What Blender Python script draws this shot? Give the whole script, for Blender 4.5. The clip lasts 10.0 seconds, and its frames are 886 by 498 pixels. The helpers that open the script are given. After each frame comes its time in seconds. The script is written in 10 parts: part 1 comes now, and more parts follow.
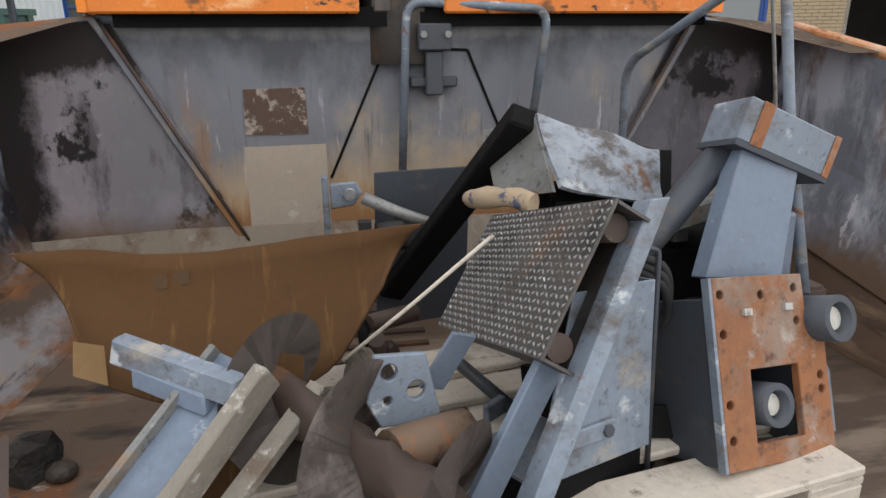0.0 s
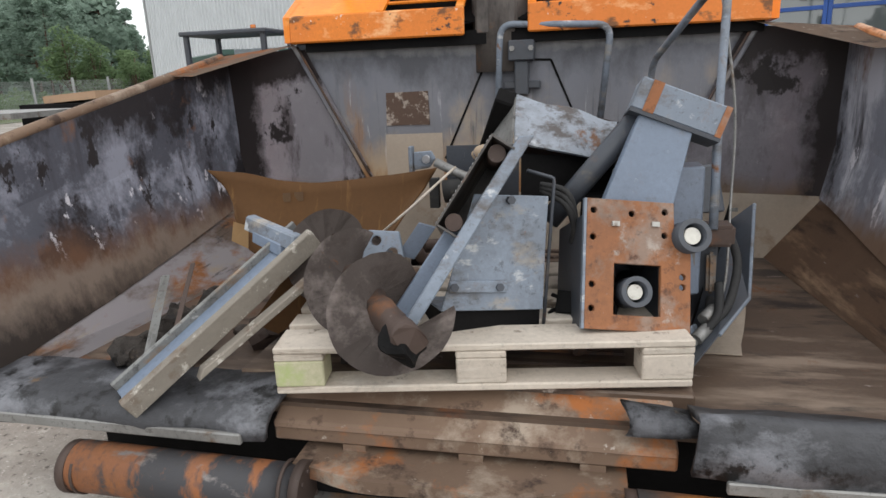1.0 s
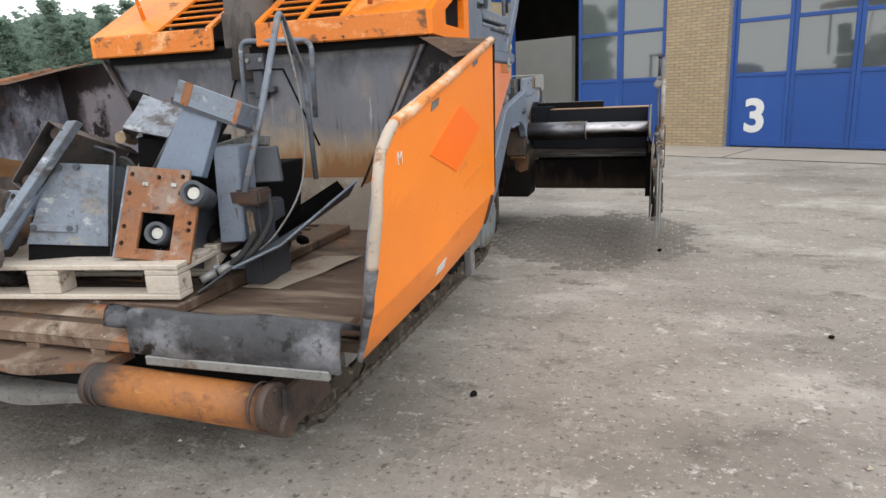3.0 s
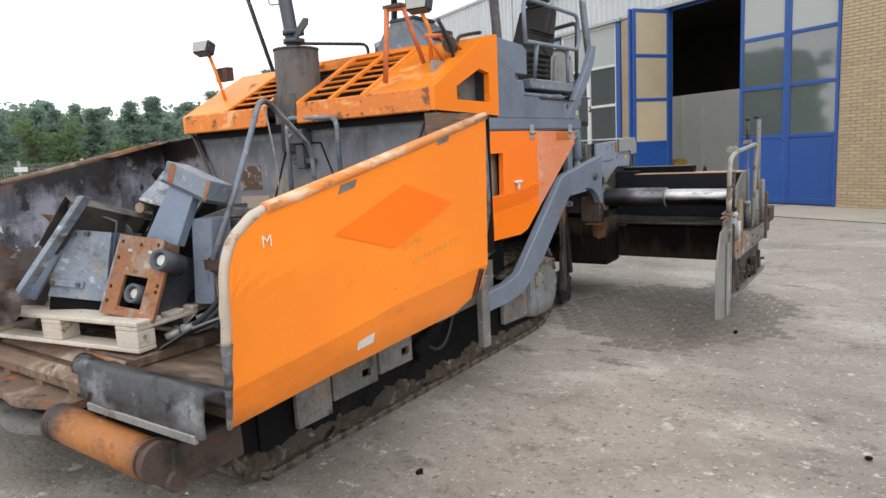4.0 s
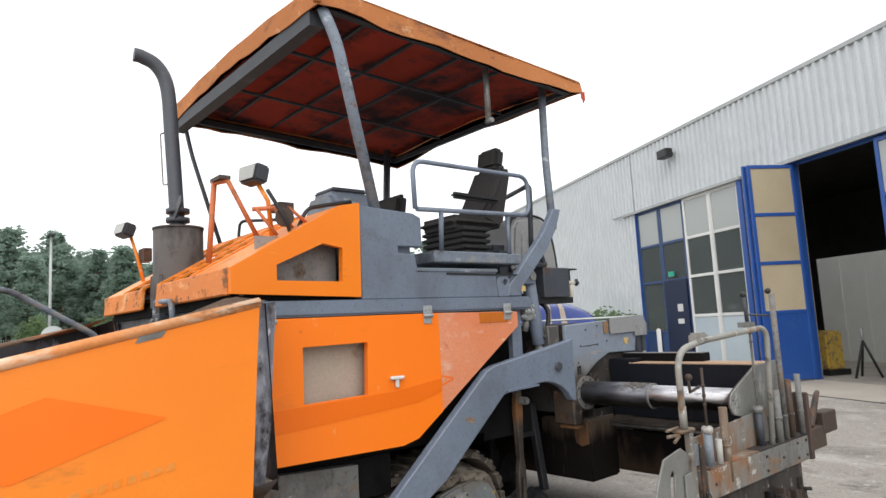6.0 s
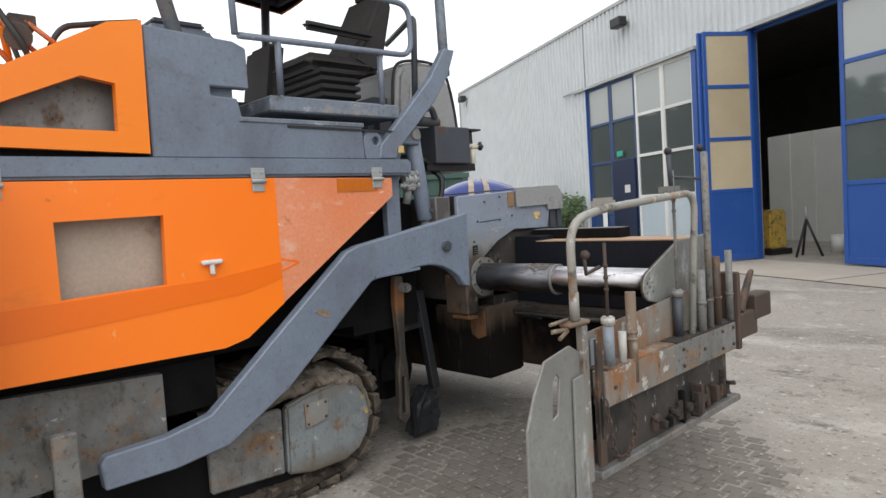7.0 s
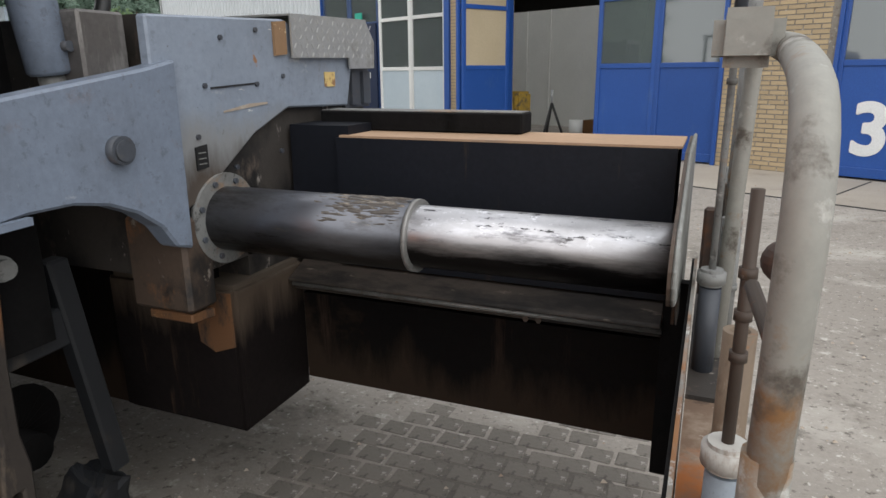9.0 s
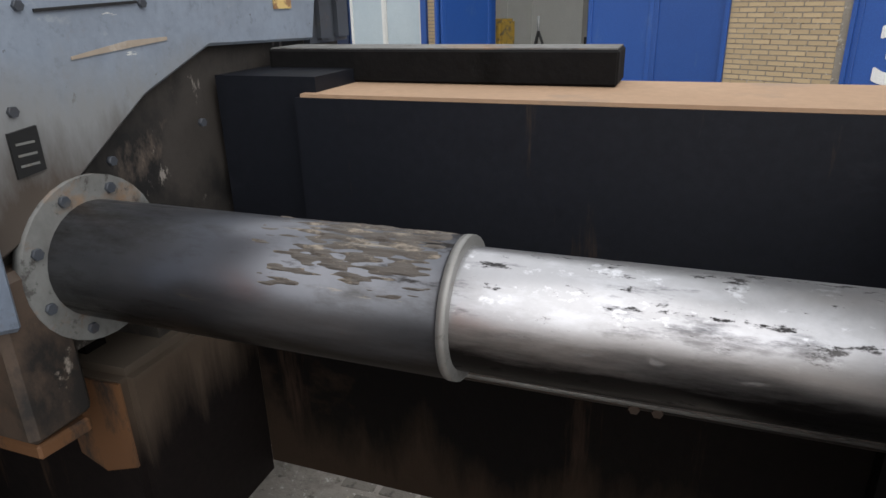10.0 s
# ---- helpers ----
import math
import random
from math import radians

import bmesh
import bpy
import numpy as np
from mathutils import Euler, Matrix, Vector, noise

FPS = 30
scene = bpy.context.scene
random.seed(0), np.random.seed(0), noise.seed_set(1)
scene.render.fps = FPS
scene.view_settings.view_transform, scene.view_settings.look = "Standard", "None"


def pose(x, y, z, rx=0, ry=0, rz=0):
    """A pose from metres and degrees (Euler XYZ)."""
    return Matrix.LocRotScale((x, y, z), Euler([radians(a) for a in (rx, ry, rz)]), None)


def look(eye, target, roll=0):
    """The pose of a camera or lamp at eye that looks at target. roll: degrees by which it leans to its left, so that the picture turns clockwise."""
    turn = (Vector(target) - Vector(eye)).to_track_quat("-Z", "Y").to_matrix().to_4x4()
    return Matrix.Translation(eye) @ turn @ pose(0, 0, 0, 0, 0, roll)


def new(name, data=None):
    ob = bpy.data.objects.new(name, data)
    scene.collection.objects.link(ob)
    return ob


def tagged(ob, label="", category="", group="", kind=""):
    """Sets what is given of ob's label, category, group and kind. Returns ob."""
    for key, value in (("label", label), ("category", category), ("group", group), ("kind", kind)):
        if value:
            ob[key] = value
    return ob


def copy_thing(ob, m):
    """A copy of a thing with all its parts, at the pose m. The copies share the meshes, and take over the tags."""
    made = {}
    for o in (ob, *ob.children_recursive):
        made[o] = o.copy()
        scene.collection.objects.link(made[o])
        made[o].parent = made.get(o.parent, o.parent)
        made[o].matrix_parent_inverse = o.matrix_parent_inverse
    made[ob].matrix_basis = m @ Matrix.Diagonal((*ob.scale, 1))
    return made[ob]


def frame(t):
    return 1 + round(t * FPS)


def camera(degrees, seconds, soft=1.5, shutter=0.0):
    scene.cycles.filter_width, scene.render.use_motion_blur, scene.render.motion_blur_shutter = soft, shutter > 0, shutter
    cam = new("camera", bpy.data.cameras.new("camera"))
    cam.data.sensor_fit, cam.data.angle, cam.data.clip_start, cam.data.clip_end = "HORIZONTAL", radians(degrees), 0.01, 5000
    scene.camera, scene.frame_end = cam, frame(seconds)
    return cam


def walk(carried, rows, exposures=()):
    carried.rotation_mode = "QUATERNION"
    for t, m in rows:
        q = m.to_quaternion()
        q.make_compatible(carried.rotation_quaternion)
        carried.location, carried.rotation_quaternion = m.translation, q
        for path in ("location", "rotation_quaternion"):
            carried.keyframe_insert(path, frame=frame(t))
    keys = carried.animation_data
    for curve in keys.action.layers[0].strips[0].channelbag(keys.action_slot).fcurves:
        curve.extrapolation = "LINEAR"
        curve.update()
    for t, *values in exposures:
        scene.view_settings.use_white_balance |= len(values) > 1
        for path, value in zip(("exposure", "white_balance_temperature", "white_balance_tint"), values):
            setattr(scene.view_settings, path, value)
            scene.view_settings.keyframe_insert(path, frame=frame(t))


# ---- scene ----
cam = camera(68.6, 10.0)
PATH = [
    (0, (-0.334, -0.131, 1.65), (-0.027, 1.746, 1.029), -0.4),
    (0.5, (-0.05, -0.554, 1.568), (-0.098, 1.353, 0.969), -1.4),
    (1, (0.378, -0.951, 1.562), (-0.038, 0.933, 1.035), -2.3),
    (1.5, (0.857, -1.253, 1.503), (0.314, 0.606, 1.003), -2.0),
    (2, (1.448, -1.366, 1.441), (0.905, 0.496, 0.951), -1.9),
    (2.5, (1.962, -1.26, 1.447), (1.415, 0.599, 0.954), -2.0),
    (2.7, (2.177, -1.231, 1.439), (1.612, 0.624, 0.95), -2.2),
    (3.8, (3.284, -0.806, 1.477), (2.278, 0.878, 1.088), -3.6),
    (4, (3.47, -0.681, 1.503), (2.329, 0.935, 1.203), -3.1),
    (4.5, (3.801, -0.293, 1.563), (2.359, 1.093, 1.578), -2.5),
    (5, (4.072, 0.177, 1.653), (2.545, 1.433, 1.954), -2.3),
    (5.5, (4.261, 0.647, 1.641), (2.718, 1.874, 1.975), -1.8),
    (6, (4.292, 1.225, 1.538), (2.779, 2.511, 1.769), -3.1),
    (6.2, (4.292, 1.434, 1.488), (2.776, 2.732, 1.621), -3.3),
    (7.3, (3.741, 2.535, 1.412), (2.333, 3.944, 1.227), -3.0),
    (7.5, (3.588, 2.737, 1.43), (2.231, 4.189, 1.208), -2.6),
    (8, (3.083, 3.101, 1.400), (1.913, 4.695, 1.096), -1.6),
    (8.5, (2.720, 3.418, 1.380), (1.781, 5.143, 1.002), -0.5),
    (9, (2.421, 3.772, 1.359), (1.686, 5.556, 0.831), -0.5),
    (9.5, (2.225, 4.120, 1.367), (1.613, 5.902, 0.695), -1.7),
    (10, (2.027, 4.4525, 1.326), (1.380, 6.2025, 0.607), -1.4),
]
walk(cam, [(t, look(eye, target, roll)) for t, eye, target, roll in PATH], exposures=[(0.0, 0.40), (1.2, 0.42), (2.1, 0.56), (4.5, 0.60), (6.0, 0.58), (7.5, 0.48), (8.5, 0.46), (10.0, 0.50)])

# ---- sky and sun (overcast, soft and bright) ----
world = bpy.data.worlds.new("overcast")
scene.world = world
world.use_nodes = True
wn = world.node_tree
wn.nodes.clear()
sky = wn.nodes.new("ShaderNodeTexSky")
sky.sky_type = "NISHITA"
sky.sun_disc = False
sky.sun_elevation, sky.sun_rotation = radians(42), radians(135)
cloud = wn.nodes.new("ShaderNodeMix")
cloud.data_type = "RGBA"
cloud.inputs["Factor"].default_value = 0.93
cloud.inputs["B"].default_value = (10.6, 10.8, 11.0, 1)
wn.links.new(sky.outputs["Color"], cloud.inputs["A"])
bg = wn.nodes.new("ShaderNodeBackground")
bg.inputs["Strength"].default_value = 0.1
wn.links.new(cloud.outputs["Result"], bg.inputs["Color"])
wo = wn.nodes.new("ShaderNodeOutputWorld")
wn.links.new(bg.outputs["Background"], wo.inputs["Surface"])
sun = new("sun", bpy.data.lights.new("sun", "SUN"))
sun.data.energy, sun.data.angle, sun.data.color = 0.85, radians(75), (1.0, 0.97, 0.93)
sun.matrix_world = look((9, -6, 11.5), (0, 3, 0))

# ---- materials ----
MATS = {}


def mat(name, base, vary=None, layers=(), rough=0.6, metal=0.0, bump=0.15, grain=60.0, big=1.5, spec=0.5, relief=0.004, bands=(), grime=0.0, grit=0.28):
    """A surface: base colour, a second colour in large clouds, layers of stains
    (colour, scale xyz, low, high, roughness), fine grain and bump."""
    m = bpy.data.materials.new(name)
    m.use_nodes = True
    nt = m.node_tree
    bsdf = nt.nodes["Principled BSDF"]
    tc = nt.nodes.new("ShaderNodeTexCoord")
    oi = nt.nodes.new("ShaderNodeObjectInfo")

    def noise_at(scale, detail=5.0, roughness=0.6, seed=0.0):
        mp = nt.nodes.new("ShaderNodeMapping")
        mp.inputs["Scale"].default_value = scale if isinstance(scale, tuple) else (scale,) * 3
        mp.inputs["Location"].default_value = (seed * 7.3, seed * 3.1, seed * 5.7)
        nt.links.new(tc.outputs["Object"], mp.inputs["Vector"])
        n = nt.nodes.new("ShaderNodeTexNoise")
        n.inputs["Scale"].default_value = 1.0
        n.inputs["Detail"].default_value = detail
        n.inputs["Roughness"].default_value = roughness
        nt.links.new(mp.outputs["Vector"], n.inputs["Vector"])
        return n.outputs["Fac"]

    def ramp(sock, lo, hi):
        r = nt.nodes.new("ShaderNodeMapRange")
        r.inputs["From Min"].default_value, r.inputs["From Max"].default_value = lo, hi
        nt.links.new(sock, r.inputs["Value"])
        return r.outputs["Result"]

    def mix(fac, a, b):
        x = nt.nodes.new("ShaderNodeMix")
        x.data_type = "RGBA"
        for s, v in ((x.inputs["Factor"], fac), (x.inputs["A"], a), (x.inputs["B"], b)):
            if isinstance(v, tuple):
                s.default_value = (*v, 1.0)
            elif isinstance(v, float):
                s.default_value = v
            else:
                nt.links.new(v, s)
        return x.outputs["Result"]

    def fmix(fac, a, b):
        x = nt.nodes.new("ShaderNodeMix")
        for s, v in ((x.inputs["Factor"], fac), (x.inputs["A"], a), (x.inputs["B"], b)):
            if isinstance(v, float):
                s.default_value = v
            else:
                nt.links.new(v, s)
        return x.outputs["Result"]

    vary = vary or tuple(c * 0.75 for c in base)
    col = mix(ramp(noise_at(big, 4, 0.6, 1), 0.35, 0.65), base, vary)
    fine = noise_at(grain, 3, 0.7, 2)
    col = mix(ramp(fine, 0.3, 0.9), col, tuple(c * (1 - grit) for c in base))
    rg = rough
    for k, (c, scale, lo, hi, r) in enumerate(layers):
        f = ramp(noise_at(scale, 7, 0.68, 3 + k), lo, hi)
        col = mix(f, col, c)
        rg = fmix(f, rg, r)
    if grime:
        # general dirt: ragged clouds, fine dark specks, pale scratches
        for c, scale, lo, hi, amount in (((0.05, 0.042, 0.036), (3.1, 3.3, 2.7), 0.46, 0.66, 0.75), ((0.035, 0.03, 0.027), 38.0, 0.56, 0.64, 0.8), ((0.16, 0.085, 0.045), 14.0, 0.60, 0.68, 0.6), ((0.52, 0.53, 0.54), (46, 60, 9), 0.66, 0.70, 0.4)):
            r_ = ramp(noise_at(scale, 8, 0.72, 20 + lo), lo, hi)
            am = nt.nodes.new("ShaderNodeMath")
            am.operation = "MULTIPLY"
            nt.links.new(r_, am.inputs[0])
            am.inputs[1].default_value = amount * grime
            col = mix(am.outputs["Value"], col, c)
    # stains and painted shade that begin at a height and run out raggedly (colour, from z, to z, raggedness, scale; a
    # sixth entry: by distance from the machine's middle)
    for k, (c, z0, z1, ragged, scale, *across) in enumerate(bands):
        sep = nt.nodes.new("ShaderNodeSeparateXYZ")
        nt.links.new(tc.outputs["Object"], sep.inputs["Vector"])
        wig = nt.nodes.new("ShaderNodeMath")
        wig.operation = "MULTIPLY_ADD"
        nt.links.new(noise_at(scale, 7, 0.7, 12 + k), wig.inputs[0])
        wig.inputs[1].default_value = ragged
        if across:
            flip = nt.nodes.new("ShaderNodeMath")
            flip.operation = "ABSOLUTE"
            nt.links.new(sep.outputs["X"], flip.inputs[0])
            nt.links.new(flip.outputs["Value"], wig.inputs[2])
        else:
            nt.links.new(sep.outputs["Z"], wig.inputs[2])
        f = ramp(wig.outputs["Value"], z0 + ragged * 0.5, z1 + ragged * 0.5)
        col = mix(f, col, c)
    # every piece a little lighter or darker
    hs = nt.nodes.new("ShaderNodeHueSaturation")
    nt.links.new(col, hs.inputs["Color"])
    vv = nt.nodes.new("ShaderNodeMapRange")
    vv.inputs["To Min"].default_value, vv.inputs["To Max"].default_value = 0.9, 1.1
    nt.links.new(oi.outputs["Random"], vv.inputs["Value"])
    nt.links.new(vv.outputs["Result"], hs.inputs["Value"])
    nt.links.new(hs.outputs["Color"], bsdf.inputs["Base Color"])
    rr = fmix(ramp(fine, 0.2, 0.8), rg, rg if isinstance(rg, float) else rg)
    if isinstance(rg, float):
        bsdf.inputs["Roughness"].default_value = rg
    else:
        nt.links.new(rr, bsdf.inputs["Roughness"])
    bsdf.inputs["Metallic"].default_value = metal
    bsdf.inputs["Specular IOR Level"].default_value = spec
    if bump:
        b = nt.nodes.new("ShaderNodeBump")
        b.inputs["Strength"].default_value = bump
        b.inputs["Distance"].default_value = relief
        nt.links.new(noise_at(grain * 0.6, 4, 0.65, 9), b.inputs["Height"])
        nt.links.new(b.outputs["Normal"], bsdf.inputs["Normal"])
    MATS[name] = m
    return m


RUST = (0.16, 0.055, 0.022)
ORANGE = mat("orange_paint", (0.93, 0.235, 0.006), (0.88, 0.205, 0.006), [((0.62, 0.17, 0.02), (1.2, 1.2, 3), 0.60, 0.82, 0.6), ((0.95, 0.45, 0.16), (7, 7, 3), 0.66, 0.72, 0.6), ((0.30, 0.09, 0.03), 11.0, 0.69, 0.74, 0.8), ((0.93, 0.42, 0.13), (9, 3, 26), 0.67, 0.74, 0.65), ((0.45, 0.15, 0.03), (2.0, 1.3, 5), 0.60, 0.76, 0.7)], rough=0.40, bump=0.03, grain=70, grit=0.08)
WING_ORANGE = mat("scuffed_wing_orange", (0.92, 0.248, 0.016), (0.88, 0.218, 0.014), [((0.62, 0.17, 0.02), (1.2, 1.2, 3), 0.60, 0.82, 0.6), ((0.95, 0.45, 0.16), (7, 7, 3), 0.66, 0.72, 0.6), ((0.30, 0.09, 0.03), 11.0, 0.69, 0.74, 0.8), ((0.93, 0.42, 0.13), (9, 3, 26), 0.67, 0.74, 0.65), ((0.45, 0.15, 0.03), (2.0, 1.3, 5), 0.60, 0.76, 0.7)], rough=0.40, bump=0.03, grain=70, grit=0.08, bands=[((0.60, 0.165, 0.014), 0.74, 0.58, 0.45, (1.6, 1.2, 2.4)), ((0.26, 0.085, 0.025), 0.60, 0.48, 0.36, (3, 2.2, 4))])
# redder copy of the orange, colouring in the different light on the panel
ORANGE_PANEL = mat("light_reddened_orange_panel", (0.96, 0.208, 0.010), (0.94, 0.193, 0.009), [((0.62, 0.15, 0.02), (1.2, 1.2, 3), 0.62, 0.82, 0.6), ((0.95, 0.40, 0.14), (7, 7, 3), 0.66, 0.72, 0.6), ((0.30, 0.09, 0.03), 11.0, 0.72, 0.76, 0.8)], rough=0.36, bump=0.02, grain=60, grit=0.04)
ORANGE_WORN = mat("worn_orange_paint", (0.92, 0.265, 0.014), (0.84, 0.225, 0.014), [((0.52, 0.16, 0.03), (3, 3, 5), 0.59, 0.74, 0.8), ((0.12, 0.062, 0.035), 5.0, 0.62, 0.69, 0.85), ((0.92, 0.42, 0.13), (3, 3, 5), 0.56, 0.70, 0.8), ((0.86, 0.70, 0.56), 16.0, 0.67, 0.70, 0.7)], rough=0.45, bump=0.10, grime=0.18)
ORANGE_DEEP = mat("deep_orange_decal", (0.98, 0.175, 0.002), (0.96, 0.16, 0.002), [((0.95, 0.30, 0.05), (8, 8, 3), 0.64, 0.74, 0.6)], rough=0.4, bump=0.02, grit=0.04)
PINK = mat("faded_orange_paint", (0.74, 0.22, 0.085), (0.78, 0.32, 0.18), [((0.75, 0.42, 0.29), (3, 5, 10), 0.56, 0.72, 0.6), ((0.45, 0.12, 0.05), (6, 6, 6), 0.62, 0.72, 0.6), ((0.85, 0.66, 0.55), (4, 9, 40), 0.655, 0.69, 0.7)], rough=0.5, bump=0.05, grime=0.08, grit=0.10)
GREY = mat("blue_grey_paint", (0.19, 0.228, 0.295), (0.158, 0.19, 0.245), [((0.10, 0.105, 0.115), (2, 2, 4), 0.60, 0.80, 0.7), ((0.36, 0.38, 0.41), (6, 6, 12), 0.66, 0.72, 0.6), ((0.13, 0.12, 0.115), (16, 16, 16), 0.66, 0.72, 0.7), (RUST, 10.0, 0.70, 0.75, 0.85)], rough=0.45, bump=0.06, grime=0.35)
GREY_SCUFFED = mat("scuffed_grey_paint", (0.225, 0.268, 0.33), (0.165, 0.195, 0.24), [((0.10, 0.085, 0.075), (4, 4, 7), 0.54, 0.68, 0.75), ((0.46, 0.48, 0.50), (7, 7, 12), 0.60, 0.67, 0.6), ((0.20, 0.085, 0.035), 9.0, 0.65, 0.72, 0.85), ((0.33, 0.30, 0.26), (3, 3, 5), 0.58, 0.68, 0.8)], rough=0.5, bump=0.12, grime=0.55)
GREY_DARK = mat("dark_grey_paint", (0.062, 0.071, 0.088), (0.042, 0.047, 0.058), [((0.11, 0.10, 0.09), (6, 6, 9), 0.58, 0.70, 0.7), ((0.10, 0.05, 0.03), 8.0, 0.64, 0.72, 0.8)], rough=0.5, bump=0.12, grime=0.4)
GREY_GRIMY = mat("grimy_weathered_paint", (0.22, 0.225, 0.22), (0.15, 0.145, 0.135), [((0.26, 0.15, 0.075), (5, 5, 8), 0.54, 0.68, 0.85), ((0.06, 0.055, 0.05), (7, 7, 5), 0.58, 0.70, 0.8), ((0.40, 0.40, 0.38), (10, 10, 20), 0.64, 0.70, 0.7)], rough=0.65, bump=0.2, relief=0.006, grime=0.9)
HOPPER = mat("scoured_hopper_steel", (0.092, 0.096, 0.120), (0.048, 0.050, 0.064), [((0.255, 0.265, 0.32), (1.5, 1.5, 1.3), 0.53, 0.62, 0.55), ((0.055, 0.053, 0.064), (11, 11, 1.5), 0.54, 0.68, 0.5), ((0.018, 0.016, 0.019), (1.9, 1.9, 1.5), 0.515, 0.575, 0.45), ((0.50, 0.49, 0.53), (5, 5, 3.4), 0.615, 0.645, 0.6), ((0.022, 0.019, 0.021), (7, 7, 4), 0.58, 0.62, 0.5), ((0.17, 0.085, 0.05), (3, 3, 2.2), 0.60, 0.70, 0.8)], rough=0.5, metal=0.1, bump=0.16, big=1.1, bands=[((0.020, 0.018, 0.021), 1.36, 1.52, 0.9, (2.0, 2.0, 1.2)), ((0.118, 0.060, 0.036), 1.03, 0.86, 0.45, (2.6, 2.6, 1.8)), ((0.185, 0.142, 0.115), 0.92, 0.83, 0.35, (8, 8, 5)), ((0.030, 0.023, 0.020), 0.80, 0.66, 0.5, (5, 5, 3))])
HOPPER_BACK = mat("streaked_back_wall_steel", (0.215, 0.215, 0.235), (0.135, 0.137, 0.155), [((0.33, 0.27, 0.205), (1.5, 1.5, 1.2), 0.49, 0.62, 0.7), ((0.25, 0.135, 0.065), (4, 4, 0.9), 0.54, 0.70, 0.8), ((0.06, 0.058, 0.064), (26, 26, 1.8), 0.56, 0.68, 0.6), ((0.42, 0.41, 0.42), (20, 20, 2.2), 0.61, 0.69, 0.6)], rough=0.55, metal=0.1, bump=0.16, bands=[((0.38, 0.28, 0.18), 1.24, 1.04, 0.5, (1.8, 1.8, 0.9)), ((0.26, 0.13, 0.055), 1.12, 0.98, 0.7, (5, 5, 1.2)), ((0.155, 0.160, 0.185), 1.32, 1.56, 0.9, (6, 6, 0.9)), ((0.070, 0.071, 0.082), 1.50, 1.66, 0.7, (3, 3, 1.8)), ((0.32, 0.315, 0.315), 1.64, 1.71, 0.12, (9, 9, 6))])
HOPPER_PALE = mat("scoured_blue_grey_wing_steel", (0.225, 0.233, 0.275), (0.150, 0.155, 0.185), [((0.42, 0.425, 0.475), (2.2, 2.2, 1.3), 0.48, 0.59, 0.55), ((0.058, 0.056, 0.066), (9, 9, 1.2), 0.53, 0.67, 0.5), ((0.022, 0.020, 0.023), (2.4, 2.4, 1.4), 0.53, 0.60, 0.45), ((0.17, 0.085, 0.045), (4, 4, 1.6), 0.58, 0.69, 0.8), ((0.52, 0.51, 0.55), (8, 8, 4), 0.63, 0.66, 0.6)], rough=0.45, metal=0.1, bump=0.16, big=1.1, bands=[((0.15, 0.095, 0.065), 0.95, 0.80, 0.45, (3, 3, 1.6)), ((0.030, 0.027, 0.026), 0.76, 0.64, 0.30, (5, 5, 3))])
FLOORSTEEL = mat("brown_worn_floor_steel", (0.150, 0.103, 0.074), (0.088, 0.060, 0.045), [((0.27, 0.205, 0.155), (1.2, 6, 2), 0.53, 0.66, 0.6), ((0.22, 0.085, 0.035), (3, 3, 3), 0.57, 0.68, 0.8), ((0.035, 0.027, 0.024), (1.6, 5, 4), 0.53, 0.64, 0.5), ((0.42, 0.37, 0.33), (7, 20, 14), 0.65, 0.70, 0.6)], rough=0.45, metal=0.15, bump=0.16)
PALESTEEL = mat("sandy_sloped_steel", (0.44, 0.37, 0.30), (0.36, 0.29, 0.225), [((0.22, 0.135, 0.085), (4, 4, 4), 0.56, 0.70, 0.7), ((0.52, 0.47, 0.42), (8, 8, 8), 0.60, 0.70, 0.6)], rough=0.6, bump=0.1)
RUSTY = mat("rusty_steel", (0.235, 0.155, 0.105), (0.15, 0.098, 0.068), [((0.34, 0.275, 0.215), (4, 4, 4), 0.51, 0.64, 0.8), ((0.36, 0.125, 0.035), (2.4, 2.4, 2.4), 0.54, 0.64, 0.85), ((0.06, 0.037, 0.027), (7, 7, 7), 0.55, 0.65, 0.85), ((0.42, 0.37, 0.32), 18.0, 0.64, 0.69, 0.5)], rough=0.75, metal=0.1, bump=0.25)
RUST_DARK = mat("dark_rusty_steel", (0.085, 0.056, 0.045), (0.055, 0.038, 0.032), [((0.17, 0.075, 0.035), (5, 5, 5), 0.56, 0.70, 0.85), ((0.02, 0.018, 0.017), (4, 4, 4), 0.56, 0.68, 0.7), ((0.18, 0.15, 0.13), (12, 12, 12), 0.64, 0.70, 0.7)], rough=0.65, metal=0.2, bump=0.2)
RUST_ORANGE = mat("bright_rust_plate", (0.36, 0.145, 0.058), (0.29, 0.11, 0.045), [((0.30, 0.205, 0.155), (7, 7, 7), 0.50, 0.62, 0.7), ((0.40, 0.33, 0.28), (13, 13, 13), 0.60, 0.68, 0.6), ((0.11, 0.05, 0.03), (10, 10, 10), 0.58, 0.68, 0.85)], rough=0.75, bump=0.2, grime=0.6)
BITUMEN = mat("bitumen_coated_steel", (0.007, 0.0066, 0.007), (0.011, 0.0105, 0.0105), [((0.026, 0.020, 0.016), (4, 4, 2), 0.63, 0.78, 0.8), ((0.004, 0.004, 0.004), (8, 8, 8), 0.55, 0.66, 0.5)], rough=0.75, bump=0.35, relief=0.006, spec=0.1)
ASPHALT = mat("crumbly_brown_black_asphalt", (0.030, 0.025, 0.022), (0.050, 0.040, 0.033), [((0.10, 0.075, 0.058), (7, 7, 7), 0.56, 0.68, 0.9), ((0.010, 0.009, 0.009), (12, 12, 12), 0.54, 0.62, 0.7)], rough=0.9, bump=1.0, grain=45, relief=0.02)
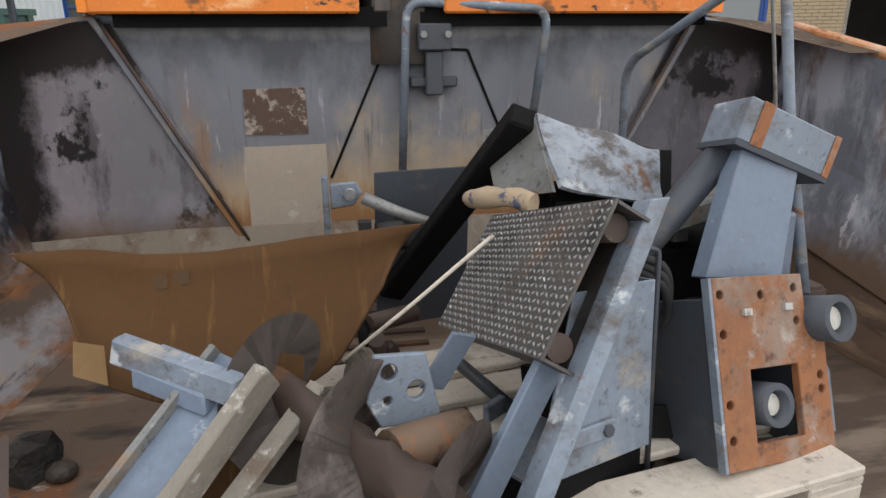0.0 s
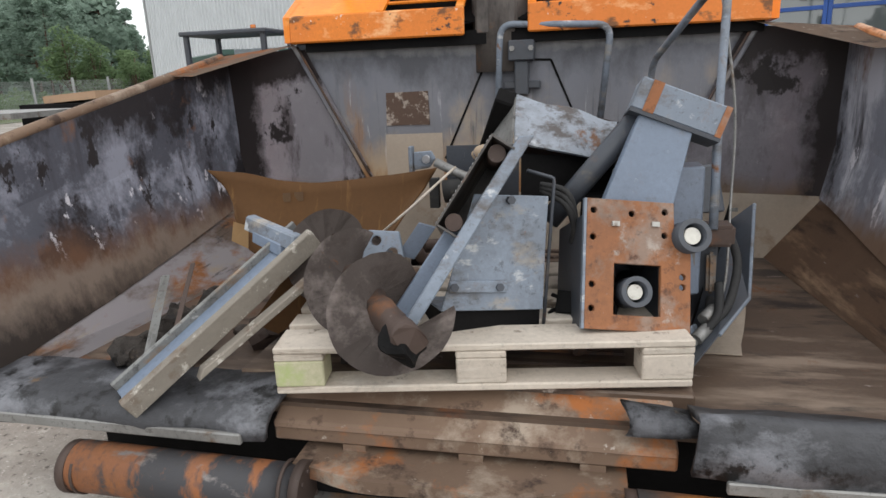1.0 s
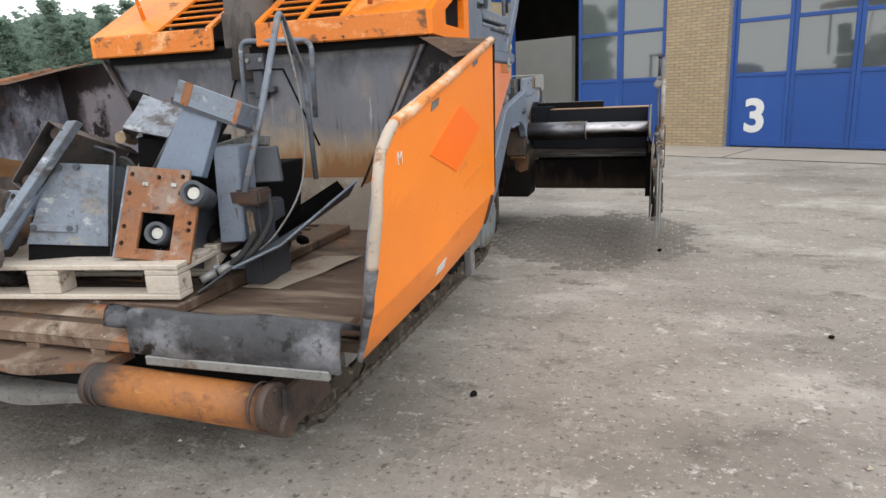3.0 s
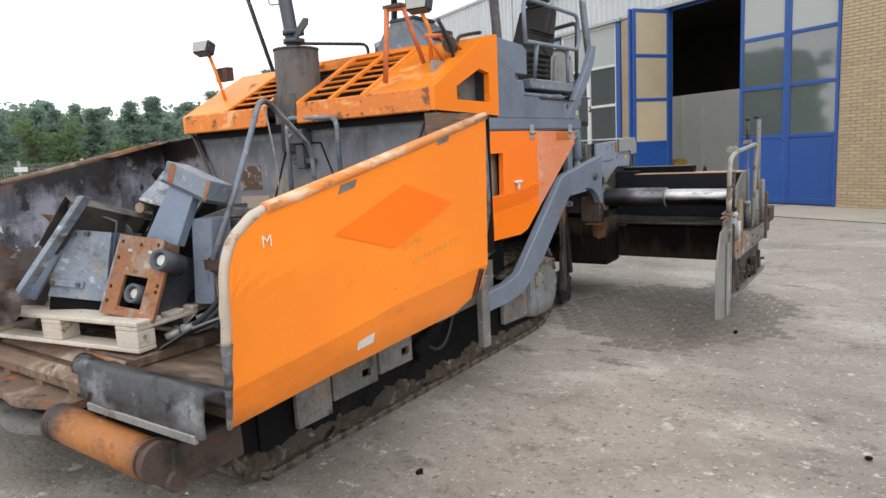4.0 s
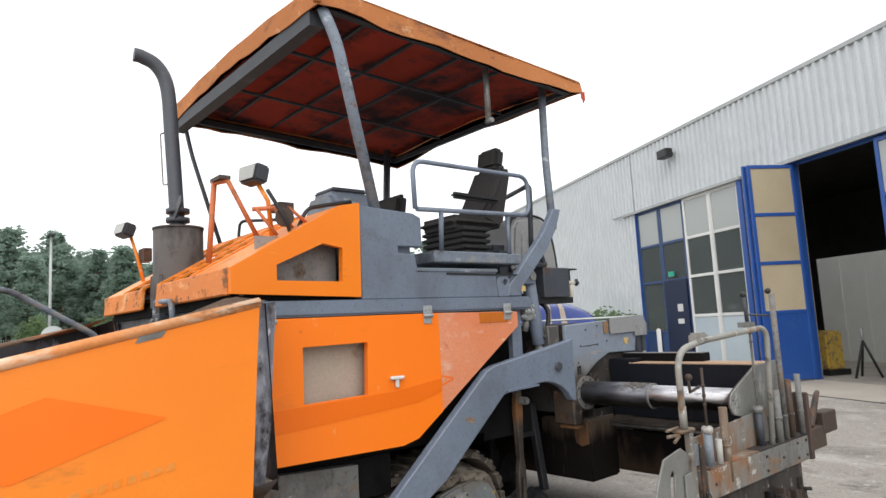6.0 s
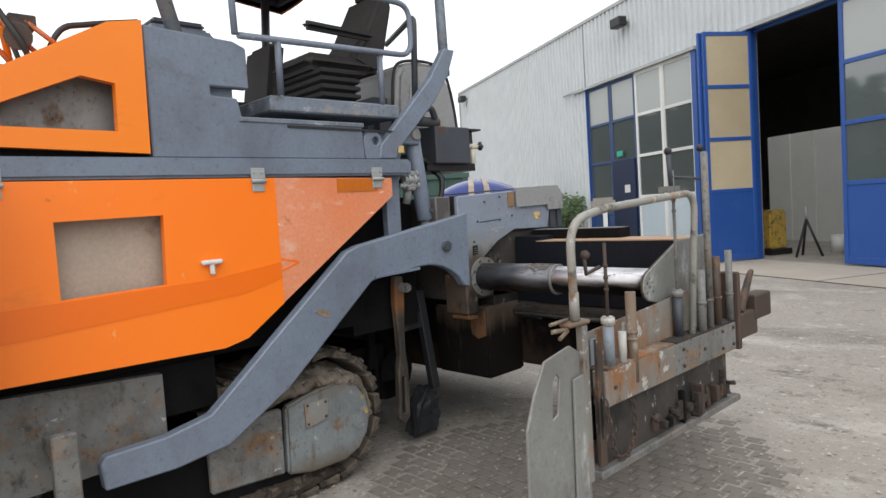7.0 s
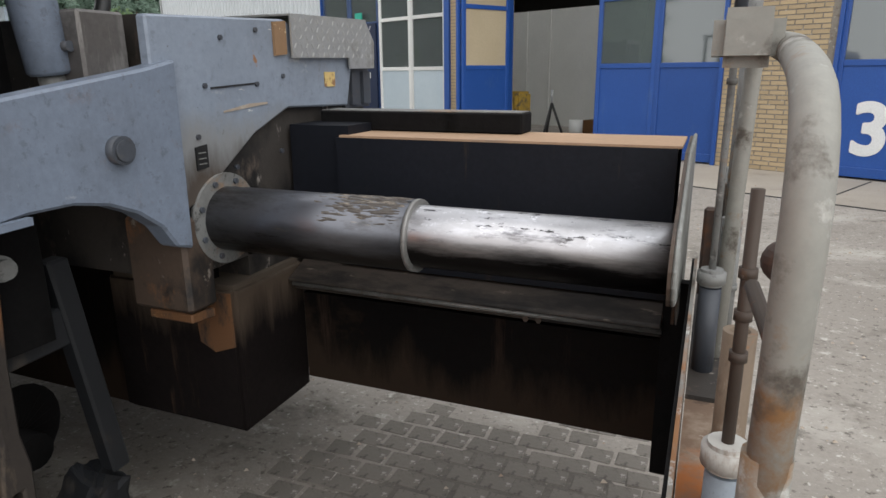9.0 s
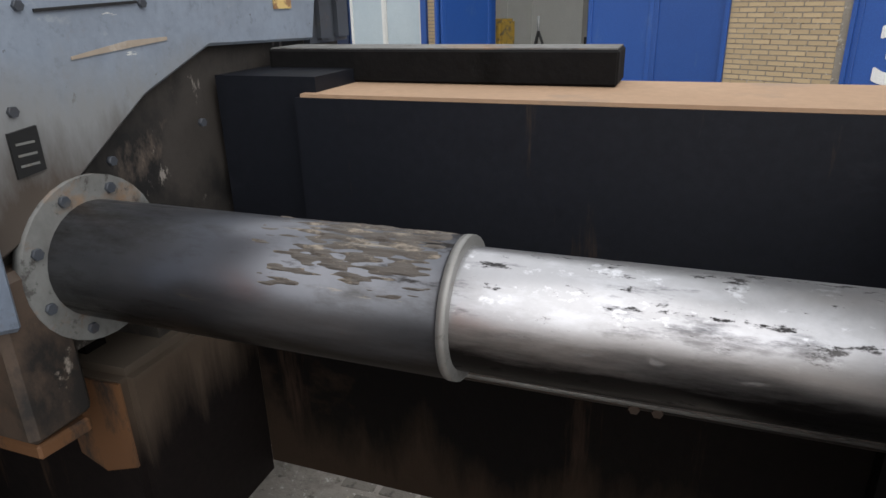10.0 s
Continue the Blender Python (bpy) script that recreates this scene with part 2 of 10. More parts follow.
# ledge colour lifted from black for the light on its slanted top
LEDGE = mat("light_catching_brown_ledge", (0.060, 0.047, 0.038), (0.030, 0.024, 0.020), [((0.010, 0.008, 0.007), (4, 12, 12), 0.47, 0.62, 0.6), ((0.17, 0.14, 0.115), (9, 30, 30), 0.62, 0.70, 0.6)], rough=0.5, metal=0.2, bump=0.15)
BITUMEN_STREAK = mat("streaked_black_screed_steel", (0.0055, 0.0046, 0.0045), (0.008, 0.0063, 0.0056), [((0.045, 0.028, 0.020), (15, 15, 1.2), 0.60, 0.72, 0.8), ((0.042, 0.026, 0.018), (2, 2, 2.5), 0.58, 0.72, 0.8)], rough=0.62, bump=0.35, spec=0.08, bands=[((0.030, 0.020, 0.014), 0.55, 0.44, 0.50, (6, 6, 1.3))])
BLACKPLATE = mat("black_oily_sheet_steel", (0.0085, 0.0100, 0.0150), (0.0125, 0.014, 0.0195), [((0.024, 0.026, 0.034), (3, 3, 6), 0.58, 0.74, 0.6), ((0.045, 0.032, 0.024), (18, 18, 1.6), 0.62, 0.72, 0.7)], rough=0.55, bump=0.08, spec=0.2)
TARRED = mat("tarred_rubber", (0.044, 0.045, 0.050), (0.075, 0.077, 0.086), [((0.19, 0.195, 0.215), (2.2, 2.2, 3), 0.49, 0.60, 0.6), ((0.010, 0.010, 0.011), (10, 10, 10), 0.54, 0.62, 0.5), ((0.13, 0.09, 0.06), (9, 9, 9), 0.63, 0.70, 0.7)], rough=0.6, bump=0.6, grain=30, relief=0.012)
# bands paint the dark reflection on the lower half of the polished tube
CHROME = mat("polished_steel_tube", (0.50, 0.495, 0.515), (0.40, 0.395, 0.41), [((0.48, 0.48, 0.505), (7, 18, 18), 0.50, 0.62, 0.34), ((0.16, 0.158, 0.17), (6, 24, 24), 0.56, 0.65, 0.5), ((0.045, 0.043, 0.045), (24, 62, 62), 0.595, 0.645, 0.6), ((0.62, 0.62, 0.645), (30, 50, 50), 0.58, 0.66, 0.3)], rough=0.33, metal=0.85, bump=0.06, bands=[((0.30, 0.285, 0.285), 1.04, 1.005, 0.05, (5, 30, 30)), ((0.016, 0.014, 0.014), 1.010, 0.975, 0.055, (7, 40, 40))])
# layers are oil stains, the band paints the shaded underside
TUBE_DARK = mat("oil_stained_shaded_tube", (0.20, 0.205, 0.23), (0.12, 0.123, 0.138), [((0.06, 0.057, 0.054), (3, 9, 9), 0.52, 0.66, 0.5), ((0.27, 0.235, 0.19), (3, 30, 30), 0.62, 0.68, 0.6), ((0.03, 0.027, 0.026), (5, 22, 22), 0.60, 0.66, 0.6)], rough=0.34, metal=0.8, bump=0.06, bands=[((0.030, 0.026, 0.024), 1.02, 0.95, 0.07, (6, 30, 30))])
STEEL = mat("bare_grey_steel", (0.33, 0.33, 0.32), (0.25, 0.245, 0.235), [((0.16, 0.10, 0.06), 7.0, 0.58, 0.70, 0.8)], rough=0.5, metal=0.4, bump=0.1, grime=0.6)
ALU = mat("chequered_aluminium", (0.55, 0.55, 0.54), (0.47, 0.47, 0.45), [((0.30, 0.29, 0.27), 6.0, 0.60, 0.72, 0.6)], rough=0.4, metal=0.6, bump=0.08)
SANDY = mat("sand_dusted_steel_top", (0.50, 0.33, 0.21), (0.42, 0.27, 0.17), [((0.30, 0.22, 0.16), (5, 5, 5), 0.56, 0.70, 0.8)], rough=0.85, bump=0.12)
RUBBER = mat("black_rubber", (0.018, 0.018, 0.019), (0.028, 0.027, 0.026), [((0.07, 0.06, 0.05), 6.0, 0.60, 0.72, 0.9)], rough=0.8, bump=0.2)
MUDDY = mat("mud_caked_track_rubber", (0.17, 0.138, 0.108), (0.10, 0.08, 0.063), [((0.27, 0.235, 0.195), (5, 5, 5), 0.53, 0.66, 0.9), ((0.03, 0.026, 0.022), (6, 6, 6), 0.54, 0.64, 0.8)], rough=0.9, bump=0.7, grain=30, relief=0.012)
SEATCLOTH = mat("worn_black_seat_cloth", (0.028, 0.026, 0.026), (0.045, 0.04, 0.038), rough=0.9, bump=0.3)
CANVAS = mat("faded_orange_canvas", (0.56, 0.205, 0.06), (0.46, 0.155, 0.045), [((0.22, 0.085, 0.04), (3, 3, 6), 0.55, 0.68, 0.9), ((0.66, 0.36, 0.18), (7, 7, 7), 0.60, 0.70, 0.9), ((0.06, 0.04, 0.035), (9, 9, 14), 0.64, 0.72, 0.9)], rough=0.9, bump=0.2)
# red raised to stand for daylight coming through the canvas
CANVAS_RED = mat("backlit_sooty_red_canvas", (0.66, 0.085, 0.045), (0.50, 0.065, 0.04), [((0.050, 0.032, 0.038), (1.1, 1.1, 2), 0.47, 0.60, 0.9), ((0.10, 0.05, 0.05), (5, 5, 5), 0.58, 0.68, 0.9)], rough=0.9, bump=0.15)
WOOD = mat("weathered_pallet_wood", (0.62, 0.55, 0.47), (0.50, 0.435, 0.365), [((0.24, 0.195, 0.15), (3, 3, 30), 0.56, 0.70, 0.85), ((0.63, 0.58, 0.51), (4, 4, 40), 0.58, 0.68, 0.85), ((0.16, 0.125, 0.095), (9, 9, 9), 0.60, 0.68, 0.85)], rough=0.8, bump=0.3, grain=50, grime=0.25)
WOOD_GREEN = mat("algae_stained_wood", (0.46, 0.46, 0.28), (0.52, 0.47, 0.36), [((0.36, 0.42, 0.18), 9.0, 0.52, 0.66, 0.85)], rough=0.85, bump=0.25)
CARD = mat("brown_cardboard", (0.095, 0.042, 0.0105), (0.075, 0.033, 0.0085), [((0.05, 0.024, 0.008), (5, 5, 5), 0.60, 0.74, 0.9), ((0.135, 0.067, 0.02), (30, 4, 4), 0.58, 0.70, 0.9)], rough=0.9, bump=0.1)
CLOTH = mat("stained_beige_cloth", (0.50, 0.37, 0.23), (0.35, 0.28, 0.24), [((0.09, 0.10, 0.16), 22.0, 0.56, 0.62, 0.9)], rough=0.95, bump=0.3)
WHITE = mat("white_paint", (0.72, 0.72, 0.70), (0.62, 0.62, 0.60), rough=0.5, bump=0.03)
WHITE_METAL = mat("dented_pale_sheet", (0.31, 0.345, 0.40), (0.22, 0.25, 0.295), [((0.09, 0.08, 0.078), (6, 6, 9), 0.53, 0.63, 0.7), ((0.52, 0.55, 0.59), (4, 4, 6), 0.57, 0.64, 0.4), ((0.17, 0.09, 0.055), (9, 9, 9), 0.62, 0.70, 0.8)], rough=0.38, bump=0.5, grain=14, relief=0.025, grime=0.7)
CLAD = mat("white_corrugated_cladding", (0.66, 0.69, 0.71), (0.60, 0.63, 0.65), [((0.48, 0.49, 0.48), (2, 2, 0.3), 0.62, 0.80, 0.6)], rough=0.5, bump=0.02, spec=0.3)
BRICK = mat("yellow_brick", (0.50, 0.385, 0.235), (0.44, 0.33, 0.20), [((0.33, 0.245, 0.15), 12.0, 0.60, 0.75, 0.9)], rough=0.9, bump=0.25)
MORTAR = mat("pale_mortar", (0.42, 0.36, 0.27), (0.36, 0.30, 0.22), rough=0.95, bump=0.3)
BLUE = mat("blue_door_paint", (0.018, 0.075, 0.30), (0.022, 0.085, 0.33), [((0.05, 0.11, 0.30), (4, 4, 1.5), 0.60, 0.78, 0.5)], rough=0.4, bump=0.02)
PALEPANEL = mat("pale_blue_door_infill", (0.50, 0.58, 0.63), (0.44, 0.52, 0.58), rough=0.5, bump=0.02)
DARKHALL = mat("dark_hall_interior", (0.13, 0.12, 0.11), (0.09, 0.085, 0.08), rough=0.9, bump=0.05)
HALLWALL = mat("grey_partition_wall", (0.74, 0.74, 0.70), (0.68, 0.68, 0.64), rough=0.8, bump=0.03)
GROUND = mat("worn_concrete_paving", (0.329, 0.298, 0.263), (0.263, 0.235, 0.206), [((0.410, 0.382, 0.343), (0.8, 1.1, 1), 0.52, 0.66, 0.9), ((0.195, 0.175, 0.151), (0.5, 0.8, 1), 0.51, 0.65, 0.9), ((0.124, 0.110, 0.093), (2.7, 3.5, 1), 0.58, 0.70, 0.9), ((0.458, 0.429, 0.391), (9, 9, 1), 0.60, 0.68, 0.9), ((0.105, 0.093, 0.080), (26, 26, 1), 0.57, 0.66, 0.9), ((0.506, 0.477, 0.439), (46, 46, 1), 0.60, 0.67, 0.9)], rough=0.88, bump=0.8, grain=50, big=0.35, relief=0.010)
# block colour by the screed darkened for the shade beneath it
PAVER = mat("shaded_grey_paving_block", (0.225, 0.203, 0.178), (0.178, 0.160, 0.139), [((0.278, 0.254, 0.226), (2, 2, 2), 0.54, 0.68, 0.9), ((0.150, 0.134, 0.116), (3, 3, 3), 0.53, 0.67, 0.9), ((0.360, 0.334, 0.305), (36, 36, 36), 0.60, 0.66, 0.9), ((0.095, 0.084, 0.072), (26, 26, 26), 0.57, 0.66, 0.9)], rough=0.9, bump=0.8, grain=60, relief=0.010)
SLAB = mat("pale_concrete_slab", (0.40, 0.355, 0.30), (0.34, 0.30, 0.25), [((0.25, 0.22, 0.19), (1.5, 1.5, 1), 0.58, 0.74, 0.9)], rough=0.85, bump=0.3, grain=60)
GRASS = mat("rough_grass", (0.10, 0.14, 0.045), (0.15, 0.16, 0.07), rough=0.95, bump=0.5, grain=20)
# pine green paled and blued in the colour to stand for distance haze
LEAF = mat("haze_paled_pine_foliage", (0.265, 0.355, 0.29), (0.31, 0.405, 0.325), rough=0.85, bump=0.0, big=0.5, grain=4, spec=0.1)
LEAF_LIGHT = mat("light_green_foliage", (0.215, 0.30, 0.155), (0.175, 0.255, 0.135), rough=0.85, bump=0.0, big=0.8, grain=5, spec=0.1)
BARK = mat("pine_bark", (0.10, 0.07, 0.05), (0.14, 0.09, 0.06), rough=0.95, bump=0.4)
GALV = mat("galvanised_steel", (0.42, 0.43, 0.43), (0.36, 0.37, 0.37), rough=0.5, metal=0.3, bump=0.05)
FENCE = mat("dull_fence_steel", (0.40, 0.42, 0.42), (0.33, 0.35, 0.35), rough=0.7, bump=0.0)
SCREED_RUST = mat("tar_stained_brown_steel", (0.085, 0.058, 0.042), (0.05, 0.036, 0.028), [((0.24, 0.105, 0.04), (6, 6, 4), 0.56, 0.68, 0.8), ((0.015, 0.013, 0.012), (5, 5, 3), 0.54, 0.64, 0.6), ((0.24, 0.21, 0.18), (14, 14, 14), 0.64, 0.70, 0.7)], rough=0.65, bump=0.2)
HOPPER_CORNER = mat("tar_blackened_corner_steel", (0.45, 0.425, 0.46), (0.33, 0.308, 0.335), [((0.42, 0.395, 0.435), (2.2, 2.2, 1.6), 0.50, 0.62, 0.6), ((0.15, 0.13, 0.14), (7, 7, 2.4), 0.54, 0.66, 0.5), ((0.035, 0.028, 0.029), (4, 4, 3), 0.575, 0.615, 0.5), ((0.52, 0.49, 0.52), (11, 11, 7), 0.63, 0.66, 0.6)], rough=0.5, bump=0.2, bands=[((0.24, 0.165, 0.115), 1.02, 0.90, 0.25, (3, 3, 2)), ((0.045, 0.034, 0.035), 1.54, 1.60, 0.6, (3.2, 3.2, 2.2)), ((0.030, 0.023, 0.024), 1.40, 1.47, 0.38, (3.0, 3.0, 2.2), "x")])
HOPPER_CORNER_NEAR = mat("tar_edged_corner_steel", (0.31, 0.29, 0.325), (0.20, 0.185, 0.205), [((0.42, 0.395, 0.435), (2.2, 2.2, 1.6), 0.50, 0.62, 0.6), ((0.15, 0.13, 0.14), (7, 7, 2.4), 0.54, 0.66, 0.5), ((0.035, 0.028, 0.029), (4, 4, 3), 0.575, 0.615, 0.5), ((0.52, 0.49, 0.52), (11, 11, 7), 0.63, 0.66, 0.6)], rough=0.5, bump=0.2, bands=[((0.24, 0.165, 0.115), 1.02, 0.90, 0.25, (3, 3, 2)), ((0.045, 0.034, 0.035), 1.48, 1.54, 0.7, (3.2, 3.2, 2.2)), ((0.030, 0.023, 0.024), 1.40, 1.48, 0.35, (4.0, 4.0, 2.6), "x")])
ROLL_ORANGE = mat("orange_rusted_roller", (0.40, 0.150, 0.033), (0.30, 0.105, 0.026), [((0.12, 0.050, 0.024), (4, 7, 7), 0.52, 0.66, 0.8), ((0.020, 0.018, 0.018), (7, 1.2, 1.2), 0.60, 0.66, 0.6), ((0.55, 0.29, 0.10), (5, 12, 12), 0.62, 0.70, 0.7)], rough=0.6, bump=0.3, grime=0.5, bands=[((0.085, 0.040, 0.022), 1.12, 1.25, 0.14, (8, 8, 8), "x"), ((0.045, 0.038, 0.036), 0.66, 0.56, 0.10, (9, 9, 9), "x")])
WET_BROWN = mat("oily_brown_grime", (0.055, 0.04, 0.03), (0.035, 0.026, 0.02), [((0.13, 0.09, 0.06), (6, 6, 6), 0.56, 0.68, 0.8)], rough=0.6, bump=0.3)
SCREED_PAINT = mat("stained_screed_paint", (0.245, 0.285, 0.35), (0.205, 0.24, 0.295), [((0.38, 0.40, 0.42), (5, 5, 8), 0.60, 0.70, 0.6), ((0.12, 0.105, 0.09), (9, 9, 5), 0.62, 0.70, 0.8), ((0.26, 0.13, 0.06), 12.0, 0.68, 0.73, 0.8), ((0.62, 0.62, 0.60), (12, 9, 40), 0.67, 0.70, 0.6), ((0.05, 0.045, 0.04), 26.0, 0.66, 0.70, 0.7)], rough=0.5, bump=0.08, grime=0.25, bands=[((0.20, 0.205, 0.21), 1.27, 1.19, 0.25, (4, 4, 2)), ((0.062, 0.049, 0.040), 1.19, 1.10, 0.24, (7, 7, 2))])
END_STEEL = mat("tar_dripped_end_steel", (0.0085, 0.007, 0.007), (0.012, 0.009, 0.0085), [((0.05, 0.032, 0.022), (14, 14, 1.4), 0.60, 0.72, 0.8)], rough=0.7, bump=0.3, spec=0.08, bands=[((0.075, 0.056, 0.042), 0.64, 0.76, 0.30, (14, 14, 1.6)), ((0.09, 0.073, 0.058), 0.775, 0.80, 0.04, (9, 9, 9))])
DISC_STEEL = mat("worn_brown_disc_steel", (0.125, 0.099, 0.088), (0.09, 0.07, 0.062), [((0.28, 0.235, 0.215), (4, 4, 4), 0.54, 0.66, 0.5), ((0.05, 0.036, 0.03), (4, 4, 4), 0.58, 0.70, 0.6), ((0.24, 0.10, 0.04), (9, 9, 9), 0.62, 0.70, 0.8)], rough=0.5, metal=0.2, bump=0.15)
SCREED_GRIME = mat("tar_specked_screed_body", (0.055, 0.047, 0.041), (0.035, 0.03, 0.027), [((0.012, 0.011, 0.011), (4, 4, 3), 0.50, 0.62, 0.6), ((0.26, 0.235, 0.21), (22, 22, 10), 0.62, 0.67, 0.7), ((0.13, 0.10, 0.08), (6, 6, 3), 0.58, 0.68, 0.7)], rough=0.65, bump=0.25)
BAYBLUE = mat("faded_navy_paint", (0.03, 0.065, 0.17), (0.04, 0.08, 0.19), [((0.08, 0.11, 0.19), (4, 4, 1.5), 0.60, 0.78, 0.5)], rough=0.5, bump=0.02)
NAVY = mat("dark_navy_door", (0.008, 0.016, 0.05), (0.011, 0.02, 0.06), rough=0.4, bump=0.02)
TREAD = mat("worn_tread_marks", (0.30, 0.295, 0.29), (0.20, 0.195, 0.19), [((0.10, 0.08, 0.065), 9.0, 0.52, 0.64, 0.7), ((0.50, 0.50, 0.50), 25.0, 0.60, 0.66, 0.4)], rough=0.4, metal=0.5, bump=0.1)
BED = mat("gritty_joint_bed", (0.145, 0.130, 0.112), (0.175, 0.157, 0.136), [((0.11, 0.098, 0.085), (3, 3, 1), 0.52, 0.66, 0.9), ((0.30, 0.278, 0.25), (40, 40, 1), 0.61, 0.68, 0.9), ((0.075, 0.067, 0.057), (24, 24, 1), 0.58, 0.66, 0.9)], rough=0.95, bump=0.8, grain=60, relief=0.01)
DRIVE_PALE = mat("stained_pale_drive_cover", (0.235, 0.265, 0.275), (0.165, 0.183, 0.188), [((0.085, 0.070, 0.056), (3, 3, 1.6), 0.51, 0.64, 0.8), ((0.20, 0.105, 0.055), 8.0, 0.61, 0.70, 0.85), ((0.37, 0.39, 0.39), (10, 10, 10), 0.60, 0.68, 0.6), ((0.15, 0.125, 0.10), (14, 14, 3), 0.56, 0.66, 0.9)], rough=0.55, bump=0.2, grime=0.6, bands=[((0.13, 0.108, 0.086), 0.47, 0.56, 0.22, (7, 7, 4)), ((0.12, 0.10, 0.08), 0.24, 0.14, 0.20, (7, 7, 4))])
BARE = mat("scraped_bare_sheet", (0.27, 0.275, 0.26), (0.20, 0.20, 0.185), [((0.42, 0.43, 0.42), (6, 6, 3), 0.56, 0.66, 0.5), ((0.13, 0.12, 0.11), (4, 4, 3), 0.58, 0.70, 0.7), ((0.20, 0.10, 0.05), 9.0, 0.66, 0.72, 0.85)], rough=0.5, metal=0.2, bump=0.12, grime=0.25)
PEELING = mat("peeling_rust_streaked_paint", (0.25, 0.255, 0.245), (0.17, 0.135, 0.10), [((0.24, 0.115, 0.05), (4, 4, 2.2), 0.47, 0.60, 0.85), ((0.42, 0.42, 0.40), (12, 12, 12), 0.58, 0.63, 0.6), ((0.07, 0.045, 0.03), (7, 7, 4), 0.57, 0.66, 0.8)], rough=0.7, bump=0.25)
TANRUST = mat("tan_rusted_tube", (0.20, 0.15, 0.105), (0.15, 0.105, 0.072), [((0.34, 0.30, 0.25), (9, 9, 5), 0.54, 0.64, 0.7), ((0.08, 0.05, 0.035), (8, 8, 4), 0.56, 0.66, 0.8), ((0.27, 0.11, 0.04), 12.0, 0.62, 0.70, 0.85)], rough=0.7, bump=0.2)
CHALK = mat("dirty_white_plastic", (0.50, 0.49, 0.46), (0.40, 0.385, 0.355), [((0.16, 0.10, 0.06), (9, 9, 4), 0.58, 0.68, 0.8)], rough=0.6, bump=0.05)
SLOPE_BROWN = mat("brown_brushed_slope", (0.185, 0.115, 0.075), (0.125, 0.075, 0.05), [((0.32, 0.215, 0.14), (9, 1.6, 9), 0.53, 0.66, 0.6), ((0.042, 0.028, 0.022), (10, 1.4, 10), 0.53, 0.66, 0.6), ((0.40, 0.37, 0.36), (14, 3, 14), 0.64, 0.69, 0.6)], rough=0.45, metal=0.1, bump=0.14, bands=[((0.22, 0.205, 0.215), 0.86, 0.91, 0.12, (7, 7, 7))])
SLOPE = mat("scoured_rusty_slope", (0.225, 0.165, 0.13), (0.14, 0.10, 0.08), [((0.37, 0.345, 0.36), (2.2, 1.2, 2.2), 0.52, 0.62, 0.6), ((0.34, 0.15, 0.06), (2.6, 1.6, 3), 0.55, 0.65, 0.8), ((0.42, 0.35, 0.28), (5, 2, 9), 0.57, 0.66, 0.7), ((0.03, 0.024, 0.022), (9, 1.6, 9), 0.56, 0.64, 0.6)], rough=0.55, metal=0.1, bump=0.2)
SKYPAINT = mat("smooth_pale_blue_paint", (0.185, 0.232, 0.31), (0.15, 0.19, 0.255), [((0.13, 0.12, 0.115), (5, 5, 5), 0.62, 0.74, 0.7), ((0.46, 0.48, 0.50), (9, 9, 9), 0.66, 0.71, 0.6)], rough=0.5, bump=0.06, grime=0.2)
MORTAR = mat("mortar_crusted_steel", (0.29, 0.26, 0.22), (0.215, 0.19, 0.16), [((0.17, 0.13, 0.10), (9, 9, 9), 0.55, 0.65, 0.9), ((0.48, 0.45, 0.40), 20.0, 0.58, 0.66, 0.9)], rough=0.9, bump=0.7, grain=40, relief=0.01)
CRUST = mat("dried_mud_crust", (0.195, 0.165, 0.132), (0.125, 0.103, 0.082), [((0.085, 0.066, 0.050), (9, 9, 9), 0.53, 0.63, 0.9), ((0.33, 0.295, 0.25), 16.0, 0.57, 0.66, 0.9), ((0.05, 0.04, 0.032), (24, 24, 24), 0.57, 0.64, 0.9)], rough=0.9, bump=0.9, grain=34, relief=0.016)
NUMBER = mat("white_number_paint", (0.86, 0.86, 0.85), (0.80, 0.80, 0.79), rough=0.5, bump=0.02)
PAVER_PALE = mat("dusty_paving_block", (0.304, 0.275, 0.242), (0.251, 0.226, 0.198), [((0.378, 0.352, 0.317), (2, 2, 2), 0.54, 0.68, 0.9), ((0.176, 0.158, 0.136), (3, 3, 3), 0.53, 0.67, 0.9), ((0.440, 0.414, 0.378), (36, 36, 36), 0.60, 0.66, 0.9), ((0.106, 0.094, 0.081), (26, 26, 26), 0.56, 0.65, 0.9)], rough=0.9, bump=0.8, grain=60, relief=0.010)
GREEN = mat("dark_green_paint", (0.035, 0.09, 0.07), (0.03, 0.075, 0.06), rough=0.45, bump=0.05)
YELLOW = mat("yellow_paint", (0.60, 0.40, 0.07), (0.48, 0.31, 0.07), [((0.20, 0.16, 0.10), 9.0, 0.50, 0.60, 0.8)], rough=0.5, bump=0.05)
AMBER = mat("amber_reflector", (0.60, 0.17, 0.02), (0.50, 0.13, 0.02), rough=0.25, bump=0.0)
LABEL = mat("yellowed_sticker", (0.66, 0.48, 0.17), (0.55, 0.40, 0.18), [((0.25, 0.14, 0.07), 20.0, 0.56, 0.64, 0.8)], rough=0.6, bump=0.05)
BLACK = mat("black_plastic", (0.012, 0.012, 0.013), (0.02, 0.02, 0.02), rough=0.5, bump=0.05)
LENS = mat("lamp_lens_grey", (0.40, 0.40, 0.38), (0.30, 0.30, 0.28), rough=0.2, bump=0.1)


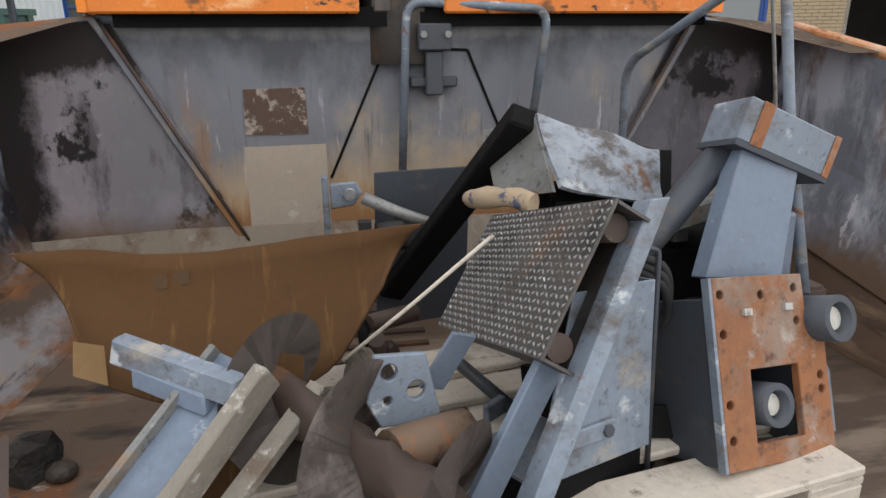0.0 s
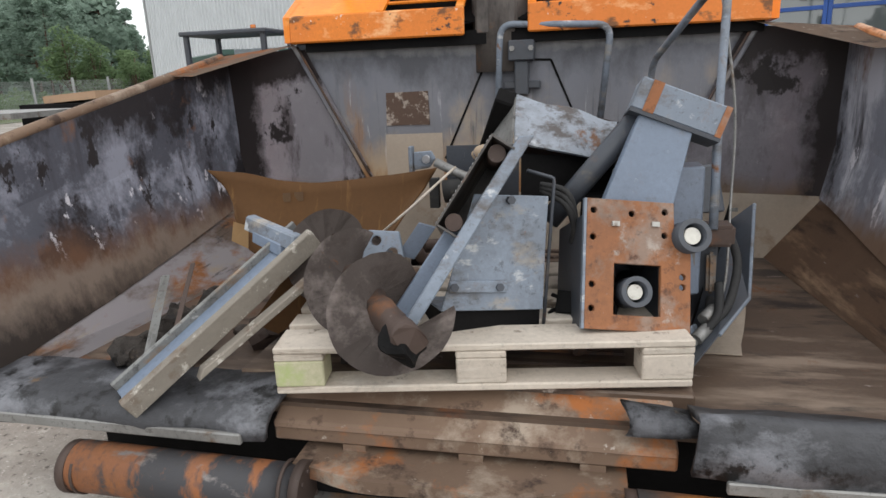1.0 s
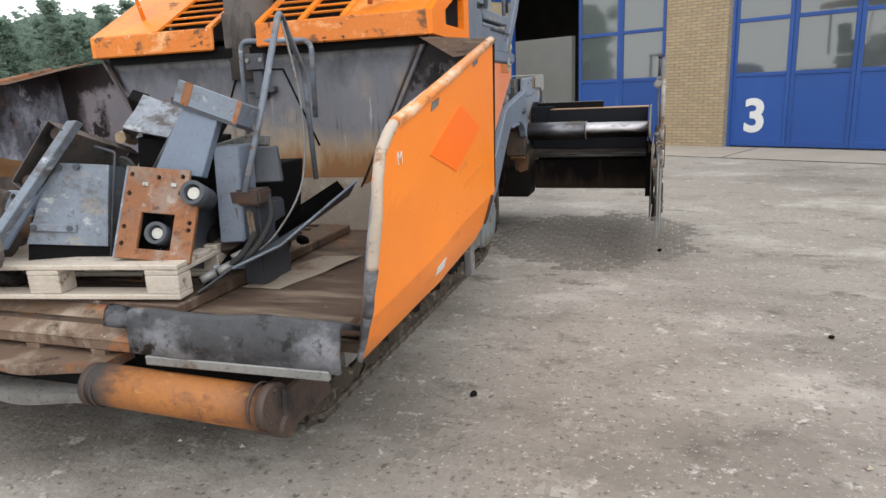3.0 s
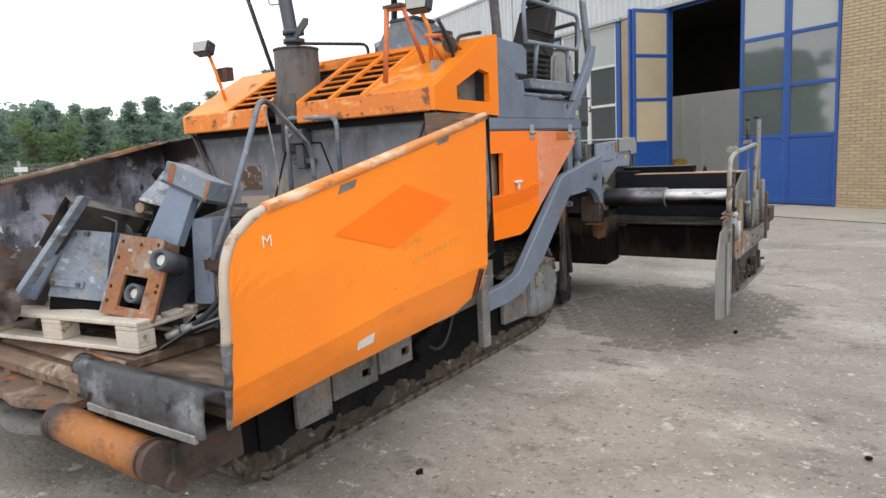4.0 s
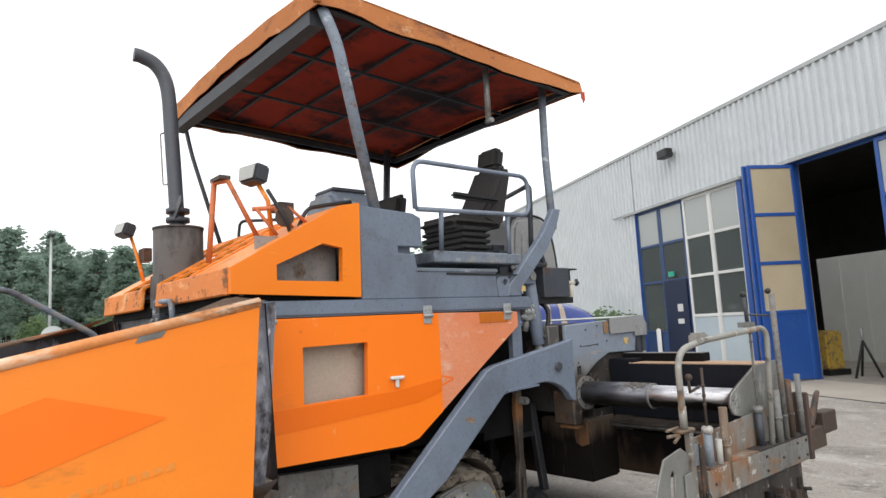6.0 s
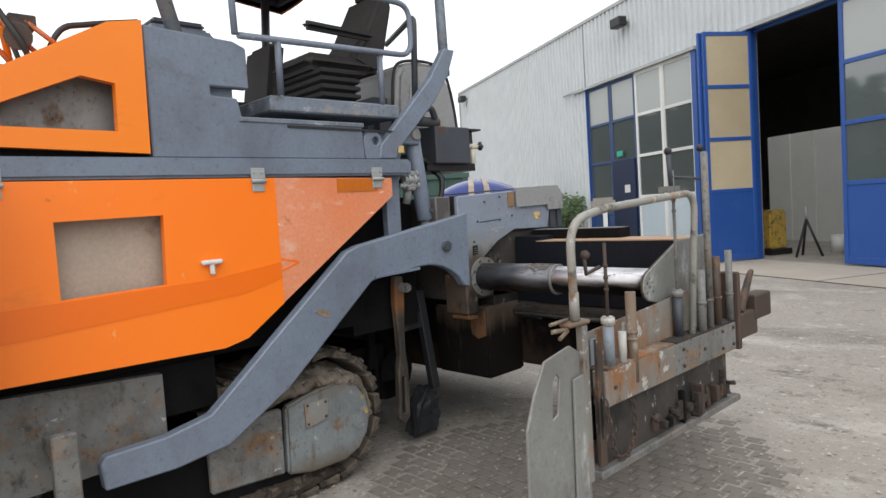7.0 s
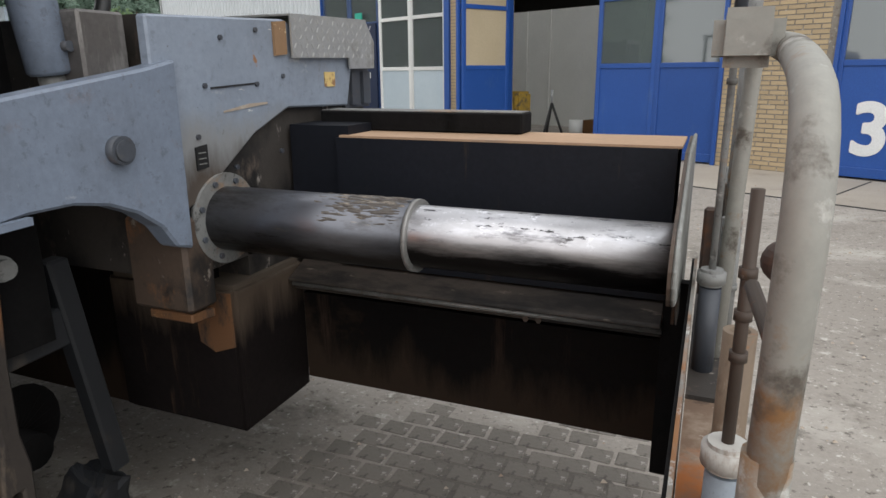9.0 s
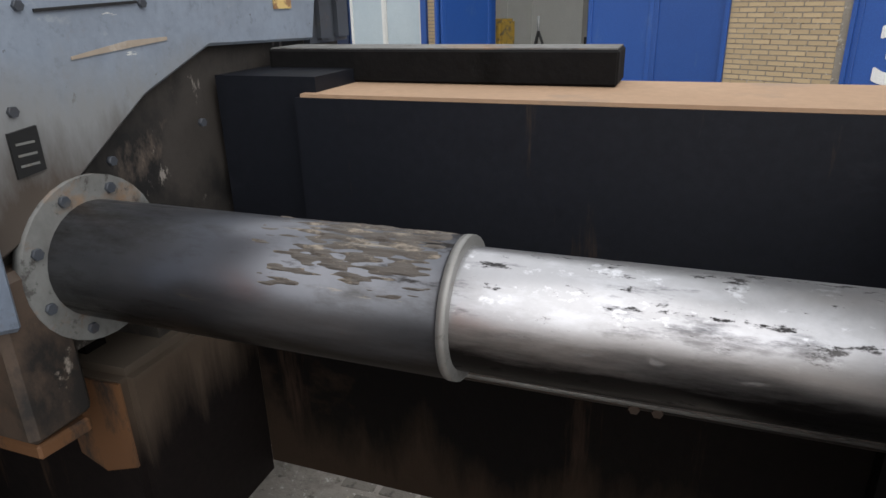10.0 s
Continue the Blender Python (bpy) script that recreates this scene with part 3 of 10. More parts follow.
def glass(name, tint, rough=0.03, clear=0.75, ior=1.5):
    m = bpy.data.materials.new(name)
    m.use_nodes = True
    b = m.node_tree.nodes["Principled BSDF"]
    b.inputs["Base Color"].default_value = (*tint, 1)
    b.inputs["Roughness"].default_value = rough
    b.inputs["Transmission Weight"].default_value = clear
    b.inputs["IOR"].default_value = ior
    return m


def foliage(m):
    """Let light through the leaves."""
    nt = m.node_tree
    bsdf = nt.nodes["Principled BSDF"]
    tr = nt.nodes.new("ShaderNodeBsdfTranslucent")
    ms = nt.nodes.new("ShaderNodeMixShader")
    ms.inputs[0].default_value = 0.7
    nt.links.new(bsdf.inputs["Base Color"].links[0].from_socket, tr.inputs["Color"])
    nt.links.new(bsdf.outputs[0], ms.inputs[1])
    nt.links.new(tr.outputs[0], ms.inputs[2])
    nt.links.new(ms.outputs[0], nt.nodes["Material Output"].inputs["Surface"])


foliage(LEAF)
foliage(LEAF_LIGHT)
GLASS = glass("window_glass", (0.16, 0.18, 0.18), 0.04, 0.6, 1.6)
GLASS_DIM = glass("frosted_window_glass", (0.42, 0.44, 0.43), 0.25, 0.15)
GLASS_DUSTY = glass("dusty_door_glass", (0.13, 0.15, 0.15), 0.04, 0.35, 2.1)

# ---- mesh helpers ----
V = Vector
PLACED = {}


def bmnew():
    return bmesh.new()


def quad(bm, pts):
    return bm.faces.new([bm.verts.new(p) for p in pts])


def obox(bm, o, u, v, w):
    """A box from corner o with edges u, v, w."""
    o, u, v, w = V(o), V(u), V(v), V(w)
    vs = [bm.verts.new(o + a * u + b * v + c * w) for c in (0, 1) for b in (0, 1) for a in (0, 1)]
    fs = [bm.faces.new([vs[i] for i in f]) for f in ((0, 2, 3, 1), (4, 5, 7, 6), (0, 1, 5, 4), (2, 6, 7, 3), (0, 4, 6, 2), (1, 3, 7, 5))]
    bmesh.ops.recalc_face_normals(bm, faces=fs)
    return vs


def box(bm, lo, hi):
    return obox(bm, lo, (hi[0] - lo[0], 0, 0), (0, hi[1] - lo[1], 0), (0, 0, hi[2] - lo[2]))


def basis(axis):
    a = V(axis).normalized()
    h = V((0, 0, 1)) if abs(a.z) < 0.9 else V((1, 0, 0))
    u = a.cross(h).normalized()
    return u, a.cross(u).normalized(), a


def cyl(bm, p, q, r, r2=None, seg=16, cap=True):
    p, q = V(p), V(q)
    r2 = r if r2 is None else r2
    u, v, _ = basis(q - p)
    rings = []
    for c, rad in ((p, r), (q, r2)):
        rings.append([bm.verts.new(c + rad * (math.cos(2 * math.pi * k / seg) * u + math.sin(2 * math.pi * k / seg) * v)) for k in range(seg)])
    fs = [bm.faces.new((rings[0][k], rings[0][(k + 1) % seg], rings[1][(k + 1) % seg], rings[1][k])) for k in range(seg)]
    for f in fs:
        f.smooth = True
    if cap:
        fs += [bm.faces.new(rings[0][::-1]), bm.faces.new(rings[1])]
    bmesh.ops.recalc_face_normals(bm, faces=fs)


def pipe(bm, p, q, r, inner, seg=20):
    """A hollow round tube."""
    p, q = V(p), V(q)
    u, v, _ = basis(q - p)
    d = [math.cos(2 * math.pi * k / seg) * u + math.sin(2 * math.pi * k / seg) * v for k in range(seg)]
    rings = [[bm.verts.new(c + rad * e) for e in d] for c, rad in ((p, r), (q, r), (q, inner), (p, inner))]
    fs = []
    for i in range(4):
        a, b = rings[i], rings[(i + 1) % 4]
        for k in range(seg):
            f = bm.faces.new((a[k], a[(k + 1) % seg], b[(k + 1) % seg], b[k]))
            f.smooth = i in (0, 2)
            fs.append(f)
    bmesh.ops.recalc_face_normals(bm, faces=fs)


def smooth_path(pts, n=5):
    pts = [V(p) for p in pts]
    out = []
    for i in range(len(pts) - 1):
        a, b = pts[max(i - 1, 0)], pts[i]
        c, d = pts[i + 1], pts[min(i + 2, len(pts) - 1)]
        for k in range(n):
            t = k / n
            out.append(0.5 * ((2 * b) + (c - a) * t + (2 * a - 5 * b + 4 * c - d) * t * t + (3 * b - a - 3 * c + d) * t ** 3))
    return out + [pts[-1]]


def rounded(pts, r, n=4):
    """A polyline with its inner corners rounded."""
    pts = [V(p) for p in pts]
    out = [pts[0]]
    for a, b, c in zip(pts, pts[1:], pts[2:]):
        u, w = (a - b), (c - b)
        k = min(r, u.length * 0.48, w.length * 0.48)
        p, q = b + u.normalized() * k, b + w.normalized() * k
        for i in range(n + 1):
            t = i / n
            out.append((1 - t) ** 2 * p + 2 * t * (1 - t) * b + t * t * q)
    return out + [pts[-1]]


def tube(bm, pts, r, seg=10, taper=None):
    """A round bar along a polyline."""
    pts = [V(p) for p in pts]
    dirs = [(pts[min(i + 1, len(pts) - 1)] - pts[max(i - 1, 0)]).normalized() for i in range(len(pts))]
    u, _, _ = basis(dirs[0])
    rings = []
    for i, (p, d) in enumerate(zip(pts, dirs)):
        u = (u - d * u.dot(d)).normalized()
        v = d.cross(u)
        rad = r if taper is None else r + (taper - r) * i / (len(pts) - 1)
        rings.append([bm.verts.new(p + rad * (math.cos(2 * math.pi * k / seg) * u + math.sin(2 * math.pi * k / seg) * v)) for k in range(seg)])
    fs = []
    for a, b in zip(rings, rings[1:]):
        for k in range(seg):
            f = bm.faces.new((a[k], a[(k + 1) % seg], b[(k + 1) % seg], b[k]))
            f.smooth = True
            fs.append(f)
    fs += [bm.faces.new(rings[0][::-1]), bm.faces.new(rings[-1])]
    bmesh.ops.recalc_face_normals(bm, faces=fs)


def plate(bm, outline, thick, place, holes=()):
    """A flat plate: outline and holes in 2D, thick along the third axis of place (a function u, v, w -> xyz)."""
    edges = []
    for loop in (outline, *holes):
        vs = [bm.verts.new(place(a, b, 0)) for a, b in loop]
        edges += [bm.edges.new((vs[i], vs[(i + 1) % len(vs)])) for i in range(len(vs))]
    made = bmesh.ops.triangle_fill(bm, use_beauty=True, use_dissolve=False, edges=edges)
    faces = [g for g in made["geom"] if isinstance(g, bmesh.types.BMFace)]
    ext = bmesh.ops.extrude_face_region(bm, geom=faces)
    shift = V(place(0, 0, thick)) - V(place(0, 0, 0))
    vs = [g for g in ext["geom"] if isinstance(g, bmesh.types.BMVert)]
    bmesh.ops.translate(bm, verts=vs, vec=shift)
    bmesh.ops.recalc_face_normals(bm, faces=bm.faces)


def circle(cx, cy, r, n=14):
    return [(cx + r * math.cos(2 * math.pi * k / n), cy + r * math.sin(2 * math.pi * k / n)) for k in range(n)]


def side(x):
    """Outline in (y, z), thickness to -x from the plane x."""
    return lambda a, b, w: (x - w, a, b)


def front(y):
    """Outline in (x, z), thickness to +y from the plane y."""
    return lambda a, b, w: (a, y + w, b)


def frame_of(o, u, v):
    """Outline along the unit directions u and v from o, thickness along u x v."""
    o, u, v = V(o), V(u).normalized(), V(v).normalized()
    n = u.cross(v).normalized()
    return lambda a, b, w: o + a * u + b * v + w * n


def soften(bm, width=0.004, seg=1):
    es = [e for e in bm.edges if len(e.link_faces) == 2 and e.calc_face_angle(0) > 0.6]
    bmesh.ops.bevel(bm, geom=es, offset=width, segments=seg, affect="EDGES", clamp_overlap=True)


def mesh_of(name, bm, material):
    me = bpy.data.meshes.new(name)
    bm.to_mesh(me)
    bm.free()
    me.materials.append(material)
    return me


def thing(name, label, category, at=(0, 0, 0), group="", m=None):
    ob = new(name)
    m = Matrix.Translation(at) if m is None else m
    ob.matrix_basis = m
    ob.empty_display_size = 0.2
    PLACED[ob.name] = m
    return tagged(ob, label, category, group)


def part(name, bm, material, parent, label=""):
    """One mesh under a thing or a part; coordinates are those of the world."""
    ob = new(name, mesh_of(name, bm, material))
    ob.parent = parent
    ob.matrix_parent_inverse = PLACED.get(parent.name, Matrix()).inverted()
    return tagged(ob, label) if label else ob


def solo(name, bm, material, label, category="", kind="", group=""):
    ob = new(name, mesh_of(name, bm, material))
    return tagged(ob, label, category, group, kind)


def bolt(bm, p, axis, r=0.012, h=0.012):
    p, a = V(p), V(axis).normalized()
    cyl(bm, p - a * 0.002, p + a * h, r, seg=6)


def wobble(bm, amount, scale=3.0):
    for v in bm.verts:
        n = noise.noise_vector(v.co * scale)
        v.co += n * amount


def bolts(spots, axis, r, h, material, parent):
    """Separate bolt heads on a thing."""
    for p in spots:
        bm = bmnew()
        bolt(bm, p, axis, r, h)
        part("bolt", bm, material, parent)


def boxes(name, spans, material, parent, label="", bevel=0.0):
    """Separate blocks of one kind."""
    made = []
    for lo, hi in spans:
        bm = bmnew()
        box(bm, lo, hi)
        if bevel:
            soften(bm, bevel)
        made.append(part(name, bm, material, parent, label))
    return made

# ---- ground ----
bm = bmnew()
quad(bm, [(-900, -900, 0), (900, -900, 0), (900, 900, 0), (-900, 900, 0)])
solo("ground", bm, GROUND, "grey dusty concrete yard surface with stains and grit", "ground", "structure")
bm = bmnew()
box(bm, (-220, -60, -0.3), (-26, 130, 0.02))
solo("grass_verge", bm, GRASS, "rough green grass verge behind the yard fence", "grass", "structure")

# ---- workshop hall (its wall runs askew to the machine) ----
HA, HU, HN = V((3.77, 13.40, 0)), V((0.9026, -0.4305, 0)), V((-0.4305, -0.9026, 0))
UP = V((0, 0, 1))


def hall(s, d, z):
    """Along the wall, out from it towards the yard, up."""
    return HA + s * HU + d * HN + z * UP


def hbox(bm, s0, s1, d0, d1, z0, z1):
    obox(bm, hall(s0, d0, z0), HU * (s1 - s0), HN * (d1 - d0), UP * (z1 - z0))


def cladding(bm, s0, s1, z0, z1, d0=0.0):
    pitch, deep = 0.2, 0.05
    prof, s = [], s0
    while s < s1 - 0.01:
        prof += [(s, 0), (s + 0.09, 0), (s + 0.115, deep), (s + 0.175, deep)]
        s += pitch
    prof.append((s1, 0))
    low = [bm.verts.new(hall(a, d0 + b, z0)) for a, b in prof]
    top = [bm.verts.new(hall(a, d0 + b, z1)) for a, b in prof]
    for i in range(len(prof) - 1):
        bm.faces.new((low[i], low[i + 1], top[i + 1], top[i]))


EAVE, DOORTOP = 6.42, 4.58
bm = bmnew()
hbox(bm, -22.3, -11.75, -0.25, 0.0, 0, EAVE)
hbox(bm, -11.75, 14.0, -0.25, 0.0, DOORTOP + 0.02, EAVE)
solo("wall_hall", bm, HALLWALL, "workshop wall core behind the cladding", "wall", "structure")
bm = bmnew()
cladding(bm, -22.3, -11.75, 0.0, EAVE, 0.004)
cladding(bm, -11.75, 14.0, DOORTOP + 0.06, EAVE, 0.004)
solo("trim_cladding", bm, CLAD, "white ribbed metal cladding on the workshop wall", "cladding", "structure")
bm = bmnew()
hbox(bm, -22.4, 14.0, -0.3, 0.07, EAVE, EAVE + 0.09)
hbox(bm, -22.4, -22.3, -0.3, 0.06, 0, EAVE)
hbox(bm, -12.3, -7.0, 0.04, 0.12, DOORTOP - 0.02, DOORTOP + 0.05)
hbox(bm, -5.7, 4.4, 0.04, 0.10, DOORTOP - 0.02, DOORTOP + 0.06)
solo("trim_eave", bm, GALV, "grey metal eave and lintel flashing of the hall", "trim", "structure")
# gap added in the unseen roof to brighten the partition below
bm = bmnew()
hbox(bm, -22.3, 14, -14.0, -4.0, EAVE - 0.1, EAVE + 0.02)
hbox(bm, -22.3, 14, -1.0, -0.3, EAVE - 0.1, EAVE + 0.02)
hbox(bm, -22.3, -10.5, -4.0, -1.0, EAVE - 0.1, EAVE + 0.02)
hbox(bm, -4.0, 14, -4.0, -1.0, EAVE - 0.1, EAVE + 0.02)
solo("ceiling_hall", bm, DARKHALL, "dark workshop roof underside with an added gap that lights the inside", "ceiling", "structure")
bm = bmnew()
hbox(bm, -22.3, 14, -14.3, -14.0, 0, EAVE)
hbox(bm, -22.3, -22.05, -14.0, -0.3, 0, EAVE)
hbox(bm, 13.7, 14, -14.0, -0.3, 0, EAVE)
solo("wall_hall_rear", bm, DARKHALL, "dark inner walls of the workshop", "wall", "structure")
bm = bmnew()
hbox(bm, -9.3, -6.4, -4.3, -4.1, 0, 2.8)
hbox(bm, -7.85, -7.80, -4.1, -4.07, 0, 2.8)
hbox(bm, -8.6, -8.55, -4.1, -4.07, 0, 2.8)
solo("wall_partition", bm, HALLWALL, "pale grey partition panels inside the workshop", "wall", "structure")
bm = bmnew()
hbox(bm, -8.5, 9, 0.0, 1.9, -0.2, 0.006)
solo("pavement", bm, SLAB, "pale concrete apron in front of the workshop doors", "pavement", "structure")
bm = bmnew()
for s in (-8.5, -5.6, -2.4, 0.6, 3.6, 6.6):
    hbox(bm, s - 0.012, s + 0.012, 0.05, 1.9, 0, 0.0085)
hbox(bm, -8.5, 9, 1.88, 1.91, 0, 0.0085)
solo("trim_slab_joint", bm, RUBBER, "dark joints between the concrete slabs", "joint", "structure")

# brick piers: mortar core, bricks standing 6 mm proud
PIERS = [(-7.05, -5.62, "wall_pier_1"), (-1.42, -0.03, "wall_pier_2"), (4.34, 5.7, "wall_pier_3")]
pier_obs = {}
for s0, s1, nm in PIERS:
    bm = bmnew()
    hbox(bm, s0, s1, -0.28, 0.0, 0, DOORTOP)
    pier_obs[nm] = solo(nm, bm, MORTAR, "yellow brick pier between the workshop doors", "wall", "structure")


# ---- doors and windows of the hall ----
def leaf(parent, o, e, n, w, z1=4.52, rows=(1.38, 2.40, 3.42), dim=(2,), colour=None, infill=None, glazed=None, clear_=GLASS):
    """One glazed door leaf: frame bars, solid lower infill, three panes. o: foot of its edge, e: along, n: out."""
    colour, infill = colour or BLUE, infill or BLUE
    o, e, n = V(o), V(e), V(n)
    bar, deep, z0 = 0.075, 0.055, 0.03

    def b(bm, a0, a1, h0, h1, d0, d1):
        obox(bm, o + e * a0 + n * d0 + UP * h0, e * (a1 - a0), n * (d1 - d0), UP * (h1 - h0))

    bm = bmnew()
    b(bm, 0, bar, z0, z1, 0, deep)
    b(bm, w - bar, w, z0, z1, 0, deep)
    levels = [z0, *rows, z1 - bar]
    for k, h in enumerate(levels):
        b(bm, bar, w - bar, h, h + (bar if k else 0.12), 0.001, deep - 0.001)
    soften(bm, 0.006)
    lf = part("door_leaf", bm, colour, parent)
    bm = bmnew()
    b(bm, bar - 0.005, w - bar + 0.005, z0 + 0.1, rows[0] + 0.01, 0.012, 0.034)
    part("door_infill", bm, infill, lf)
    for k in range(3):
        bm = bmnew()
        b(bm, bar - 0.004, w - bar + 0.004, levels[k + 1] + bar - 0.004, levels[k + 2] + 0.004, 0.02, 0.027)
        p = part("pane", bm, (GLASS_DIM if k in dim else clear_) if glazed is None else glazed, lf)
        p.visible_shadow = False
    return lf


d3 = tagged(thing("door_3", "closed blue folding workshop door with glazed panes", "door", hall(0, 0, 0)), kind="structure")
for k in range(4):
    leaf(d3, hall(0.0 + 1.075 * k, -0.06, 0), HU, HN, 1.07, clear_=GLASS_DUSTY)
d2 = tagged(thing("door_2", "blue folding workshop door standing half open", "door", hall(-5.6, 0, 0)), kind="structure")
leaf(d2, hall(-3.56, -0.06, 0), HU, HN, 1.07, clear_=GLASS_DUSTY)
leaf(d2, hall(-2.49, -0.06, 0), HU, HN, 1.07, clear_=GLASS_DUSTY)
opened = (HN * 0.995 - HU * 0.10).normalized()
cream = mat("cream_blind_pane", (0.50, 0.42, 0.29), (0.45, 0.37, 0.25), rough=0.35, bump=0.02)
leaf(d2, hall(-5.56, 0.0, 0), opened, opened.cross(UP), 1.12, glazed=cream)
leaf(d2, hall(-5.47, 0.0, 0), opened, opened.cross(UP), 1.08, glazed=cream)
bm = bmnew()
for s, w in ((-5.62, 0.06), (-1.48, 0.06), (-0.03, 0.05), (4.29, 0.05)):
    hbox(bm, s, s + w, -0.2, 0.03, 0, DOORTOP)
hbox(bm, -5.56, -1.48, -0.2, -0.1, DOORTOP - 0.06, DOORTOP + 0.01)
hbox(bm, 0.02, 4.29, -0.2, -0.1, DOORTOP - 0.06, DOORTOP + 0.01)
solo("trim_door_frame", bm, BLUE, "blue steel frames round the workshop doors", "trim", "structure")
# glazed bay left of the doors
w1 = tagged(thing("window_1", "blue framed glazed bay with a small entrance door", "window", hall(-11.7, 0, 0)), kind="structure")
for k in range(2):
    leaf(w1, hall(-11.72 + 1.15 * k, -0.06, 0), HU, HN, 1.14, z1=4.56, rows=(0.95, 2.38, 3.45), dim=(2,), colour=BAYBLUE, infill=BAYBLUE)
bm = bmnew()
hbox(bm, -10.5, -9.48, 0.012, 0.05, 0.03, 2.42)
bl = part("entrance_door", bm, NAVY, w1)
for k, (s, z, w, h, m_) in enumerate(((-9.95, 1.55, 0.24, 0.2, WHITE), (-9.98, 1.22, 0.27, 0.13, WHITE), (-9.9, 0.35, 0.0, 0.0, WHITE))):
    if w:
        bm = bmnew()
        hbox(bm, s, s + w, 0.052, 0.056, z, z + h)
        part("notice", bm, m_, bl, "white paper notice")
bm = bmnew()
hbox(bm, -10.2, -9.95, 0.06, 0.09, 2.52, 2.66)
part("exit_sign", bm, mat("green_exit_sign", (0.03, 0.42, 0.30), rough=0.4), w1, "small green exit sign")
w2 = tagged(thing("window_2", "white framed glazed double door in the hall front", "window", hall(-9.4, 0, 0)), kind="structure")
for k in range(2):
    leaf(w2, hall(-9.40 + 1.1 * k, -0.04, 0), HU, HN, 1.1, z1=4.56, rows=(1.38, 2.42, 3.45), colour=WHITE, infill=PALEPANEL)
bm = bmnew()
hbox(bm, -7.2, -7.05, -0.2, 0.05, 0, DOORTOP)
hbox(bm, -11.78, -11.7, -0.2, 0.05, 0, DOORTOP)
solo("trim_bay", bm, BLUE, "blue steel posts at the glazed bay", "trim", "structure")


def lettering(text, size, m, material, name, label, thick=0.004, bold=0.0):
    cu = bpy.data.curves.new(name, "FONT")
    cu.body, cu.size, cu.extrude = text, size, thick
    cu.offset = 0.015 * size if bold else -0.012 * size
    tmp = bpy.data.objects.new(name, cu)
    me = bpy.data.meshes.new_from_object(tmp)
    bpy.data.objects.remove(tmp)
    me.materials.clear()
    me.materials.append(material)
    if bold:
        # thicker strokes: the same letter a little shifted, each a hair deeper
        heavy = bmnew()
        for k in range(9):
            a = 2 * math.pi * k / 8
            shift = (0, 0) if k == 8 else (bold * math.cos(a), bold * math.sin(a))
            copy = me.copy()
            copy.transform(Matrix.Translation((shift[0], shift[1], -0.0004 * k)))
            heavy.from_mesh(copy)
        heavy.to_mesh(me)
        heavy.free()
    me.transform(m)
    return me


wallturn = Matrix((HU, UP, HN)).transposed().to_4x4()


def painted_number(text, s, z, size, parent, d=0.004, bold=0.03):
    me = lettering(text, size, Matrix.Translation(hall(s, d, z)) @ wallturn, NUMBER, "number", "", bold=bold)
    ob = new("number", me)
    ob.parent = parent
    ob.matrix_parent_inverse = PLACED[parent.name].inverted()
    tagged(ob, "large white painted door number")


painted_number("3", 0.25, 0.33, 0.88, d3, -0.018, 0.015)
painted_number("1", -11.26, 0.40, 0.92, w1, 0.021, 0.05)

# ---- in and at the hall ----
fl = thing("flood_light", "black wall flood light on the white cladding", "lamp", hall(-9.6, 0.1, 5.85))
bm = bmnew()
hbox(bm, -9.78, -9.35, 0.16, 0.40, 5.74, 5.98)
soften(bm, 0.02)
part("housing", bm, BLACK, fl)
bm = bmnew()
hbox(bm, -9.60, -9.52, 0.03, 0.18, 5.84, 5.90)
part("bracket", bm, BLACK, fl)
fl2 = copy_thing(fl, Matrix.Translation(hall(-21.4, 0.1, 6.05)))
bm = bmnew()
tube(bm, [hall(-12.9, 0.1, 4.6), hall(-11.9, 0.1, 4.62)], 0.02, 8)
solo("wall_rod", bm, GALV, "thin grey rod sticking out from the cladding", "rod")
tp = thing("tripod", "dark tripod standing inside the workshop", "tripod", hall(-5.2, -0.95, 0))
for k in range(3):
    a = radians(90 + 120 * k)
    bm = bmnew()
    tube(bm, [hall(-5.2 + 0.28 * math.cos(a), -0.95 + 0.28 * math.sin(a), 0.0), hall(-5.2, -0.95, 0.75)], 0.025, 6)
    part("leg", bm, BLACK, tp)
bm = bmnew()
tube(bm, [hall(-5.2, -0.95, 0.7), hall(-5.2, -0.95, 1.0)], 0.025, 6)
part("post", bm, GALV, tp)
bk = thing("bucket", "white plastic bucket on the workshop floor", "bucket", hall(-5.35, -2.0, 0))
bm = bmnew()
pipe(bm, hall(-5.35, -2.0, 0), hall(-5.35, -2.0, 0.36), 0.17, 0.15)
part("body", bm, WHITE, bk)
bx = thing("cardboard_box", "brown cardboard box on the workshop floor", "box", hall(-4.9, -2.1, 0))
bm = bmnew()
hbox(bm, -5.1, -4.6, -2.3, -1.85, 0, 0.38)
part("body", bm, CARD, bx)
bm = bmnew()
hbox(bm, -4.9, -4.6, -2.2, -1.95, 0.38, 0.6)
part("case", bm, BLACK, bx, "black case lying on top")
yw = thing("yellow_machine", "yellow workshop machine with a dark base", "machine", hall(-6.2, -1.0, 0))
bm = bmnew()
hbox(bm, -6.45, -5.95, -1.25, -0.8, 0.1, 0.95)
soften(bm, 0.05, 2)
part("body", bm, YELLOW, yw)
bm = bmnew()
hbox(bm, -6.5, -5.9, -1.3, -0.75, 0, 0.12)
part("base", bm, BLACK, yw)

# ---- asphalt paver ----
paver = thing("asphalt_paver", "worn orange and grey tracked asphalt paver with open hopper and canopy", "paver", (0, 3.0, 0))


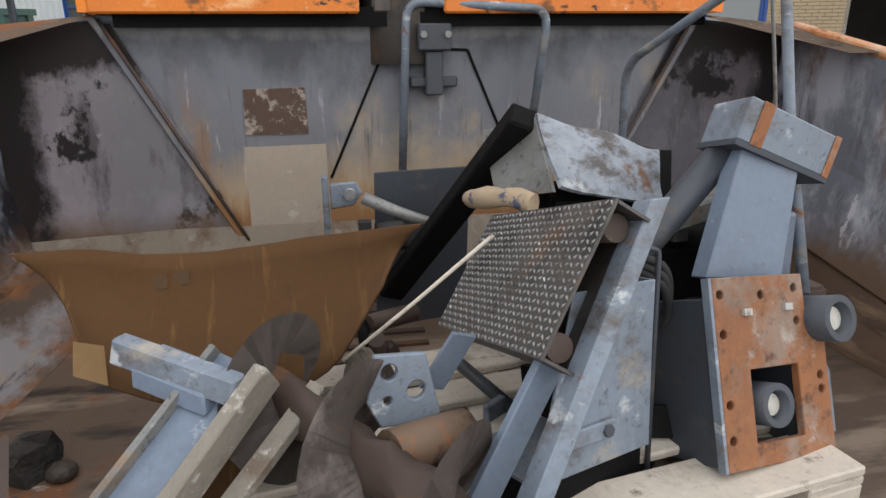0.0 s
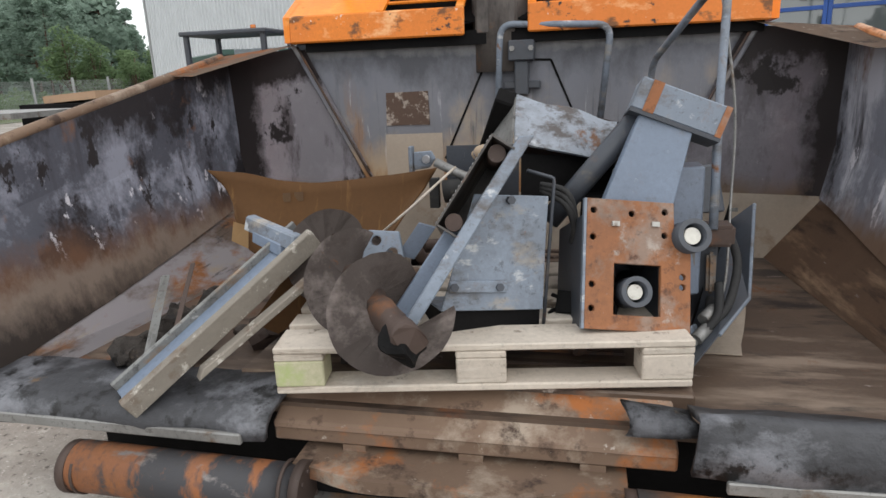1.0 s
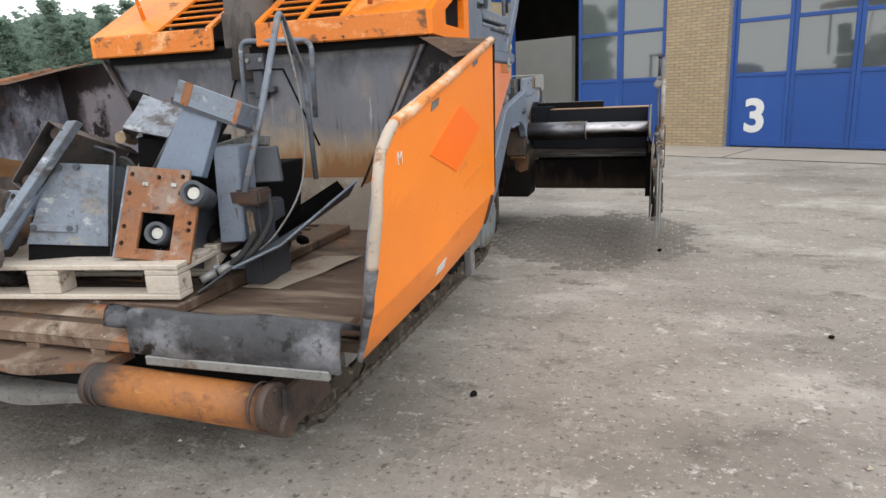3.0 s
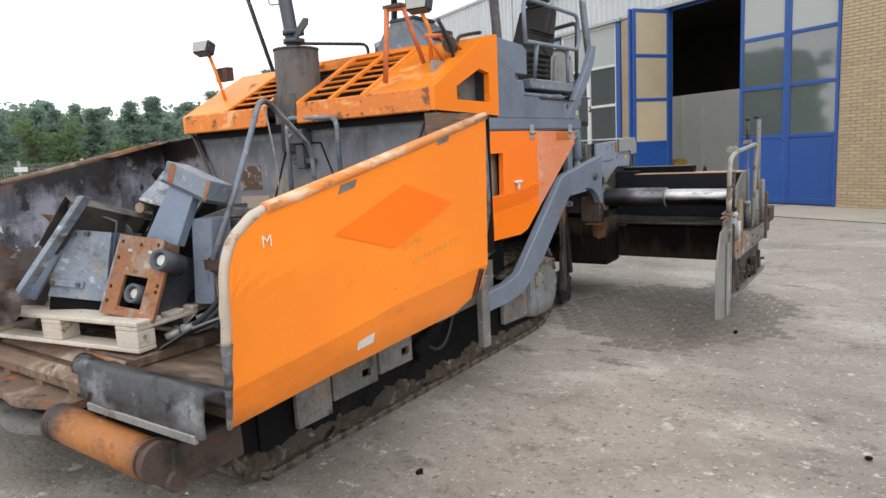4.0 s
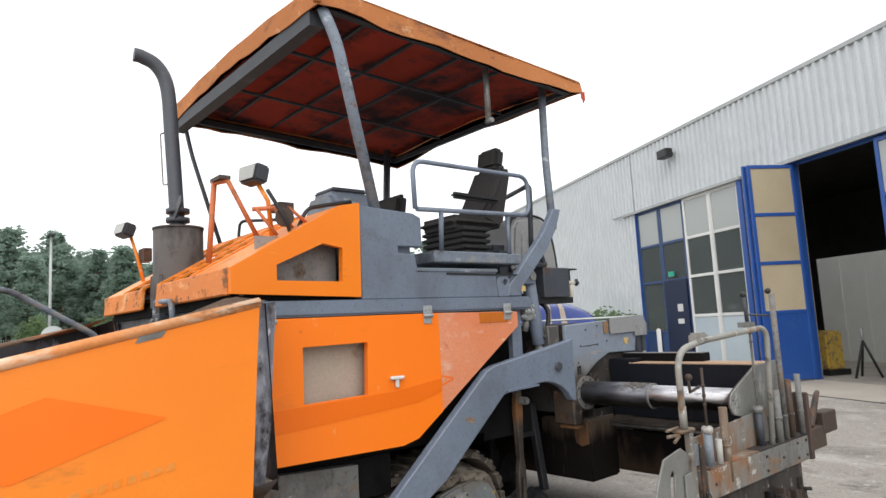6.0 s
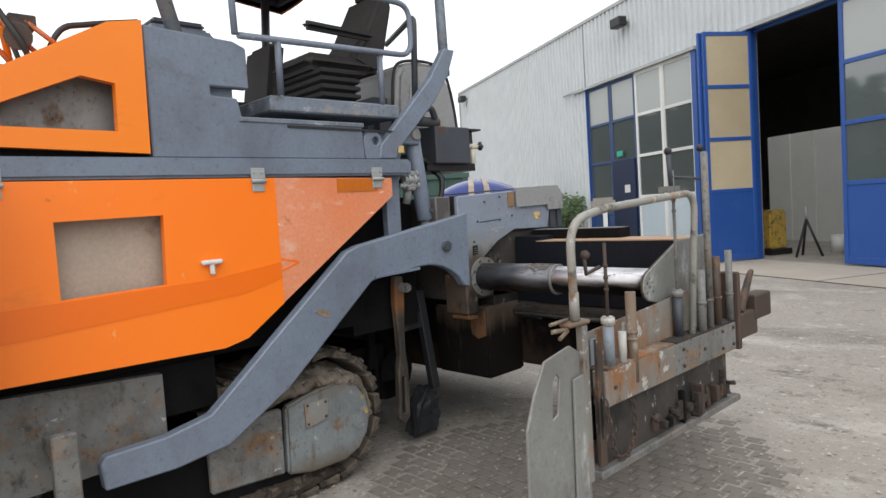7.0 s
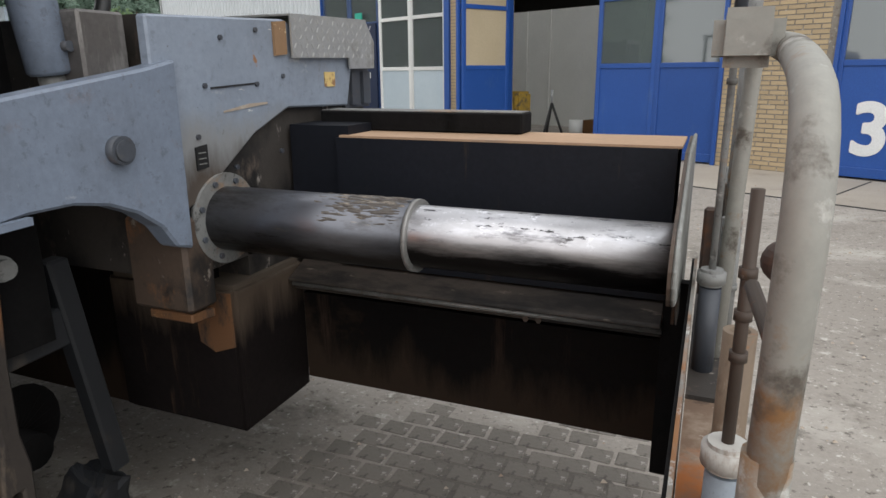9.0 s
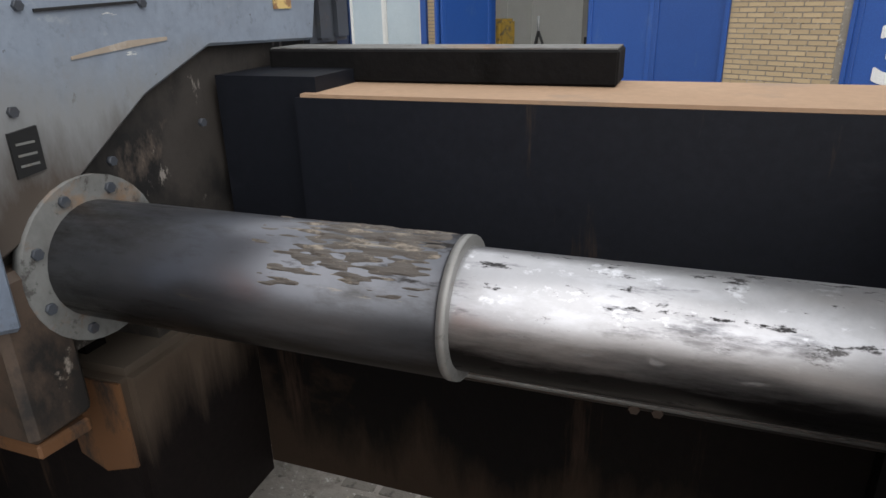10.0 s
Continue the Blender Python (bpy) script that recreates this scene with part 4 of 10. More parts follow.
# crawler tracks
def track(sg):
    x0, x1 = 0.74 * sg, 1.06 * sg
    # frame coloured black for the shade in the gaps behind the plates
    tr = part("crawler_frame", _track_frame(sg), BITUMEN, paver, "side frame of the crawler track, blackened for the shade between its plates")
    yf, zf, rf, yr, zr, rr = 1.22, 0.29, 0.23, 4.02, 0.37, 0.31
    loop = []
    L = yr - yf
    for k in range(22):
        loop.append((yf + L * k / 22, 0.04, 0.0))
    for k in range(8):
        a = -90 + 180 * k / 8
        loop.append((yr + rr * math.cos(radians(a)), zr + rr * math.sin(radians(a)), a + 90))
    for k in range(22):
        t = k / 22
        loop.append((yr - L * t, (zr + rr) + (zf + rf - zr - rr) * t - 0.055 * math.sin(math.pi * t), 181))
    for k in range(9):
        a = 90 + 180 * k / 9
        loop.append((yf + rf * math.cos(radians(a)), zf + rf * math.sin(radians(a)), a + 90))
    bm = bmnew()
    obox(bm, (-0.19, -0.062, -0.045), (0.38, 0, 0), (0, 0.124, 0), (0, 0, 0.042))
    obox(bm, (-0.18, -0.02, -0.065), (0.36, 0, 0), (0, 0.035, 0), (0, 0, 0.02))
    soften(bm, 0.006)
    bmesh.ops.subdivide_edges(bm, edges=bm.edges[:], cuts=1, use_grid_fill=True)
    wobble(bm, 0.014, 13.0)
    pad = mesh_of("track_pad", bm, MUDDY)
    for y, z, a in loop:
        ob = new("track_pad", pad)
        ob.parent = tr
        ob.matrix_basis = pose(0.9 * sg, y, z, a, 0, 0)
        ob.matrix_parent_inverse = PLACED[paver.name] @ PLACED[paver.name].inverted()
    # sprocket housing and its cover
    bm = bmnew()
    plate(bm, [(3.76, 0.17), (3.77, 0.505), (3.91, 0.54), (4.05, 0.558), (4.13, 0.548), (4.20, 0.505), (4.25, 0.43), (4.268, 0.34), (4.245, 0.25), (4.19, 0.18), (4.10, 0.14), (3.9, 0.14)], 0.05, lambda a, b, w: (sg * (1.135 - w), a, b))
    soften(bm, 0.012, 2)
    cv = part("final_drive_cover", bm, DRIVE_PALE, tr, "mud splashed grey cover of the final drive")
    bm = bmnew()
    plate(bm, [(3.865, 0.50), (4.0, 0.495), (3.995, 0.395), (3.87, 0.375)], 0.012, lambda a, b, w: (sg * (1.147 - w), a, b))
    part("access_plate", bm, PEELING, cv, "rust bled access plate")
    bolts([(sg * 1.148, y, z) for y, z in ((3.88, 0.392), (3.983, 0.408), (3.985, 0.482), (3.88, 0.487))], (sg, 0, 0), 0.007, 0.005, RUST_DARK, cv)
    for y, z, h in ((4.222, 0.435, 0.022), (4.238, 0.35, 0.032)):
        bm = bmnew()
        plate(bm, [(y, z), (y + 0.018, z + 0.01), (y + 0.012, z + h), (y - 0.012, z + h * 0.8)], 0.002, lambda a, b, w: (sg * (1.1365 - w), a, b))
        part("paint_smear", bm, YELLOW, cv, "smear of yellow paint")
    bm = bmnew()
    plate(bm, [(3.38, 0.20), (3.38, 0.46), (3.56, 0.505), (3.752, 0.50), (3.748, 0.18)], 0.04, lambda a, b, w: (sg * (1.125 - w), a, b))
    soften(bm, 0.008)
    part("track_side_plate", bm, GREY_GRIMY, tr, "mud streaked side plate of the crawler")
    # dried mud lying over the cover and in the track
    bm = bmnew()
    arc = [(3.40, 0.545), (3.60, 0.57), (3.80, 0.60), (3.95, 0.615), (4.08, 0.615), (4.19, 0.575), (4.27, 0.50), (4.305, 0.41), (4.305, 0.32)]
    grid = []
    for i in range(33):
        u = i / 32 * (len(arc) - 1)
        j = min(int(u), len(arc) - 2)
        y, z = (arc[j][q] + (arc[j + 1][q] - arc[j][q]) * (u - j) for q in (0, 1))
        cy, cz = y - 3.92, z - 0.25
        ln = math.hypot(cy, cz)
        grid.append([bm.verts.new((sg * x, y - cy / ln * dn, z - cz / ln * dn)) for x, dn in ((0.93, -0.02), (1.03, -0.012), (1.085, 0.004), (1.12, 0.022), (1.13, 0.05), (1.09, 0.075))])
    for i in range(32):
        for j in range(5):
            bm.faces.new((grid[i][j], grid[i + 1][j], grid[i + 1][j + 1], grid[i][j + 1])).smooth = True
    bmesh.ops.recalc_face_normals(bm, faces=bm.faces)
    wobble(bm, 0.045, 9.0)
    wobble(bm, 0.024, 26.0)
    part("mud_crust", bm, CRUST, tr, "thick crust of dried mud over the final drive")
    return tr


def _track_frame(sg):
    bm = bmnew()
    lo, hi = sorted((0.80 * sg, 1.07 * sg))
    box(bm, (lo, 1.15, 0.12), (hi, 3.95, 0.46))
    cyl(bm, (0.76 * sg, 1.22, 0.29), (1.05 * sg, 1.22, 0.29), 0.18, seg=24)
    cyl(bm, (0.76 * sg, 4.02, 0.37), (1.05 * sg, 4.02, 0.37), 0.25, seg=24)
    for k in range(6):
        y = 1.55 + 0.4 * k
        cyl(bm, (0.76 * sg, y, 0.14), (1.09 * sg, y, 0.14), 0.085, seg=16)
    return bm


for sg in (1, -1):
    track(sg)

# outer track plates seen under the wing, mud on the lower run
for y0, y1, z0, z1, m_ in ((1.34, 1.575, 0.195, 0.44, GREY_GRIMY), (1.59, 1.94, 0.25, 0.50, GREY_GRIMY), (1.96, 2.26, 0.275, 0.52, GREY_GRIMY)):
    bm = bmnew()
    hole = [[((y0 + y1) / 2 + dy, z0 + 0.05), ((y0 + y1) / 2 + dy + 0.07, z0 + 0.05), ((y0 + y1) / 2 + dy + 0.07, z0 + 0.095), ((y0 + y1) / 2 + dy, z0 + 0.095)] for dy in (0.05,)] if y1 - y0 > 0.25 else []
    plate(bm, [(y0, z0), (y1, z0), (y1, z1), (y0, z1)], 0.03, side(1.13), hole)
    soften(bm, 0.004)
    part("track_guard_plate", bm, m_, paver, "mud stained track guard plate")
bm = bmnew()
box(bm, (1.295, 2.735, 0.235), (1.345, 2.82, 0.70))
box(bm, (1.05, 2.745, 0.60), (1.30, 2.81, 0.66))
soften(bm, 0.006)
part("guard_post", bm, GREY_GRIMY, paver, "pale grey upright beside the crawler")
bm = bmnew()
cyl(bm, (1.10, 2.32, 0.30), (1.10, 2.78, 0.52), 0.035, seg=14)
cyl(bm, (1.10, 2.30, 0.29), (1.10, 2.42, 0.345), 0.05, seg=14)
wc = part("wing_cylinder", bm, BITUMEN, paver, "oily black wing cylinder above the crawler")
bm = bmnew()
tube(bm, smooth_path([(1.12, 2.36, 0.36), (1.13, 2.50, 0.27), (1.13, 2.62, 0.31), (1.11, 2.74, 0.46)], 6), 0.013, 8)
part("hose", bm, BLACK, wc)
bm = bmnew()
grid = []
for i in range(110):
    y = 1.02 + 3.1 * i / 109
    high = 0.15 + 0.05 * noise.noise(V((y * 3.1, 0.0, 4.0))) + 0.03 * noise.noise(V((y * 11, 2.0, 4.0)))
    if y > 3.55:
        high = max(0.07, high - 0.12 * (y - 3.55))
    grid.append([bm.verts.new((x + 0.02 * noise.noise(V((y * 7, z * 9, 1.0))), y, z)) for x, z in ((1.085, 0.045), (1.105, 0.08), (1.10, high * 0.8), (1.06, high), (0.98, high + 0.04))])
for i in range(109):
    for j in range(4):
        bm.faces.new((grid[i][j], grid[i + 1][j], grid[i + 1][j + 1], grid[i][j + 1]))
bmesh.ops.recalc_face_normals(bm, faces=bm.faces)
wobble(bm, 0.025, 21.0)
part("mud_bank", bm, mat("dark_track_mud", (0.075, 0.056, 0.040), (0.042, 0.032, 0.024), [((0.19, 0.155, 0.12), (11, 11, 11), 0.56, 0.66, 0.9), ((0.026, 0.021, 0.017), (8, 8, 8), 0.53, 0.64, 0.9)], rough=0.95, bump=1.0, grain=40, relief=0.014), paver, "dark mud packed along the lower run of the track")

# chassis, dark and mostly hidden
boxes("chassis_block", [((-0.72, 0.95, 0.25), (0.72, 4.7, 0.60)), ((-1.10, 2.62, 0.82), (1.08, 4.28, 1.58)), ((-1.10, 2.60, 0.60), (1.10, 3.45, 0.82)), ((-1.05, 4.28, 0.75), (1.02, 4.75, 1.50))], BITUMEN, paver, "black grimy inner chassis")

# rear auger drop arms behind the tracks
for x in (1.085, 0.80):
    bm = bmnew()
    plate(bm, [(4.545, 1.05), (4.60, 1.05), (4.607, 0.95), (4.592, 0.76), (4.588, 0.60), (4.600, 0.52), (4.590, 0.23), (4.55, 0.195), (4.512, 0.23), (4.528, 0.50), (4.545, 0.60), (4.540, 0.76), (4.532, 0.90)], 0.045, side(x), [[(4.535, 0.26), (4.562, 0.26), (4.570, 0.47), (4.548, 0.47)]])
    soften(bm, 0.006)
    part("drop_arm", bm, mat("rust_bled_drop_arm", (0.055, 0.044, 0.037), (0.026, 0.021, 0.018), [((0.14, 0.105, 0.075), (9, 9, 2), 0.53, 0.66, 0.8), ((0.012, 0.010, 0.009), (14, 14, 5), 0.54, 0.64, 0.8)], rough=0.7, bump=0.25, bands=[((0.19, 0.085, 0.032), 0.80, 0.88, 0.22, (9, 9, 3)), ((0.10, 0.075, 0.058), 0.98, 1.02, 0.05, (20, 20, 9))]) if x > 1 else BITUMEN, paver, "rust streaked black drop arm")
bm = bmnew()
cyl(bm, (0.9, 4.585, 0.985), (1.135, 4.585, 0.985), 0.027, seg=16)
cyl(bm, (1.135, 4.585, 0.985), (1.150, 4.585, 0.985), 0.021, seg=16)
part("pivot_pin", bm, GREY_GRIMY, paver)
bm = bmnew()
plate(bm, [(4.70, 0.05), (4.90, 0.05), (4.94, 0.15), (4.93, 0.27), (4.86, 0.34), (4.79, 0.31), (4.73, 0.22)], 0.12, side(0.99))
soften(bm, 0.02, 2)
bmesh.ops.subdivide_edges(bm, edges=bm.edges[:], cuts=2, use_grid_fill=True)
wobble(bm, 0.028, 13)
lump_ = bm
bm = bmnew()
obox(bm, (0.95, 4.775, 0.93), (0.05, 0, 0), (0, 0.055, 0.004), (0, 0.085, -0.62))
obox(bm, (0.955, 4.62, 0.80), (0.035, 0, 0), (0, 0.19, 0.012), (0, 0.01, -0.10))
obox(bm, (0.965, 4.60, 0.985), (0.012, 0, 0), (0, 0.18, 0.012), (0, 0, -0.02))
soften(bm, 0.006)
wobble(bm, 0.006, 16)
part("auger_stay", bm, mat("oily_dark_stay", (0.016, 0.018, 0.022), (0.010, 0.011, 0.013), [((0.06, 0.05, 0.042), (9, 9, 4), 0.58, 0.70, 0.8)], rough=0.6, bump=0.2), paver, "oily dark blue-grey stay behind the drop arm")
part("auger_bracket", lump_, MATS["oily_dark_stay"], paver, "tar covered auger bracket")
bm = bmnew()
cyl(bm, (-0.82, 4.78, 0.38), (0.82, 4.78, 0.38), 0.05)
for k in range(180):
    a, x = radians(15 * k), -0.80 + 1.6 * k / 180
    b2, x2 = radians(15 * (k + 1)), -0.80 + 1.6 * (k + 1) / 180
    quad(bm, [(x, 4.78 + 0.04 * math.cos(a), 0.38 + 0.04 * math.sin(a)), (x, 4.78 + 0.17 * math.cos(a), 0.38 + 0.17 * math.sin(a)),
              (x2, 4.78 + 0.17 * math.cos(b2), 0.38 + 0.17 * math.sin(b2)), (x2, 4.78 + 0.04 * math.cos(b2), 0.38 + 0.04 * math.sin(b2))])
part("spreading_auger", bm, BITUMEN, paver, "black spreading auger behind the tracks")


# hopper wings
def along(marks, v):
    """The value at v between marks (v, value)."""
    if v <= marks[0][0]:
        return marks[0][1]
    for (a, p), (b, q) in zip(marks, marks[1:]):
        if v <= b:
            return p + (q - p) * (v - a) / (b - a)
    return marks[-1][1]


def wing_x(y):
    return 1.60 + 0.056 * (2.34 - y)


TOPLINE = [(0.602, 1.11), (0.614, 1.175), (0.645, 1.237), (0.696, 1.284), (0.80, 1.335), (1.20, 1.42), (2.45, 1.68)]
NOSE = [(0.565, 0.656), (0.73, 0.634), (0.90, 0.619), (1.0, 0.607), (1.11, 0.602)]
TAIL = [(0.64, 2.25), (0.70, 2.36), (0.86, 2.40), (1.39, 2.43), (1.68, 2.45)]
HEM = [(0.62, 0.565), (1.26, 0.625), (2.25, 0.64), (2.36, 0.70), (2.45, 0.86)]
FOLD = [(0.62, 0.72), (1.5, 0.83), (2.40, 0.86)]
FOOT = [(0.62, 0.60), (0.88, 0.645), (1.31, 0.695), (1.85, 0.785), (2.45, 0.89)]


def wing_out(y, z):
    """The outer skin folds in below the crease and curls in at the nose."""
    curl = min(0.085, 0.2 * max(0, 1.1 - z)) * min(1, max(0, (1.35 - y) / 0.7))
    return wing_x(y) - 0.28 * max(0, along(FOLD, y) - z) - curl


def wing_in(y, z):
    return wing_x(y) - 0.018 - 0.2 * max(0, 1.15 - z)


def wing_grid(bm, hem, across, sg, ny, nz, fold=False, longer=0.0):
    ss = [(k / ny) ** 1.5 for k in range(ny + 1)]
    grid = []
    for s in ss:
        col = []
        for k in range(nz + 1):
            y, z = 0.602 + s * 1.84, 1.0
            for _ in range(4):
                lo, hi = along(hem, y), along(TOPLINE, y)
                if fold:
                    m_ = along(FOLD, y)
                    z = lo + (m_ - lo) * k / 4 if k <= 4 else m_ + (hi - m_) * (k - 4) / (nz - 4)
                else:
                    z = lo + (hi - lo) * k / nz
                y0, y1 = along(NOSE, z), along(TAIL, z) + longer
                y = y0 + s * (y1 - y0)
            col.append(bm.verts.new((sg * across(y, z), y, z)))
        grid.append(col)
    for a, b in zip(grid, grid[1:]):
        for k in range(nz):
            bm.faces.new((a[k], b[k], b[k + 1], a[k + 1]))
    bmesh.ops.recalc_face_normals(bm, faces=bm.faces)
    if sum(f.normal.x * sg for f in bm.faces) < 0:
        bmesh.ops.reverse_faces(bm, faces=bm.faces)
    bmesh.ops.solidify(bm, geom=bm.faces[:], thickness=0.010)


def wing(sg):
    skin = WING_ORANGE if sg > 0 else ORANGE_WORN
    bm = bmnew()
    wing_grid(bm, HEM, wing_out, sg, 18, 16, True)
    wg = part("hopper_wing", bm, skin, paver, "orange steel hopper wing with worn edge")
    bm = bmnew()
    wing_grid(bm, FOOT, wing_in, sg, 18, 12, longer=0.085)
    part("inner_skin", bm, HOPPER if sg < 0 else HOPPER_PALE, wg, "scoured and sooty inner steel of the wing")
    bm = bmnew()
    edge = [(sg * (wing_x(y) - 0.010), y, z) for y, z in TOPLINE[4:]]
    tube(bm, edge, 0.023, 10)
    wobble(bm, 0.004, 9)
    part("rolled_edge", bm, mat("chafed_orange_rim", (0.86, 0.27, 0.05), (0.74, 0.36, 0.16), [((0.78, 0.55, 0.38), (9, 3, 9), 0.52, 0.62, 0.6), ((0.30, 0.12, 0.05), (7, 3, 7), 0.60, 0.67, 0.8), ((0.05, 0.045, 0.045), (11, 4, 11), 0.64, 0.69, 0.8)], rough=0.5, bump=0.15) if sg > 0 else RUSTY, wg)
    bare = mat("scraped_bare_edge" + ("" if sg > 0 else "_dull"), (0.56, 0.48, 0.40), (0.42, 0.33, 0.26), [((0.24, 0.11, 0.05), 8.0, 0.57, 0.66, 0.8), ((0.06, 0.055, 0.055), 13.0, 0.60, 0.66, 0.8), ((0.75, 0.22, 0.03) if sg > 0 else (0.16, 0.08, 0.045), (6, 6, 9), 0.62, 0.68, 0.6)], rough=0.6, bump=0.2)
    nose = [(sg * (wing_out(y, z) - 0.012), y, z) for z, y in NOSE]
    crown = [(sg * (wing_x(y) - 0.012), y, z) for y, z in TOPLINE[:6]]
    for pts, r0, r1, m_, lb in ((nose[1:3], 0.014, 0.019, TARRED, "tar blackened lower rim"), (nose[2:] + crown[1:], 0.017, 0.018, bare, "paint worn to pale bare metal"), (nose[:2], 0.010, 0.014, TARRED, "")):
        bm = bmnew()
        tube(bm, smooth_path(pts, 4), r0, 10, r1)
        wobble(bm, 0.006, 14)
        part("front_edge", bm, m_, wg, lb)
    # the nose is closed between outer and inner skin
    bm = bmnew()
    rows = []
    for k in range(9):
        z = 0.585 + (1.10 - 0.585) * k / 8
        y = along(NOSE, z) + 0.006
        rows.append([bm.verts.new((sg * x, y + dy, z)) for x, dy in ((wing_out(y, z) - 0.004, 0.0), (wing_in(y, z) - 0.004, 0.02))])
    for a, b in zip(rows, rows[1:]):
        bm.faces.new((a[0], a[1], b[1], b[0]))
    bmesh.ops.solidify(bm, geom=bm.faces[:], thickness=0.006)
    part("nose_plate", bm, TARRED, wg)
    # folded flap at the rear top corner
    bm = bmnew()
    quad(bm, [(sg * 1.62, 2.47, 1.685), (sg * 1.61, 1.98, 1.59), (sg * 1.50, 2.02, 1.585), (sg * 1.14, 2.50, 1.735)])
    bmesh.ops.solidify(bm, geom=bm.faces[:], thickness=0.02)
    part("corner_flap", bm, RUSTY, wg, "rusty folded flap at the wing corner")
    return wg


wings = {sg: wing(sg) for sg in (1, -1)}
# marks on the outer wing
bm = bmnew()
plate(bm, [(1.14, 1.198), (1.637, 1.362), (2.05, 1.238), (1.533, 1.085)], 0.003, lambda a, b, w: (wing_x(a) + 0.0035 - w, a, b))
part("diamond_decal", bm, ORANGE_DEEP, wings[1], "darker orange diamond shaped decal")
bm = bmnew()
for y, z, w, h in ((1.27, 0.685, 0.10, 0.035),):
    plate(bm, [(y, z), (y + w, z + 0.01), (y + w, z + h + 0.02), (y, z + h)], 0.003, lambda a, b, q: (wing_out(a, b) - q + 0.004, a, b))
part("paint_chip", bm, WHITE, wings[1])
for y, z in ((1.18, 1.375), (1.93, 1.548)):
    bm = bmnew()
    plate(bm, [(y, z - 0.02), (y + 0.1, z), (y + 0.12, z + 0.03), (y + 0.02, z + 0.015)], 0.003, lambda a, b, q: (wing_x(a) + 0.0035 - q, a, b))
    part("edge_slot", bm, STEEL, wings[1])
bm = bmnew()
plate(bm, [(2.28, 0.69), (2.33, 0.70), (2.35, 0.84), (2.30, 0.85)], 0.02, lambda a, b, w: (wing_out(a, b) + 0.012 - w, a, b), [[(2.295, 0.71), (2.322, 0.715), (2.335, 0.82), (2.308, 0.825)]])
part("latch_loop", bm, RUST_DARK, wings[1])
bm = bmnew()
for k in range(9):
    y = 1.66 + 0.048 * k
    plate(bm, [(y, 0.985 + 0.006 * k), (y + 0.034, 0.989 + 0.006 * k), (y + 0.036, 1.018 + 0.006 * k), (y + 0.004, 1.012 + 0.006 * k)], 0.002, lambda a, b, q: (wing_x(a) + 0.0025 - q, a, b))
part("worn_print", bm, mat("ghost_of_worn_print", (0.90, 0.33, 0.06), (0.92, 0.27, 0.02), [((0.93, 0.24, 0.008), (14, 14, 14), 0.46, 0.56, 0.4)], rough=0.45, bump=0.02), wings[1], "worn ghost of unreadable print")
turn_side = Matrix(((0, 0, 1), (1, 0, 0), (0, 1, 0))).to_4x4()
me = lettering("M", 0.062, Matrix.Translation((wing_x(0.76) + 0.0015, 0.765, 1.205)) @ turn_side, WHITE, "mark", "", thick=0.0012)
ob = new("painted_mark", me)
ob.parent = wings[1]
ob.matrix_parent_inverse = Matrix()
tagged(ob, "white painted letter")

# hopper inside
bm = bmnew()
plate(bm, [(-1.16, 0.62), (1.16, 0.62), (1.16, 1.715), (-1.16, 1.725)], 0.03, front(2.555))
bw = part("hopper_back_wall", bm, HOPPER_BACK, paver, "streaked grey steel hopper back wall with rust runs")
bm = bmnew()
obox(bm, (-1.17, 2.53, 1.705), (2.34, 0, -0.01), (0, 0.09, 0), (0, 0, 0.035))
soften(bm, 0.008)
part("top_rail", bm, GREY_SCUFFED, bw)
for x0, z0, x1, z1, m_, d in ((-0.685, 1.285, -0.44, 1.465, mat("flaked_rust_patch", (0.10, 0.06, 0.042), (0.07, 0.042, 0.03), [((0.30, 0.25, 0.21), (14, 14, 14), 0.52, 0.58, 0.7), ((0.03, 0.022, 0.02), (10, 10, 6), 0.58, 0.64, 0.7)], rough=0.8, bump=0.3), 0.006), (-0.70, 0.75, -0.37, 1.24, PALESTEEL, 0.003)):
    bm = bmnew()
    plate(bm, [(x0, z0), (x1, z0), (x1 - 0.004, z1), (x0 + 0.006, z1 - 0.004)], d, front(2.555 - d))
    part("patch_plate", bm, m_, bw)
# gate of the conveyor tunnel: slanting seams, latch block
for a, b in (((-0.12, 1.615), (-0.36, 1.10)), ((0.21, 1.60), (0.42, 1.12)), ((-0.12, 1.615), (0.21, 1.60))):
    bm = bmnew()
    tube(bm, [(a[0], 2.552, a[1]), (b[0], 2.552, b[1])], 0.006, 6)
    part("seam", bm, BITUMEN, bw)
bm = bmnew()
box(bm, (0.0, 2.46, 1.60), (0.13, 2.552, 1.70))
box(bm, (0.03, 2.48, 1.43), (0.10, 2.552, 1.60))
box(bm, (-0.03, 2.50, 1.46), (0.16, 2.552, 1.50))
soften(bm, 0.006)
lb = part("latch_block", bm, GREY_DARK, bw)
bolts([(x, 2.46, 1.66) for x in (0.02, 0.115)], (0, -1, 0), 0.014, 0.012, STEEL, lb)
